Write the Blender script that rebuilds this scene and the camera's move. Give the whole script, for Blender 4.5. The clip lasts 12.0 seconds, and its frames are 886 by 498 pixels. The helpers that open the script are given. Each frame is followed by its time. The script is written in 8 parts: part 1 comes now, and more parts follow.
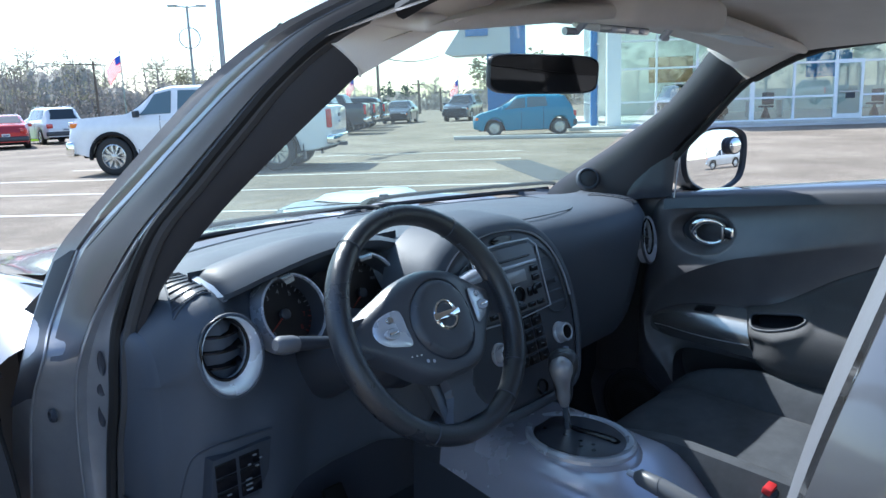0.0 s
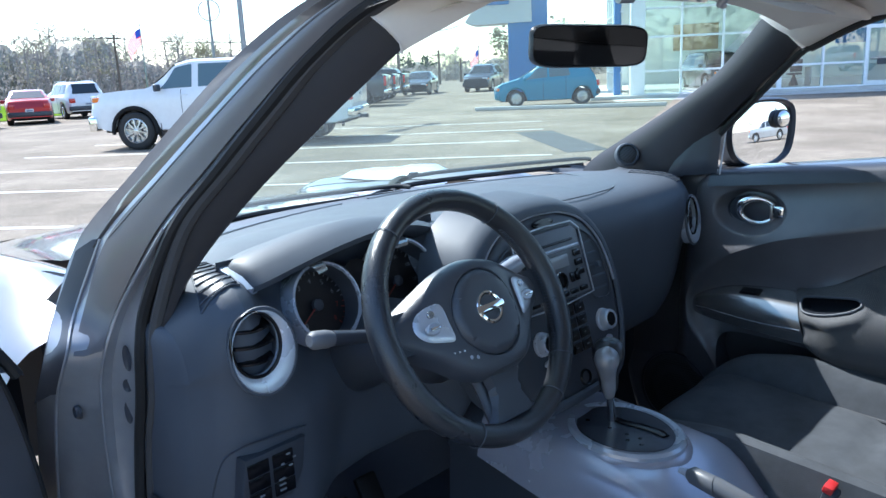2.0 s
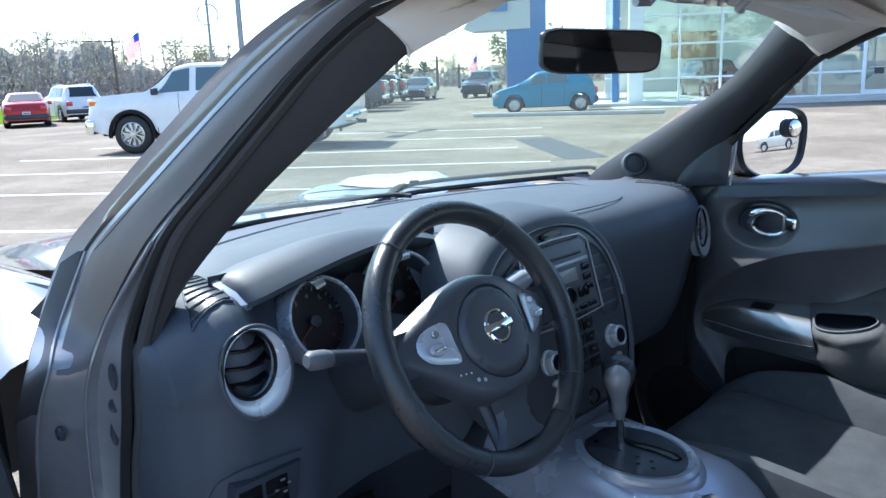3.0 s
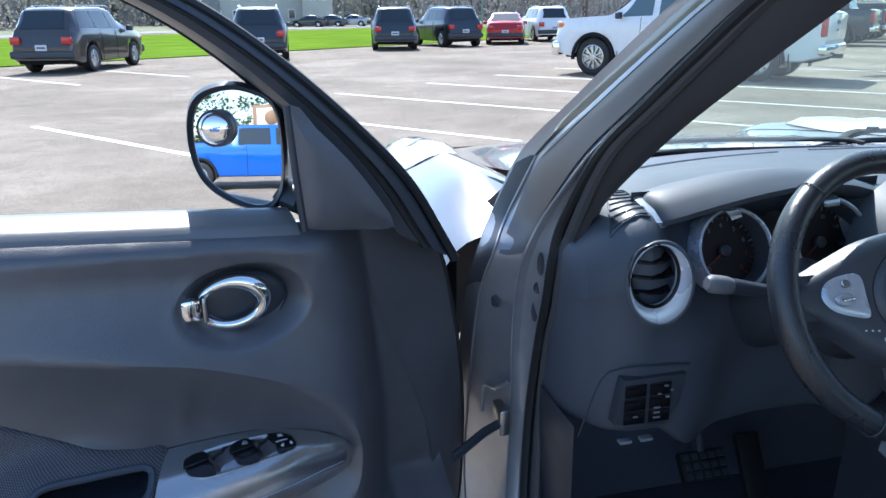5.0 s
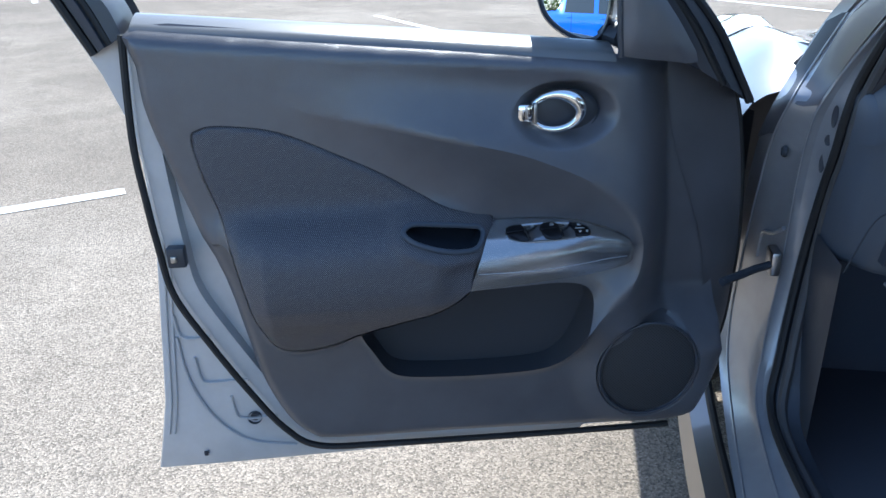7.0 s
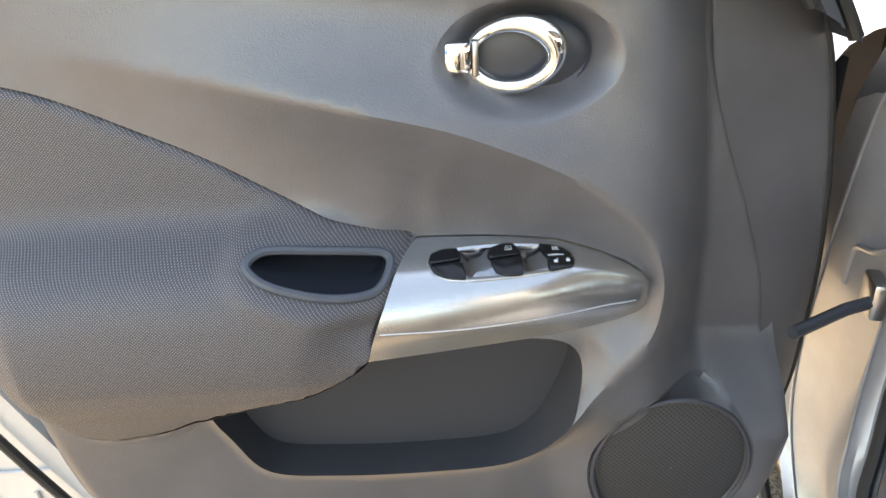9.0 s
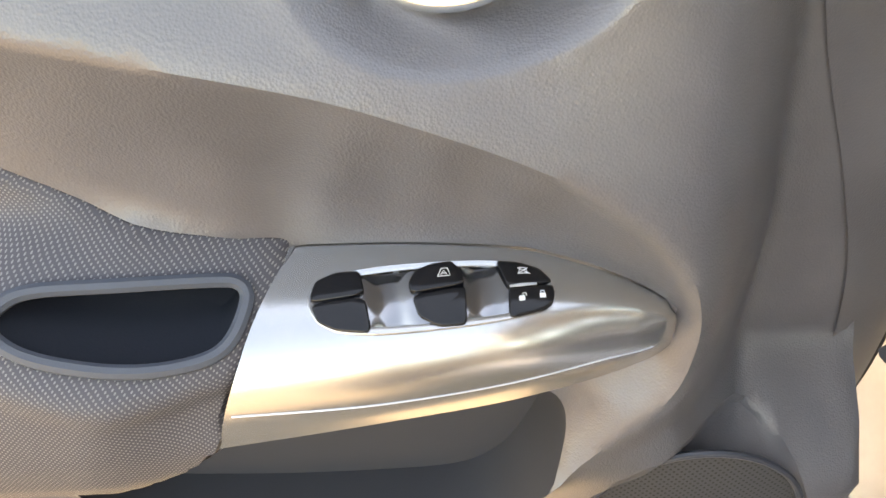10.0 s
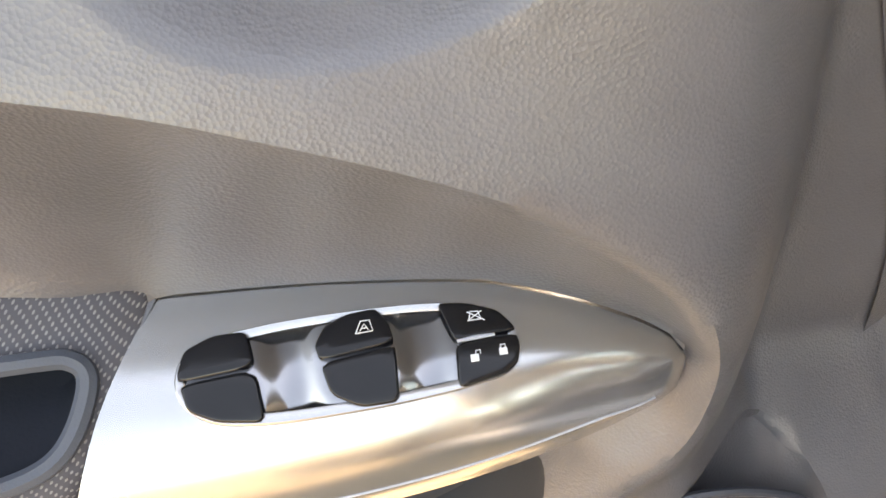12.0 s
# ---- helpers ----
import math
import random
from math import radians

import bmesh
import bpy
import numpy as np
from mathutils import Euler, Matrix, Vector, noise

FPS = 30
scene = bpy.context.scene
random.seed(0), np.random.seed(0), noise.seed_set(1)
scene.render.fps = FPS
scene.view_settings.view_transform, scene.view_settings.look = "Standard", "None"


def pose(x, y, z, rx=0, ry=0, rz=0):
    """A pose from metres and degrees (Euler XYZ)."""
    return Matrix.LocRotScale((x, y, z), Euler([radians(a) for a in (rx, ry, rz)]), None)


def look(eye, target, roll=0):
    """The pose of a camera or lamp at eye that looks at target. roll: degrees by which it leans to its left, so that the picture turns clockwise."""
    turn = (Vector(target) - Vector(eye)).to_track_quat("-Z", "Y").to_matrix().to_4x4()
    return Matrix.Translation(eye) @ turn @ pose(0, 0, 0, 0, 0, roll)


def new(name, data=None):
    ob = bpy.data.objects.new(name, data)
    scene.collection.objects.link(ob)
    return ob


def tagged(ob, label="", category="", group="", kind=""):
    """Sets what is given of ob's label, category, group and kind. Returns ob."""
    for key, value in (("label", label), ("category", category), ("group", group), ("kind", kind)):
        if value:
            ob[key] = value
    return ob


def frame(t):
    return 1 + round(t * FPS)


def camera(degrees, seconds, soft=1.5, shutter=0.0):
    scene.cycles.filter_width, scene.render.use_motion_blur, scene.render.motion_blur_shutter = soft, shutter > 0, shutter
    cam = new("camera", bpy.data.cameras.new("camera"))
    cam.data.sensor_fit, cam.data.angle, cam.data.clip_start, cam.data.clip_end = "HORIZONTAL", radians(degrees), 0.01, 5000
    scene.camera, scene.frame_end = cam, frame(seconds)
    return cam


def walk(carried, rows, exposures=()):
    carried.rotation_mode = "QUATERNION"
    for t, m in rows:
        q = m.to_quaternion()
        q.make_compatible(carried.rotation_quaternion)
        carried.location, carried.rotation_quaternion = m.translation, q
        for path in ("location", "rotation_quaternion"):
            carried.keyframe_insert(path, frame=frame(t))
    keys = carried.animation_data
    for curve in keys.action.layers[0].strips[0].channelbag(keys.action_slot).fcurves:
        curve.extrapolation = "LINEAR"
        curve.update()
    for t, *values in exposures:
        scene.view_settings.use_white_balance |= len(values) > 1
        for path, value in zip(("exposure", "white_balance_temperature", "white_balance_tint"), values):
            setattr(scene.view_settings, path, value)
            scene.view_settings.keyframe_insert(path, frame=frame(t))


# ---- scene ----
cam = camera(60.0, 12.0)
PATH = [
    (0, (-1.159, -0.19, 1.388), (0.282, 1.143, 1.007), -2.1),
    (0.5, (-1.135, -0.156, 1.362), (0.318, 1.148, 0.925), -1.4),
    (1, (-1.144, -0.148, 1.379), (0.3, 1.16, 0.926), -2.2),
    (1.5, (-1.138, -0.13, 1.384), (0.277, 1.212, 0.94), -2.6),
    (2, (-1.123, -0.116, 1.397), (0.268, 1.248, 0.946), -2.7),
    (2.5, (-1.09, -0.087, 1.396), (0.309, 1.271, 0.952), -2.5),
    (2.7, (-1.091, -0.073, 1.394), (0.32, 1.275, 0.957), -2.2),
    (4.5, (-1.059, -0.059, 1.428), (-0.193, 1.675, 0.932), -1.5),
    (5, (-1.128, -0.165, 1.405), (-0.683, 1.695, 0.819), -0.7),
    (5.5, (-1.185, -0.305, 1.382), (-1.157, 1.562, 0.664), -1.8),
    (6, (-1.171, -0.423, 1.354), (-1.425, 1.405, 0.583), -2.2),
    (6.5, (-1.160, -0.471, 1.348), (-1.471, 1.338, 0.554), -1.7),
    (7, (-1.160, -0.454, 1.348), (-1.463, 1.356, 0.555), -1.3),
    (7.5, (-1.185, -0.386, 1.334), (-1.428, 1.433, 0.538), -0.7),
    (7.7, (-1.207, -0.329, 1.327), (-1.401, 1.494, 0.528), -0.5),
    (9.5, (-1.066, 0.256, 1.182), (-1.503, 1.915, 0.154), -2.8),
    (10, (-1.087, 0.43, 1.176), (-1.488, 1.911, -0.108), -3.2),
    (10.5, (-1.106, 0.505, 1.135), (-1.448, 1.889, -0.268), -2.2),
    (11, (-1.118, 0.543, 1.123), (-1.438, 1.892, -0.318), -1.5),
    (11.5, (-1.12, 0.563, 1.113), (-1.436, 1.907, -0.333), -2.2),
    (12, (-1.093, 0.565, 1.124), (-1.417, 1.941, -0.291), -5.3),
]
EXPOSURES = [(0, 1.12, 5700, 6), (1.0, 1.30, 5700, 6), (2.7, 1.30, 5700, 6), (4.5, 1.10, 5750, 7), (5.5, 1.20, 5750, 8), (6.5, 1.22, 5650, 5), (7.7, 1.26, 5700, 5), (9.5, 3.36, 11900, 12), (12.0, 3.42, 13600, 16)]
walk(cam, [(t, look(eye, target, roll)) for t, eye, target, roll in PATH], EXPOSURES)

# ---- world and sun ----
SUN_EL, SUN_AZ = radians(49), radians(2)   # azimuth to the right of the car's nose
world = bpy.data.worlds.new("sky")
world.use_nodes = True
scene.world = world
wn = world.node_tree.nodes
sky = wn.new("ShaderNodeTexSky")
sky.sky_type = "NISHITA"
sky.sun_disc = False
sky.sun_elevation, sky.sun_rotation = SUN_EL, SUN_AZ
sky.air_density, sky.dust_density, sky.ozone_density = 1.0, 0.6, 1.0
wn["Background"].inputs["Strength"].default_value = 0.15
world.node_tree.links.new(sky.outputs[0], wn["Background"].inputs["Color"])
sun_data = bpy.data.lights.new("sun", "SUN")
sun_data.energy, sun_data.angle, sun_data.color = 3.9, radians(0.55), (1.0, 0.955, 0.89)
sun = new("sun", sun_data)
sun_from = Vector((math.sin(SUN_AZ) * math.cos(SUN_EL), math.cos(SUN_AZ) * math.cos(SUN_EL), math.sin(SUN_EL)))
sun.matrix_world = look(sun_from * 60, (0, 0, 0))

# ---- materials ----
def material(name, color, rough=0.5, metal=0.0, grain=0.0, scale=200.0, vary=0.0, vary_scale=6.0, coat=0.0,
             pattern="noise", rough_vary=0.0, random_tint=0.0, spec=0.5, distortion=0.0):
    """Principled surface: fine relief from a pattern, colour and gloss variation from a broad noise."""
    m = bpy.data.materials.new(name)
    m.use_nodes = True
    nt = m.node_tree
    n, l = nt.nodes, nt.links
    b = n["Principled BSDF"]
    b.inputs["Roughness"].default_value = rough
    b.inputs["Metallic"].default_value = metal
    b.inputs["Coat Weight"].default_value = coat
    b.inputs["Coat Roughness"].default_value = 0.06
    b.inputs["Specular IOR Level"].default_value = spec
    b.inputs["Base Color"].default_value = (*color, 1)
    co = n.new("ShaderNodeNewGeometry").outputs["Position"] if scale < 0 else n.new("ShaderNodeTexCoord").outputs["Object"]
    scale = abs(scale)
    if vary or rough_vary:
        big = n.new("ShaderNodeTexNoise")
        big.inputs["Scale"].default_value = vary_scale
        big.inputs["Detail"].default_value = 6
        big.inputs["Roughness"].default_value = 0.62
        l.new(co, big.inputs["Vector"])
        if vary:
            ramp = n.new("ShaderNodeMapRange")
            ramp.inputs["From Min"].default_value, ramp.inputs["From Max"].default_value = 0.3, 0.7
            ramp.inputs["To Min"].default_value, ramp.inputs["To Max"].default_value = 1 - vary, 1 + vary
            l.new(big.outputs["Fac"], ramp.inputs["Value"])
            mul = n.new("ShaderNodeMix")
            mul.data_type, mul.blend_type = "RGBA", "MULTIPLY"
            mul.inputs["Factor"].default_value = 1
            mul.inputs["A"].default_value = (*color, 1)
            l.new(ramp.outputs["Result"], mul.inputs["B"])
            l.new(mul.outputs["Result"], b.inputs["Base Color"])
        if rough_vary:
            rr = n.new("ShaderNodeMapRange")
            rr.inputs["From Min"].default_value, rr.inputs["From Max"].default_value = 0.3, 0.7
            rr.inputs["To Min"].default_value, rr.inputs["To Max"].default_value = max(0.02, rough - rough_vary), rough + rough_vary
            l.new(big.outputs["Fac"], rr.inputs["Value"])
            l.new(rr.outputs["Result"], b.inputs["Roughness"])
    if grain:
        if pattern == "voronoi":
            tex = n.new("ShaderNodeTexVoronoi")
            tex.feature = "F1"
            out = tex.outputs["Distance"]
        else:
            tex = n.new("ShaderNodeTexNoise")
            tex.inputs["Detail"].default_value = 4
            tex.inputs["Distortion"].default_value = distortion
            out = tex.outputs["Fac"]
        tex.inputs["Scale"].default_value = scale
        l.new(co, tex.inputs["Vector"])
        bump = n.new("ShaderNodeBump")
        bump.inputs["Strength"].default_value = grain
        bump.inputs["Distance"].default_value = 0.35 / scale
        l.new(out, bump.inputs["Height"])
        l.new(bump.outputs["Normal"], b.inputs["Normal"])
    return m


def glass_material(name, tint, gloss=1.0, ior=1.45, glare_veil=0.0):
    m = bpy.data.materials.new(name)
    m.use_nodes = True
    n, l = m.node_tree.nodes, m.node_tree.links
    n.remove(n["Principled BSDF"])
    clear, shine, mix, fres = (n.new(k) for k in ("ShaderNodeBsdfTransparent", "ShaderNodeBsdfGlossy", "ShaderNodeMixShader", "ShaderNodeFresnel"))
    clear.inputs["Color"].default_value = (*tint, 1)
    shine.inputs["Roughness"].default_value = 0.01
    shine.inputs["Color"].default_value = (gloss, gloss, gloss, 1)
    fres.inputs["IOR"].default_value = ior
    l.new(fres.outputs[0], mix.inputs[0])
    l.new(clear.outputs[0], mix.inputs[1])
    l.new(shine.outputs[0], mix.inputs[2])
    last = mix
    if glare_veil:                                     # veiling glare, put in as a thin translucent layer that scatters sunlight
        haze, veil = n.new("ShaderNodeBsdfTranslucent"), n.new("ShaderNodeMixShader")
        haze.inputs["Color"].default_value = (0.80, 0.88, 0.84, 1)
        veil.inputs[0].default_value = glare_veil
        l.new(mix.outputs[0], veil.inputs[1])
        l.new(haze.outputs[0], veil.inputs[2])
        last = veil
    l.new(last.outputs[0], n["Material Output"].inputs["Surface"])
    return m


def thin_cloth(name, color):
    """Cloth or leaf that lets half of its light through."""
    m = bpy.data.materials.new(name)
    m.use_nodes = True
    n, l = m.node_tree.nodes, m.node_tree.links
    n.remove(n["Principled BSDF"])
    front, behind, both = n.new("ShaderNodeBsdfDiffuse"), n.new("ShaderNodeBsdfTranslucent"), n.new("ShaderNodeMixShader")
    both.inputs[0].default_value = 0.5
    for k, q in enumerate((front, behind)):
        q.inputs["Color"].default_value = (*color, 1)
        l.new(q.outputs[0], both.inputs[k + 1])
    l.new(both.outputs[0], n["Material Output"].inputs["Surface"])
    return m


def dotted(name, low, high, pitch, rough, axes="xz", depth=0.6, radius=0.33):
    """Regular dots on a square, staggered grid: woven seat cloth, speaker mesh."""
    m = material(name, low, rough)
    n, l = m.node_tree.nodes, m.node_tree.links
    b = n["Principled BSDF"]
    tc, sep = n.new("ShaderNodeTexCoord"), n.new("ShaderNodeSeparateXYZ")
    l.new(tc.outputs["Object"], sep.inputs[0])
    def calc(op, a, c=None):
        q = n.new("ShaderNodeMath")
        q.operation = op
        for i, v in enumerate((a, c)):
            if v is None:
                continue
            if isinstance(v, (int, float)):
                q.inputs[i].default_value = v
            else:
                l.new(v, q.inputs[i])
        return q.outputs[0]
    su = calc("MULTIPLY", sep.outputs[axes[0].upper()], math.pi / pitch)
    sv = calc("MULTIPLY", sep.outputs[axes[1].upper()], math.pi / pitch)
    wave = calc("MULTIPLY", calc("SINE", su), calc("SINE", sv))
    dots = n.new("ShaderNodeMapRange")
    dots.interpolation_type = "SMOOTHSTEP"
    dots.inputs["From Min"].default_value, dots.inputs["From Max"].default_value = radius, radius + 0.35
    l.new(wave, dots.inputs["Value"])
    mix = n.new("ShaderNodeMix")
    mix.data_type = "RGBA"
    mix.inputs["A"].default_value, mix.inputs["B"].default_value = (*low, 1), (*high, 1)
    l.new(dots.outputs["Result"], mix.inputs["Factor"])
    l.new(mix.outputs["Result"], b.inputs["Base Color"])
    bump = n.new("ShaderNodeBump")
    bump.inputs["Strength"].default_value, bump.inputs["Distance"].default_value = depth, pitch * 0.3
    l.new(dots.outputs["Result"], bump.inputs["Height"])
    l.new(bump.outputs["Normal"], b.inputs["Normal"])
    return m


DASH = material("soft_dash_vinyl", (0.068, 0.079, 0.100), 0.56, grain=0.22, scale=800, vary=0.12, rough_vary=0.07, pattern="voronoi", spec=0.5)
# dark sill vinyl given a paler base to carry the sun's glare
SILL_GLARE = material("sun_paled_sill_vinyl", (0.17, 0.17, 0.172), 0.30, grain=0.25, scale=800, pattern="voronoi", spec=0.6)
TRIM = material("door_vinyl", (0.096, 0.095, 0.106), 0.37, grain=0.38, scale=600, vary=0.16, vary_scale=9, rough_vary=0.08, pattern="voronoi", spec=0.95)
BLACK = material("black_plastic", (0.042, 0.047, 0.060), 0.40, grain=0.2, scale=500, rough_vary=0.08)
GLOSS_BLACK = material("gloss_black_plastic", (0.006, 0.006, 0.008), 0.22, rough_vary=0.05, spec=0.35)
RUBBER = material("black_rubber", (0.016, 0.016, 0.017), 0.62, grain=0.2, scale=300, vary=0.2)
LEATHER = material("black_leather", (0.025, 0.028, 0.035), 0.31, grain=0.5, scale=520, rough_vary=0.08, pattern="voronoi", spec=0.7)
SILVER = material("silver_satin_paint", (0.44, 0.44, 0.445), 0.25, metal=0.85, coat=0.35, rough_vary=0.03)
KNOB_METAL = material("brushed_knob_metal", (0.36, 0.37, 0.40), 0.36, metal=0.45, rough_vary=0.06, grain=0.1, scale=900)
SILVER_DARK = material("grey_satin_plastic", (0.46, 0.49, 0.56), 0.30, metal=0.3, coat=0.4)
CHROME = material("chrome", (0.86, 0.87, 0.88), 0.06, metal=1.0, rough_vary=0.03)
STEEL = material("brushed_steel", (0.45, 0.45, 0.46), 0.3, metal=1.0, grain=0.1, scale=300)
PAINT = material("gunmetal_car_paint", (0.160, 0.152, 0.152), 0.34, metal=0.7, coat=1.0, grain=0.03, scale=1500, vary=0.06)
# gunmetal lightened to carry the sky reflected in the jamb
JAMB = material("lightened_gunmetal_jamb_paint", (0.34, 0.342, 0.36), 0.36, metal=0.4, coat=0.5, vary=0.10, vary_scale=14)
CLOTH = dotted("dotted_door_cloth", (0.066, 0.063, 0.074), (0.23, 0.22, 0.22), 0.00155, 0.6)
CLOTH_SIDE = dotted("dotted_side_cloth", (0.050, 0.052, 0.060), (0.20, 0.195, 0.19), 0.0017, 0.7, "yz")
MESH_GRILLE = dotted("speaker_mesh", (0.045, 0.046, 0.050), (0.008, 0.008, 0.008), 0.0030, 0.55, depth=-0.6)
SEAT_CLOTH = material("charcoal_seat_cloth", (0.062, 0.068, 0.078), 0.9, grain=0.8, scale=600, vary=0.28, vary_scale=12)
SEAT_SUEDE = material("black_seat_side_cloth", (0.10, 0.103, 0.112), 0.9, grain=0.5, scale=800, vary=0.2)
CARPET = material("black_carpet", (0.108, 0.115, 0.144), 0.95, grain=0.8, scale=400)
HEADLINER = material("greige_headliner", (0.84, 0.79, 0.73), 0.9, grain=0.4, scale=500, vary=0.06)
# darker copy of the jamb paint, for the pillar's shaded face
PILLAR_SHADE = material("shaded_pillar_paint", (0.135, 0.124, 0.124), 0.42, metal=0.25, coat=0.2, vary=0.08, vary_scale=9, rough_vary=0.06)
PILLAR_TRIM = material("dark_pillar_trim", (0.036, 0.036, 0.041), 0.5, grain=0.25, scale=420, vary=0.1)
BAND_SEAL = material("dark_door_seal_band", (0.070, 0.068, 0.070), 0.5, vary=0.1)
PILLAR_GREY = material("grey_pillar_plastic", (0.15, 0.154, 0.168), 0.5, grain=0.2, scale=420, vary=0.08)
FELT = material("black_felt_lining", (0.020, 0.023, 0.030), 1.0, spec=0.05, grain=0.4, scale=500)
HUB_VINYL = material("dark_hub_vinyl", (0.058, 0.064, 0.080), 0.40, grain=0.25, scale=600, vary=0.08, pattern="voronoi", spec=0.6)
# shade under the pocket's overhang, put into a darker plastic colour
POCKET_SHADE = material("shaded_pocket_plastic", (0.046, 0.049, 0.058), 0.65, grain=0.2, scale=500, spec=0.3)
PLATE_SILVER = material("silver_switch_plate", (0.27, 0.27, 0.285), 0.17, metal=0.95, rough_vary=0.04)
CONSOLE = material("dark_silver_console_paint", (0.45, 0.46, 0.55), 0.26, metal=0.35, coat=0.5, rough_vary=0.04, vary=0.05)
SATIN = material("satin_silver_plastic", (0.56, 0.60, 0.68), 0.28, metal=0.4, rough_vary=0.06, vary=0.05, coat=0.3)
RADIO_GREY = material("radio_grey_plastic", (0.105, 0.112, 0.125), 0.38, grain=0.1, scale=700, vary=0.05)
GREY_PRINT = material("faint_grey_print", (0.22, 0.23, 0.25), 0.6)
DIM_RED = material("faint_red_print", (0.22, 0.03, 0.02), 0.5)
# body paint again, much lighter for the bright ground it reflects
DOOR_PAINT_LIT = material("lightened_door_edge_paint", (0.54, 0.54, 0.55), 0.36, metal=0.15, coat=0.4, vary=0.08, vary_scale=14)
WHITE_PRINT = material("white_print", (0.75, 0.76, 0.78), 0.6)
DIAL = material("dial_face", (0.010, 0.010, 0.012), 0.35)
SCREEN = material("lcd_glass", (0.30, 0.31, 0.33), 0.2)
RED_PLASTIC = material("red_plastic", (0.55, 0.03, 0.03), 0.35)
MIRROR = material("mirror_glass", (0.93, 0.94, 0.95), 0.008, metal=1.0)
DIM_MIRROR = material("dimming_mirror_glass", (0.055, 0.06, 0.07), 0.03, metal=0.6)
WINDSHIELD = glass_material("windshield_glass", (0.80, 0.93, 0.83), glare_veil=0.02)
CLEAR = glass_material("clear_glass", (0.93, 0.96, 0.955))
LAMP_GLASS = material("lamp_lens", (0.75, 0.77, 0.78), 0.12, metal=0.3, coat=1.0)

# ---- mesh helpers ----
PLACED = {}


def thing(name, at, label, category, group="", turn=0.0):
    """An empty at a thing's base, which parents its parts."""
    e = new(name)
    e.empty_display_size = 0.1
    m = Matrix.Translation(at) @ Matrix.Rotation(turn, 4, "Z")
    e.matrix_world = m
    PLACED[e] = m
    return tagged(e, label, category, group)


def part(name, data, mat, parent=None, label="", smooth=True, m=None, mats=None):
    """Links a bmesh, or (verts, faces), as one mesh object under a thing or a part, in the parent's thing's frame."""
    me = bpy.data.meshes.new(name)
    if isinstance(data, bmesh.types.BMesh):
        if m is not None:
            bmesh.ops.transform(data, matrix=m, verts=data.verts)
            if m.determinant() < 0:
                bmesh.ops.reverse_faces(data, faces=data.faces)
        data.to_mesh(me)
        data.free()
    else:
        verts, faces = data
        if m is not None:
            verts = [m @ Vector(v) for v in verts]
            if m.determinant() < 0:
                faces = [tuple(reversed(f)) for f in faces]
        me.from_pydata([tuple(v) for v in verts], [], faces)
        me.update()
    for x in mats or (mat,):
        me.materials.append(x)
    if smooth:
        me.polygons.foreach_set("use_smooth", [True] * len(me.polygons))
        me.set_sharp_from_angle(angle=radians(38))
    ob = new(name, me)
    if parent is not None:
        ob.parent = parent
        if parent in PLACED and parent.type == "EMPTY" and parent.get("in_world"):
            ob.matrix_parent_inverse = PLACED[parent].inverted()
    if label:
        ob["label"] = label
    return ob


def curve_pts(pts, n=6, closed=False):
    """Catmull-Rom through the points."""
    p = [Vector(q) for q in pts]
    out, k = [], len(p)
    for i in range(k if closed else k - 1):
        a, b, c, d = (p[(i + j) % k] if closed else p[min(max(i + j, 0), k - 1)] for j in (-1, 0, 1, 2))
        for s in range(n):
            t = s / n
            out.append(0.5 * (2 * b + (c - a) * t + (2 * a - 5 * b + 4 * c - d) * t * t + (3 * b - a - 3 * c + d) * t ** 3))
    if not closed:
        out.append(p[-1])
    return out


def loft(rows, closed=False, caps=False):
    """Quads between equal rows of points; closed: each row is a ring."""
    k = len(rows[0])
    verts = [tuple(v) for r in rows for v in r]
    faces = []
    for i in range(len(rows) - 1):
        for j in range(k if closed else k - 1):
            j2 = (j + 1) % k
            faces.append((i * k + j, i * k + j2, (i + 1) * k + j2, (i + 1) * k + j))
    if caps:
        faces += [tuple(reversed(range(k))), tuple((len(rows) - 1) * k + j for j in range(k))]
    return verts, faces


def tube(pts, r, seg=10, squash=1.0):
    """A tube along points; r a number or one for each point."""
    p = [Vector(q) for q in pts]
    rs = [r] * len(p) if isinstance(r, (int, float)) else list(r)
    rows, up = [], None
    for i, q in enumerate(p):
        d = (p[min(i + 1, len(p) - 1)] - p[max(i - 1, 0)]).normalized()
        if up is None:
            up = Vector((0, 0, 1)) if abs(d.z) < 0.9 else Vector((0, 1, 0))
        side = d.cross(up).normalized()
        up = side.cross(d).normalized()
        rows.append([q + rs[i] * (math.cos(a) * side + squash * math.sin(a) * up) for a in (2 * math.pi * k / seg for k in range(seg))])
    return loft(rows, True, True)


def smooth_tube(pts, radii, n=5, seg=20):
    """A turned or egg-shaped body: a tube with its line and its radii both rounded out."""
    line = curve_pts(pts, n)
    rad = [max(0.0004, v.x) for v in curve_pts([(r, 0, 0) for r in radii], n)]
    return tube(line, rad, seg)


def ring(center, a, b, r, n=40, seg=10):
    """A closed tube round an ellipse with half axes a and b (vectors)."""
    c, a, b = Vector(center), Vector(a), Vector(b)
    nrm = a.cross(b).normalized()
    rows = []
    for i in range(n + 1):
        t = 2 * math.pi * i / n
        p = c + math.cos(t) * a + math.sin(t) * b
        out = (math.cos(t) * a + math.sin(t) * b).normalized()
        rows.append([p + r * (math.cos(s) * out + math.sin(s) * nrm) for s in (2 * math.pi * k / seg for k in range(seg))])
    return loft(rows, True)


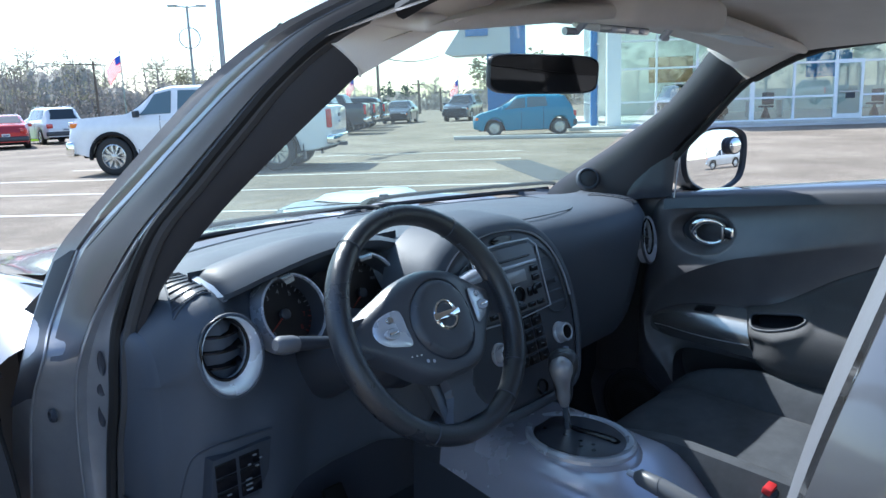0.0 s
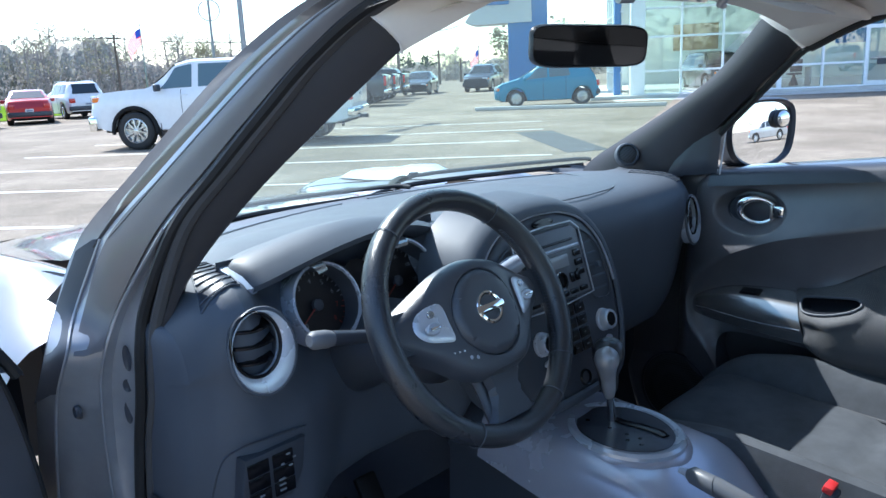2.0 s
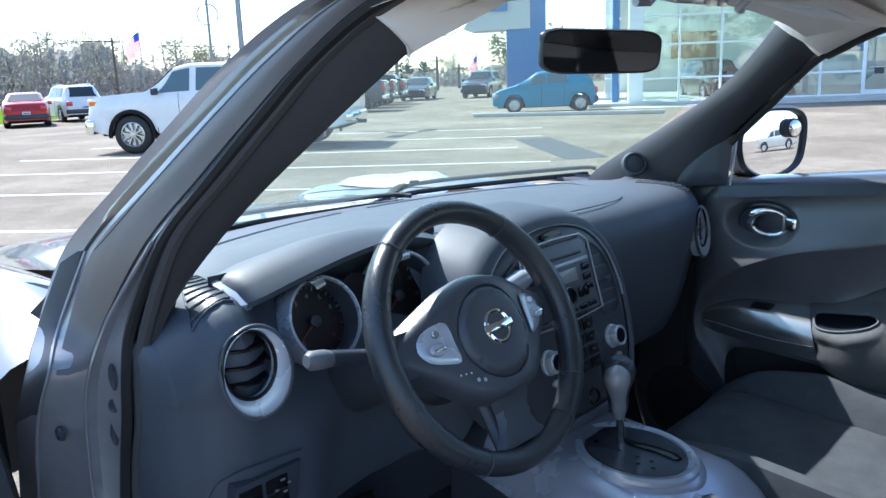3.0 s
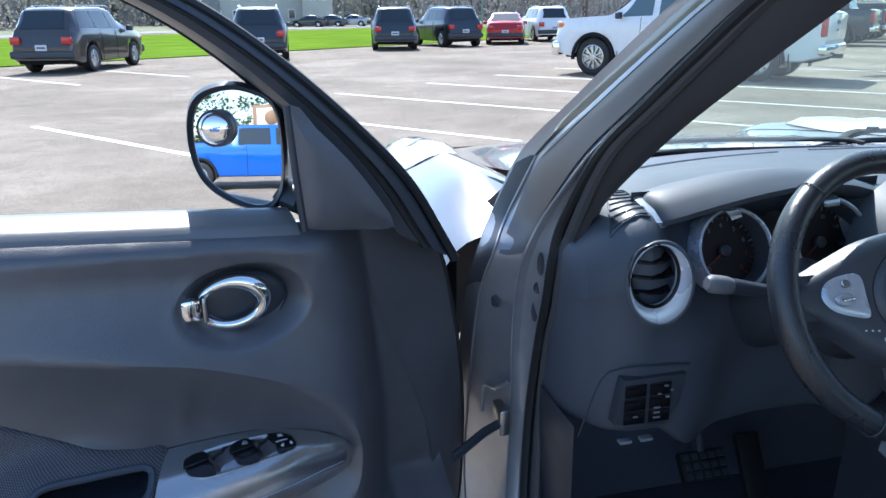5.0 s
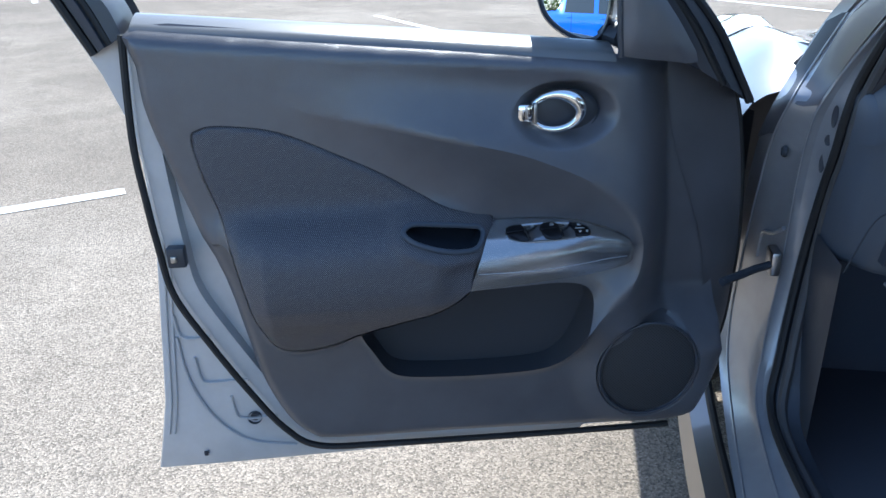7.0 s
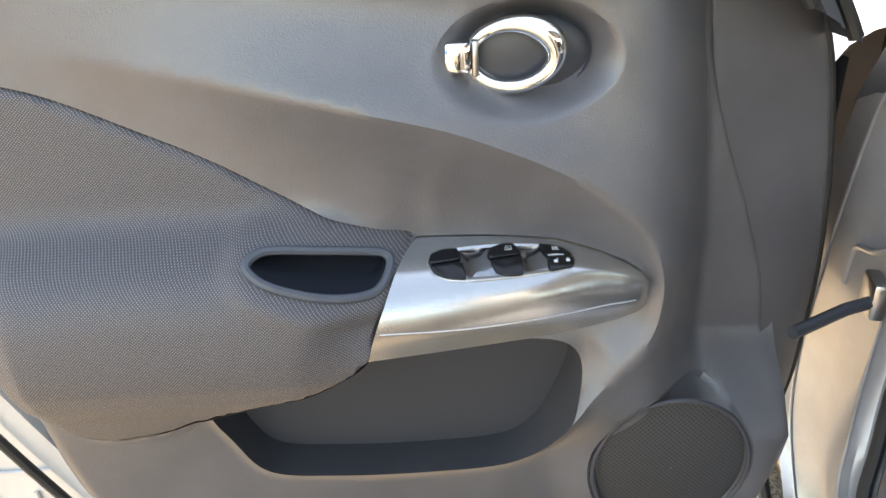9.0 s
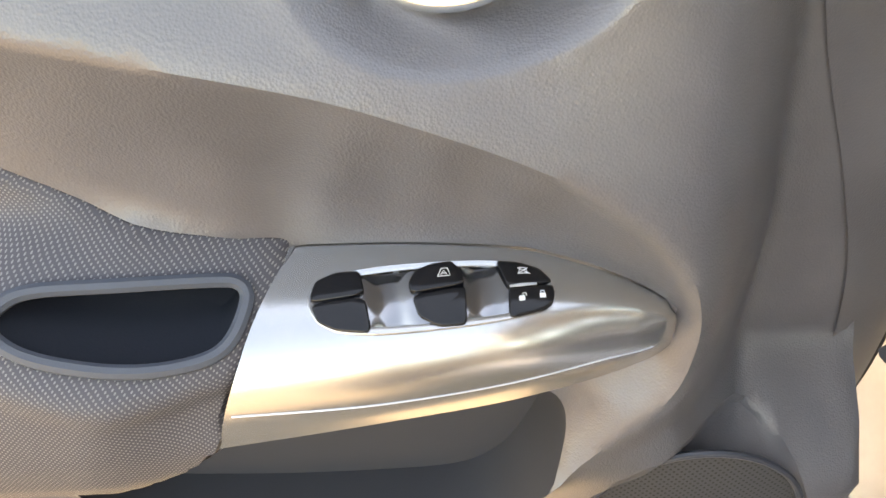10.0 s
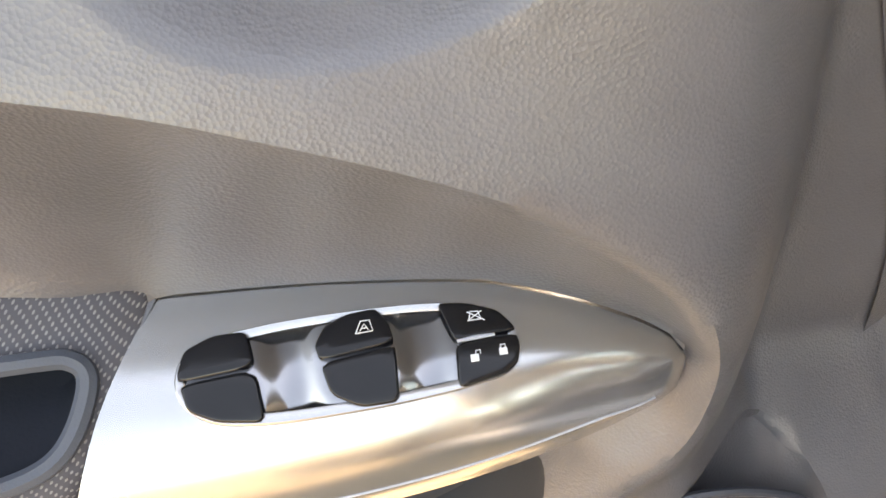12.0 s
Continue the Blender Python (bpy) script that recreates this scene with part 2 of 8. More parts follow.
def rings(center, a, b, profile, n=40, cap=True):
    """Turned shape on an ellipse: profile of (scale, rise along a x b)."""
    c, a, b = Vector(center), Vector(a), Vector(b)
    nrm = a.cross(b).normalized()
    rows = [[c + s * (math.cos(t) * a + math.sin(t) * b) + h * nrm for t in (2 * math.pi * i / n for i in range(n))] for s, h in profile]
    v, f = loft(rows, True)
    if cap:
        f.append(tuple((len(rows) - 1) * n + j for j in range(n)))
    return v, f


def box(sx, sy, sz, at=(0, 0, 0), bevel=0.0, seg=2, m=None):
    bm = bmesh.new()
    bmesh.ops.create_cube(bm, size=1)
    bmesh.ops.transform(bm, matrix=Matrix.Translation(at) @ Matrix.Diagonal((sx, sy, sz, 1)), verts=bm.verts)
    if bevel:
        bmesh.ops.bevel(bm, geom=bm.edges[:], offset=bevel, segments=seg, affect="EDGES", profile=0.5)
    if m is not None:
        bmesh.ops.transform(bm, matrix=m, verts=bm.verts)
    return bm


def slab(outline, y0, y1, bevel=0.0):
    """A plate: outline of (x, z), from y0 (front) to y1."""
    bm = bmesh.new()
    vs = [bm.verts.new((x, y0, z)) for x, z in outline]
    f = bm.faces.new(vs)
    r = bmesh.ops.extrude_face_region(bm, geom=[f])
    bmesh.ops.translate(bm, vec=(0, y1 - y0, 0), verts=[g for g in r["geom"] if isinstance(g, bmesh.types.BMVert)])
    bmesh.ops.recalc_face_normals(bm, faces=bm.faces)
    if bevel:
        edges = [e for e in bm.edges if abs(e.verts[0].co.y - y0) < 1e-6 and abs(e.verts[1].co.y - y0) < 1e-6]
        bmesh.ops.bevel(bm, geom=edges, offset=bevel, segments=2, affect="EDGES", profile=0.5)
    return bm


def joined(items):
    """One (verts, faces) out of several."""
    verts, faces = [], []
    for v, f in items:
        k = len(verts)
        verts += [tuple(q) for q in v]
        faces += [tuple(i + k for i in q) for q in f]
    return verts, faces


def outline2(pts, n=5):
    return [(p.x, p.y) for p in curve_pts([(x, z, 0) for x, z in pts], n, True)]


def inside_distance(poly, pts):
    """Signed distance to a closed outline, positive inside (numpy)."""
    p, q = np.asarray(pts, float), np.asarray(poly, float)
    a, b = q, np.roll(q, -1, 0)
    best, cross = np.full(len(p), 1e9), np.zeros(len(p), bool)
    for (ax, ay), (bx, by) in zip(a, b):
        ex, ey = bx - ax, by - ay
        t = np.clip(((p[:, 0] - ax) * ex + (p[:, 1] - ay) * ey) / (ex * ex + ey * ey + 1e-12), 0, 1)
        best = np.minimum(best, np.hypot(p[:, 0] - ax - t * ex, p[:, 1] - ay - t * ey))
        if abs(ey) > 1e-12:
            cross ^= ((ay > p[:, 1]) != (by > p[:, 1])) & (p[:, 0] < ex * (p[:, 1] - ay) / ey + ax)
    return np.where(cross, best, -best)


def line_distance(line, pts):
    p, best = np.asarray(pts, float), np.full(len(pts), 1e9)
    for (ax, ay), (bx, by) in zip(line[:-1], line[1:]):
        ex, ey = bx - ax, by - ay
        t = np.clip(((p[:, 0] - ax) * ex + (p[:, 1] - ay) * ey) / (ex * ex + ey * ey + 1e-12), 0, 1)
        best = np.minimum(best, np.hypot(p[:, 0] - ax - t * ex, p[:, 1] - ay - t * ey))
    return best


def ease(x):
    x = np.clip(x, 0, 1)
    return x * x * (3 - 2 * x)


def relief(outline, height, step, extra=(), lines=(), holes=()):
    """A surface over an outline of (x, z): facing -y, standing out by height(points). extra: curves that get their own edge loops."""
    from mathutils.geometry import delaunay_2d_cdt
    out = np.array(outline)
    lo, hi = out.min(0), out.max(0)
    gx, gz = np.meshgrid(np.arange(lo[0], hi[0], step), np.arange(lo[1], hi[1], step))
    gx = gx + (np.arange(gx.shape[0])[:, None] % 2) * step / 2
    grid = np.stack([gx.ravel(), gz.ravel()], 1)
    grid = grid[inside_distance(outline, grid) > step * 0.5]
    loops = [list(outline)] + [list(e) for e in extra]
    for e in extra:
        grid = grid[line_distance(list(e) + [e[0]], grid) > step * 0.45]
    for e in lines:
        grid = grid[line_distance(list(e), grid) > step * 0.4]
    verts, edges = [], []
    for lp in loops:
        k = len(verts)
        verts += [Vector(q) for q in lp]
        edges += [(k + i, k + (i + 1) % len(lp)) for i in range(len(lp))]
    for ln in lines:
        k = len(verts)
        verts += [Vector(q) for q in ln]
        edges += [(k + i, k + i + 1) for i in range(len(ln) - 1)]
    verts += [Vector(q) for q in grid]
    v2, _, f2, _, _, _ = delaunay_2d_cdt(verts, edges, [], 0, 1e-6)
    pts = np.array([(v.x, v.y) for v in v2])
    h = height(pts)
    mid = np.array([pts[list(f)].mean(0) for f in f2])
    keep = inside_distance(outline, mid) > 0
    for hole in holes:
        keep &= inside_distance(hole, mid) <= 0
    faces = []
    for f, k in zip(f2, keep):
        if k:
            a, b, c = (pts[i] for i in f[:3])
            ccw = (b[0] - a[0]) * (c[1] - a[1]) - (b[1] - a[1]) * (c[0] - a[0]) > 0
            faces.append(tuple(f) if ccw else tuple(reversed(f)))
    return [(x, -d, z) for (x, z), d in zip(pts, h)], faces

# ---- ground and lot ----
LOT = Matrix.Rotation(math.atan2(0.6, 0.8), 4, "Z")     # rows of stalls run along its x, parked cars point along its y


def lot(a, b, z=0.0):
    return LOT @ Vector((a, b, z))


def asphalt_material():
    m = material("sunbleached_asphalt", (0.30, 0.285, 0.27), 0.9, spec=0.15)
    n, l = m.node_tree.nodes, m.node_tree.links
    b = n["Principled BSDF"]
    pos = n.new("ShaderNodeTexCoord").outputs["Object"]
    def noise_node(scale, detail, rough=0.6):
        t = n.new("ShaderNodeTexNoise")
        t.inputs["Scale"].default_value, t.inputs["Detail"].default_value, t.inputs["Roughness"].default_value = scale, detail, rough
        l.new(pos, t.inputs["Vector"])
        return t.outputs["Fac"]
    def ramp(src, stops):
        r = n.new("ShaderNodeValToRGB")
        e = r.color_ramp.elements
        e[0].position, e[0].color = stops[0][0], (*stops[0][1], 1)
        e[1].position, e[1].color = stops[-1][0], (*stops[-1][1], 1)
        for p, c in stops[1:-1]:
            e.new(p).color = (*c, 1)
        l.new(src, r.inputs[0])
        return r.outputs[0]
    def mul(a, c):
        x = n.new("ShaderNodeMix")
        x.data_type, x.blend_type = "RGBA", "MULTIPLY"
        x.inputs["Factor"].default_value = 1
        l.new(a, x.inputs["A"])
        l.new(c, x.inputs["B"])
        return x.outputs["Result"]
    stains = ramp(noise_node(0.33, 8), [(0.33, (0.190, 0.157, 0.125)), (0.5, (0.243, 0.203, 0.162)), (0.62, (0.304, 0.256, 0.207))])
    streak = ramp(noise_node(2.1, 7, 0.7), [(0.3, (0.84, 0.84, 0.84)), (0.7, (1.12, 1.12, 1.12))])
    stone = n.new("ShaderNodeTexVoronoi")
    stone.inputs["Scale"].default_value = 175
    l.new(pos, stone.inputs["Vector"])
    grit = ramp(stone.outputs["Color"], [(0.1, (0.52, 0.52, 0.52)), (0.5, (1.0, 0.99, 0.97)), (0.9, (1.50, 1.48, 1.44))])
    fine = ramp(noise_node(260, 3), [(0.3, (0.72, 0.72, 0.72)), (0.7, (1.25, 1.25, 1.25))])
    l.new(mul(mul(mul(stains, streak), grit), fine), b.inputs["Base Color"])
    bump = n.new("ShaderNodeBump")
    bump.inputs["Strength"].default_value, bump.inputs["Distance"].default_value = 0.6, 0.004
    l.new(stone.outputs["Distance"], bump.inputs["Height"])
    l.new(bump.outputs["Normal"], b.inputs["Normal"])
    return m


ASPHALT = asphalt_material()
LINE_PAINT = material("worn_white_line_paint", (0.72, 0.71, 0.68), 0.7, grain=0.4, scale=90, vary=0.16, vary_scale=5)
SHADOW_PATCH = material("asphalt_shadow_tone", (0.075, 0.075, 0.078), 0.9, grain=0.6, scale=90, vary=0.2, vary_scale=3)
CONCRETE = material("pale_concrete", (0.52, 0.50, 0.47), 0.85, grain=0.4, scale=60, vary=0.12, vary_scale=1.5)
GRASS = material("mown_grass", (0.125, 0.205, 0.022), 0.95, grain=0.5, scale=22, vary=0.25, vary_scale=0.35, spec=0.0)
FIELD = material("dry_verge", (0.17, 0.18, 0.09), 0.95, grain=0.5, scale=5, vary=0.25, vary_scale=0.05)
ROAD = material("pale_road", (0.30, 0.28, 0.26), 0.9, spec=0.1, grain=0.4, scale=20, vary=0.1)


def quad_sheet(name, corners, mat, z, label, category="", kind="structure", n=1):
    rows = []
    a, b, c, d = (Vector(q) for q in corners)
    for i in range(n + 1):
        t = i / n
        rows.append([a.lerp(d, t), b.lerp(c, t)])
    v, f = loft(rows)
    ob = part(name, ([(p[0], p[1], z) for p in v], f), mat, smooth=False)
    return tagged(ob, label, category, kind=kind)


bm = bmesh.new()
bmesh.ops.create_circle(bm, cap_ends=True, segments=64, radius=2500)
ground = tagged(part("ground", bm, ASPHALT, smooth=False), "sun-bleached grey asphalt of a car dealer's lot with pale stains", "asphalt lot", kind="structure")

# parking lines: across the row in front of the car, and the next stalls towards the showroom
for a, b0, b1 in ((-1.9, 6.0, 11.0), (0.55, 6.2, 11.3), (3.53, 5.2, 11.5), (6.3, 0.2, 10.1), (9.0, 0.2, 11.4), (11.6, 0.4, 11.4), (14.2, 1.0, 11.5), (16.9, 0.5, 11.5), (19.6, 0.5, 11.5)):
    c = [lot(a - 0.055, b0), lot(a + 0.055, b0), lot(a + 0.055, b1), lot(a - 0.055, b1)]
    quad_sheet("parking_line", c, LINE_PAINT, 0.004, "worn white parking stall line painted on the asphalt", "parking line", "structure")
for a, b in ((-5.0, 4.70),):
    c = [lot(a, b - 0.055), lot(a + 4.1, b - 0.055), lot(a + 4.1, b + 0.055), lot(a, b + 0.055)]
    quad_sheet("parking_line", c, LINE_PAINT, 0.004, "worn white parking stall line painted on the asphalt", "parking line", "structure")
for a in (-13, -10.3, -7.6, -4.9, -2.2):
    c = [lot(a + 12.0, 17.6), lot(a + 12.11, 17.6), lot(a + 12.11, 22.4), lot(a + 12.0, 22.4)]
    quad_sheet("parking_line", c, LINE_PAINT, 0.004, "worn white parking stall line painted on the asphalt", "parking line", "structure")
# cast shadow on the lot, painted as a dark slanting sheet
quad_sheet("painted_shadow", [(9.35, 7.2, 0), (9.95, 6.75, 0), (12.9, 10.1, 0), (12.25, 10.6, 0)], SHADOW_PATCH, 0.006, "dark slanting band painted on the asphalt as a shadow", "asphalt patch")

# grass strip, road and far verge beyond the parked row
quad_sheet("grass", [lot(-120, 26.2), lot(70, 26.2), lot(70, 62), lot(-120, 62)], GRASS, 0.03, "bright green mown grass strip beside the lot", "grass", "structure")
quad_sheet("road", [lot(-300, 66), lot(300, 66), lot(300, 76), lot(-300, 76)], ROAD, 0.035, "pale grey road behind the grass strip", "road")
quad_sheet("ground_verge", [lot(-400, 76.2), lot(400, 76.2), lot(400, 400), lot(-400, 400)], FIELD, 0.02, "dry grass verge under the far woods", "verge")

# ---- the car that is filmed ----
CX = -0.025
car = thing("car", (CX, 0.45, 0), "gunmetal grey compact crossover with driver's door open, on asphalt", "car")
car["in_world"] = True


# exterior shell ------------------------------------------------------------
A_TRIM = [(-0.690, 0.90, 1.00), (-0.652, 0.838, 1.128), (-0.617, 0.725, 1.243), (-0.589, 0.586, 1.345), (-0.566, 0.463, 1.428), (-0.545, 0.30, 1.485)]
W_EDGE = [(-0.735, 1.20, 1.05), (-0.709, 1.066, 1.135), (-0.678, 0.857, 1.255), (-0.644, 0.698, 1.375), (-0.612, 0.562, 1.482), (-0.58, 0.45, 1.53)]


def between(c1, c2, f, dx=0.0, dy=0.0, dz=0.0):
    return [(a[0] + (b[0] - a[0]) * f + dx, a[1] + (b[1] - a[1]) * f + dy, a[2] + (b[2] - a[2]) * f + dz) for a, b in zip(c1, c2)]


def strip(*curves, n=8):
    return loft([curve_pts(c, n) for c in curves])


# section lines that run down the pillar, round the door opening and back along the sill
L_FRONT = [(-0.606, 0.390, 1.501), (-0.615, 0.520, 1.470), (-0.628, 0.631, 1.422), (-0.645, 0.730, 1.361), (-0.667, 0.848, 1.283), (-0.695, 0.986, 1.186), (-0.735, 1.012, 1.083), (-0.768, 0.975, 1.035), (-0.776, 1.017, 0.965), (-0.777, 1.055, 0.880), (-0.780, 1.100, 0.700), (-0.785, 1.110, 0.530), (-0.790, 1.020, 0.420), (-0.820, 0.620, 0.385), (-0.830, 0.200, 0.375), (-0.830, -0.120, 0.380)]
L_MID = [(-0.604, 0.375, 1.499), (-0.613, 0.499, 1.469), (-0.626, 0.591, 1.422), (-0.643, 0.685, 1.363), (-0.663, 0.793, 1.290), (-0.690, 0.929, 1.196), (-0.718, 0.975, 1.085), (-0.747, 0.965, 1.030), (-0.754, 0.995, 0.965), (-0.755, 1.020, 0.880), (-0.757, 1.045, 0.700), (-0.760, 1.040, 0.530), (-0.770, 0.960, 0.430), (-0.790, 0.600, 0.400), (-0.800, 0.200, 0.395), (-0.800, -0.120, 0.400)]
L_CREASE = [(-0.597, 0.351, 1.497), (-0.606, 0.476, 1.467), (-0.618, 0.562, 1.422), (-0.634, 0.6376, 1.366), (-0.653, 0.7214, 1.299), (-0.677, 0.821, 1.215), (-0.700, 0.925, 1.105), (-0.724, 0.947, 1.037), (-0.730, 0.967, 0.978), (-0.731, 0.983, 0.880), (-0.732, 0.985, 0.720), (-0.752, 0.945, 0.550), (-0.766, 0.870, 0.450), (-0.770, 0.580, 0.415), (-0.775, 0.200, 0.415), (-0.775, -0.120, 0.420)]
L_FLANGE = [(-0.591, 0.349, 1.497), (-0.600, 0.475, 1.467), (-0.612, 0.562, 1.422), (-0.628, 0.635, 1.366), (-0.646, 0.7155, 1.300), (-0.670, 0.810, 1.216), (-0.685, 0.895, 1.104), (-0.693, 0.914, 1.035), (-0.695, 0.930, 0.957), (-0.697, 0.955, 0.869), (-0.705, 0.975, 0.720), (-0.728, 0.930, 0.550), (-0.748, 0.850, 0.460), (-0.735, 0.560, 0.440), (-0.735, 0.200, 0.440), (-0.735, -0.120, 0.445)]
L_SEAL = [(-0.583, 0.346, 1.496), (-0.592, 0.473, 1.467), (-0.605, 0.561, 1.421), (-0.620, 0.630, 1.366), (-0.638, 0.706, 1.301), (-0.662, 0.797, 1.218), (-0.676, 0.875, 1.090), (-0.683, 0.890, 1.030), (-0.685, 0.906, 0.957), (-0.686, 0.940, 0.869), (-0.690, 0.955, 0.720), (-0.712, 0.905, 0.550), (-0.728, 0.820, 0.450), (-0.700, 0.540, 0.420), (-0.700, 0.200, 0.420), (-0.700, -0.120, 0.425)]


def pillar_left_side():
    """Driver's A-pillar: painted skin outside, dark seal band, trim inside; the jamb runs on down from it."""
    sil = [(-0.712, 1.07, 1.125), (-0.698, 0.994, 1.185), (-0.672, 0.895, 1.278), (-0.649, 0.781, 1.358), (-0.631, 0.676, 1.423), (-0.617, 0.556, 1.473), (-0.607, 0.418, 1.505)]
    skin_edge = [(-0.708, 1.01, 1.135)] + L_FRONT[5::-1]
    we = [(-0.712, 1.075, 1.128), (-0.700, 1.02, 1.165), (-0.680, 0.90, 1.262), (-0.660, 0.80, 1.330), (-0.642, 0.70, 1.395), (-0.622, 0.58, 1.470), (-0.605, 0.44, 1.515)]
    out = part("a_pillar", strip(between(we, we, 0, dx=0.03, dy=0.02), between(we, sil, 0.5, dx=0.004), sil, between(sil, skin_edge, 0.5, dx=-0.003), skin_edge, between(skin_edge, skin_edge, 0, dx=0.006, dz=-0.004)), PAINT, car, "gunmetal front pillar with sunlit edge")
    part("seal_lip", tube(curve_pts(between(L_FRONT[:6], L_MID[:6], 0.5, dx=-0.0025), 6), 0.0022, 6), BAND_SEAL, out, "thin dark seam along the pillar")
    tr = A_TRIM[::-1]
    edge = [L_SEAL[0], L_SEAL[1], L_SEAL[3], L_SEAL[5], (-0.672, 0.858, 1.12), (-0.683, 0.892, 1.02)]
    we = W_EDGE[::-1]
    rows = [edge, between(edge, tr, 0.3, dx=-0.003, dy=-0.008), between(edge, tr, 0.75, dx=0.001, dy=-0.007), tr, between(tr, we, 0.35, dx=0.022, dy=0.006), between(tr, we, 0.75, dx=0.014), between(tr, we, 1.0, dx=0.004)]
    part("pillar_trim", strip(*[r[1:] for r in rows]), PILLAR_TRIM, out, "dark vinyl pillar trim")
    part("upper_pillar_cover", strip(*[[(p[0] + 0.004 * (k - 3) / 3, p[1] - 0.005, p[2] - 0.004) for p in (Vector(r[0]), Vector(r[1]), Vector(r[1]).lerp(Vector(r[2]), 0.10))] for k, r in enumerate(rows)]), HEADLINER, out, "pale greige upper pillar cover")
    return out


def pillar_right_side():
    front = [(0.560, 0.553, 1.480), (0.600, 0.674, 1.362), (0.640, 0.825, 1.271), (0.680, 1.042, 1.151), (0.690, 1.10, 1.10)]
    rear = [(0.567, 0.484, 1.411), (0.608, 0.590, 1.319), (0.638, 0.674, 1.245), (0.660, 0.81, 1.11), (0.665, 0.84, 1.06)]
    far = between(rear, front, 0.0, dx=0.075, dy=0.05)
    bulge = lambda q, d: between(front, rear, q, dx=-d, dy=-0.35 * d)
    out = part("a_pillar", strip(between(front, front, 0, dx=0.004, dy=0.004), between(front, far, 0.5, dx=0.03, dz=0.01), far), PAINT, car, "gunmetal passenger-side front pillar")
    part("pillar_trim", strip(between(front, front, 0, dx=0.002, dy=0.006), bulge(0.06, 0.008), bulge(0.25, 0.020), bulge(0.5, 0.024), bulge(0.78, 0.014), bulge(0.96, 0.002), between(rear, rear, 0, dx=0.02, dy=0.004)), PILLAR_TRIM, out, "grey vinyl pillar trim")
    up = [[front[0], (0.530, 0.470, 1.497), (0.52, 0.40, 1.505)], [(0.548, 0.520, 1.452), (0.545, 0.43, 1.475), (0.54, 0.36, 1.488)], [rear[0], (0.568, 0.405, 1.452), (0.572, 0.31, 1.476)], [(0.585, 0.489, 1.413), (0.588, 0.405, 1.455), (0.592, 0.31, 1.48)]]
    part("upper_pillar_cover", strip(*[[(p[0] - 0.004, p[1] - 0.006, p[2] - 0.003) for p in r] for r in up]), HEADLINER, out, "pale greige upper pillar cover")
    line = [(0.585, 0.36, 1.472)] + [(p[0] + 0.012, p[1] - 0.004, p[2] - 0.006) for p in rear[:4]]
    part("door_seal", tube(curve_pts(line, 6), 0.008, 8), RUBBER, out, "black rubber door seal")
    part("window_frame", strip(between(rear[1:], rear[1:], 0, dx=0.012, dy=-0.002, dz=-0.004), between(rear[1:], rear[1:], 0, dx=0.024, dy=-0.004, dz=-0.006), between(rear[1:], rear[1:], 0, dx=0.06, dy=0.012, dz=0.012)), BLACK, out, "black window frame edge")
    return out


pillar_left = pillar_left_side()
pillar_right = pillar_right_side()

# windshield between the pillars
def windshield():
    rows = []
    left = curve_pts(W_EDGE[1:], 5)
    for p in left:
        q = Vector((2 * CX - p.x, p.y, p.z))
        row = []
        for i in range(13):
            t = i / 12
            bow = 1 - (2 * t - 1) ** 2
            row.append(p.lerp(q, t) + Vector((0, 0.21 * bow, 0.028 * bow - 0.03 * bow)))
        rows.append(row)
    return loft(rows)


ws = part("windshield", windshield(), WINDSHIELD, car, "clear windshield with a green cast")
ws.visible_shadow = False

# cowl, hood, fenders, lamps
def top_z(x, y):
    """Height of hood and fenders over the plan."""
    ax = abs(x - CX)
    hood = 1.085 - 0.11 * max(0, (y - 1.3) / 1.15) ** 1.7 - 0.05 * (ax / 0.75) ** 2
    crest = 0.055 * math.exp(-((ax - 0.68) / 0.085) ** 2) * min(1, max(0, (y - 1.0) / 0.3))
    drop = 0.55 * max(0, ax - 0.76) ** 1.4 * 3.2
    nose = 0.9 * max(0, y - 2.2) ** 2.0
    return hood + crest - drop - nose


rows = [[(CX + x, y, top_z(CX + x, y)) for x in np.linspace(-0.60, 0.60, 25)] for y in np.linspace(1.50, 2.42, 20)]
part("hood", loft(rows), PAINT, car, "gunmetal hood glaring in the sun")
for s in (-1, 1):
    xs = np.linspace(0.606, 0.865, 12)
    rows = [[(CX + s * min(x, 0.865 - 0.5 * max(0.0, 1.16 - y)), y, top_z(CX + s * x, y)) for x in xs] + [(CX + s * (0.885 - 0.5 * max(0.0, 1.16 - y)), y, z) for z in np.linspace(0.86, 0.62, 4)] for y in np.linspace(1.045, 2.40, 30)]
    v, f = loft(rows)
    part("fender", (v, f if s > 0 else [tuple(reversed(q)) for q in f]), PAINT, car, "gunmetal front fender")
    lamp = curve_pts([(CX + s * x, y, top_z(CX + s * x, y) + 0.002) for x, y in ((0.60, 1.80), (0.63, 1.66), (0.70, 1.60), (0.77, 1.68), (0.79, 1.90), (0.73, 2.16), (0.64, 2.10))], 5, True)
    cen = sum(lamp, Vector()) / len(lamp)
    r3 = [[p for p in lamp], [p.lerp(cen, 0.25) + Vector((0, 0, 0.028)) for p in lamp], [p.lerp(cen, 0.65) + Vector((0, 0, 0.04)) for p in lamp], [p.lerp(cen, 0.98) + Vector((0, 0, 0.042)) for p in lamp]]
    v, f = loft(r3, True)
    part("marker_lamp", (v, f), LAMP_GLASS, car, "clear raised lamp pod on the fender")
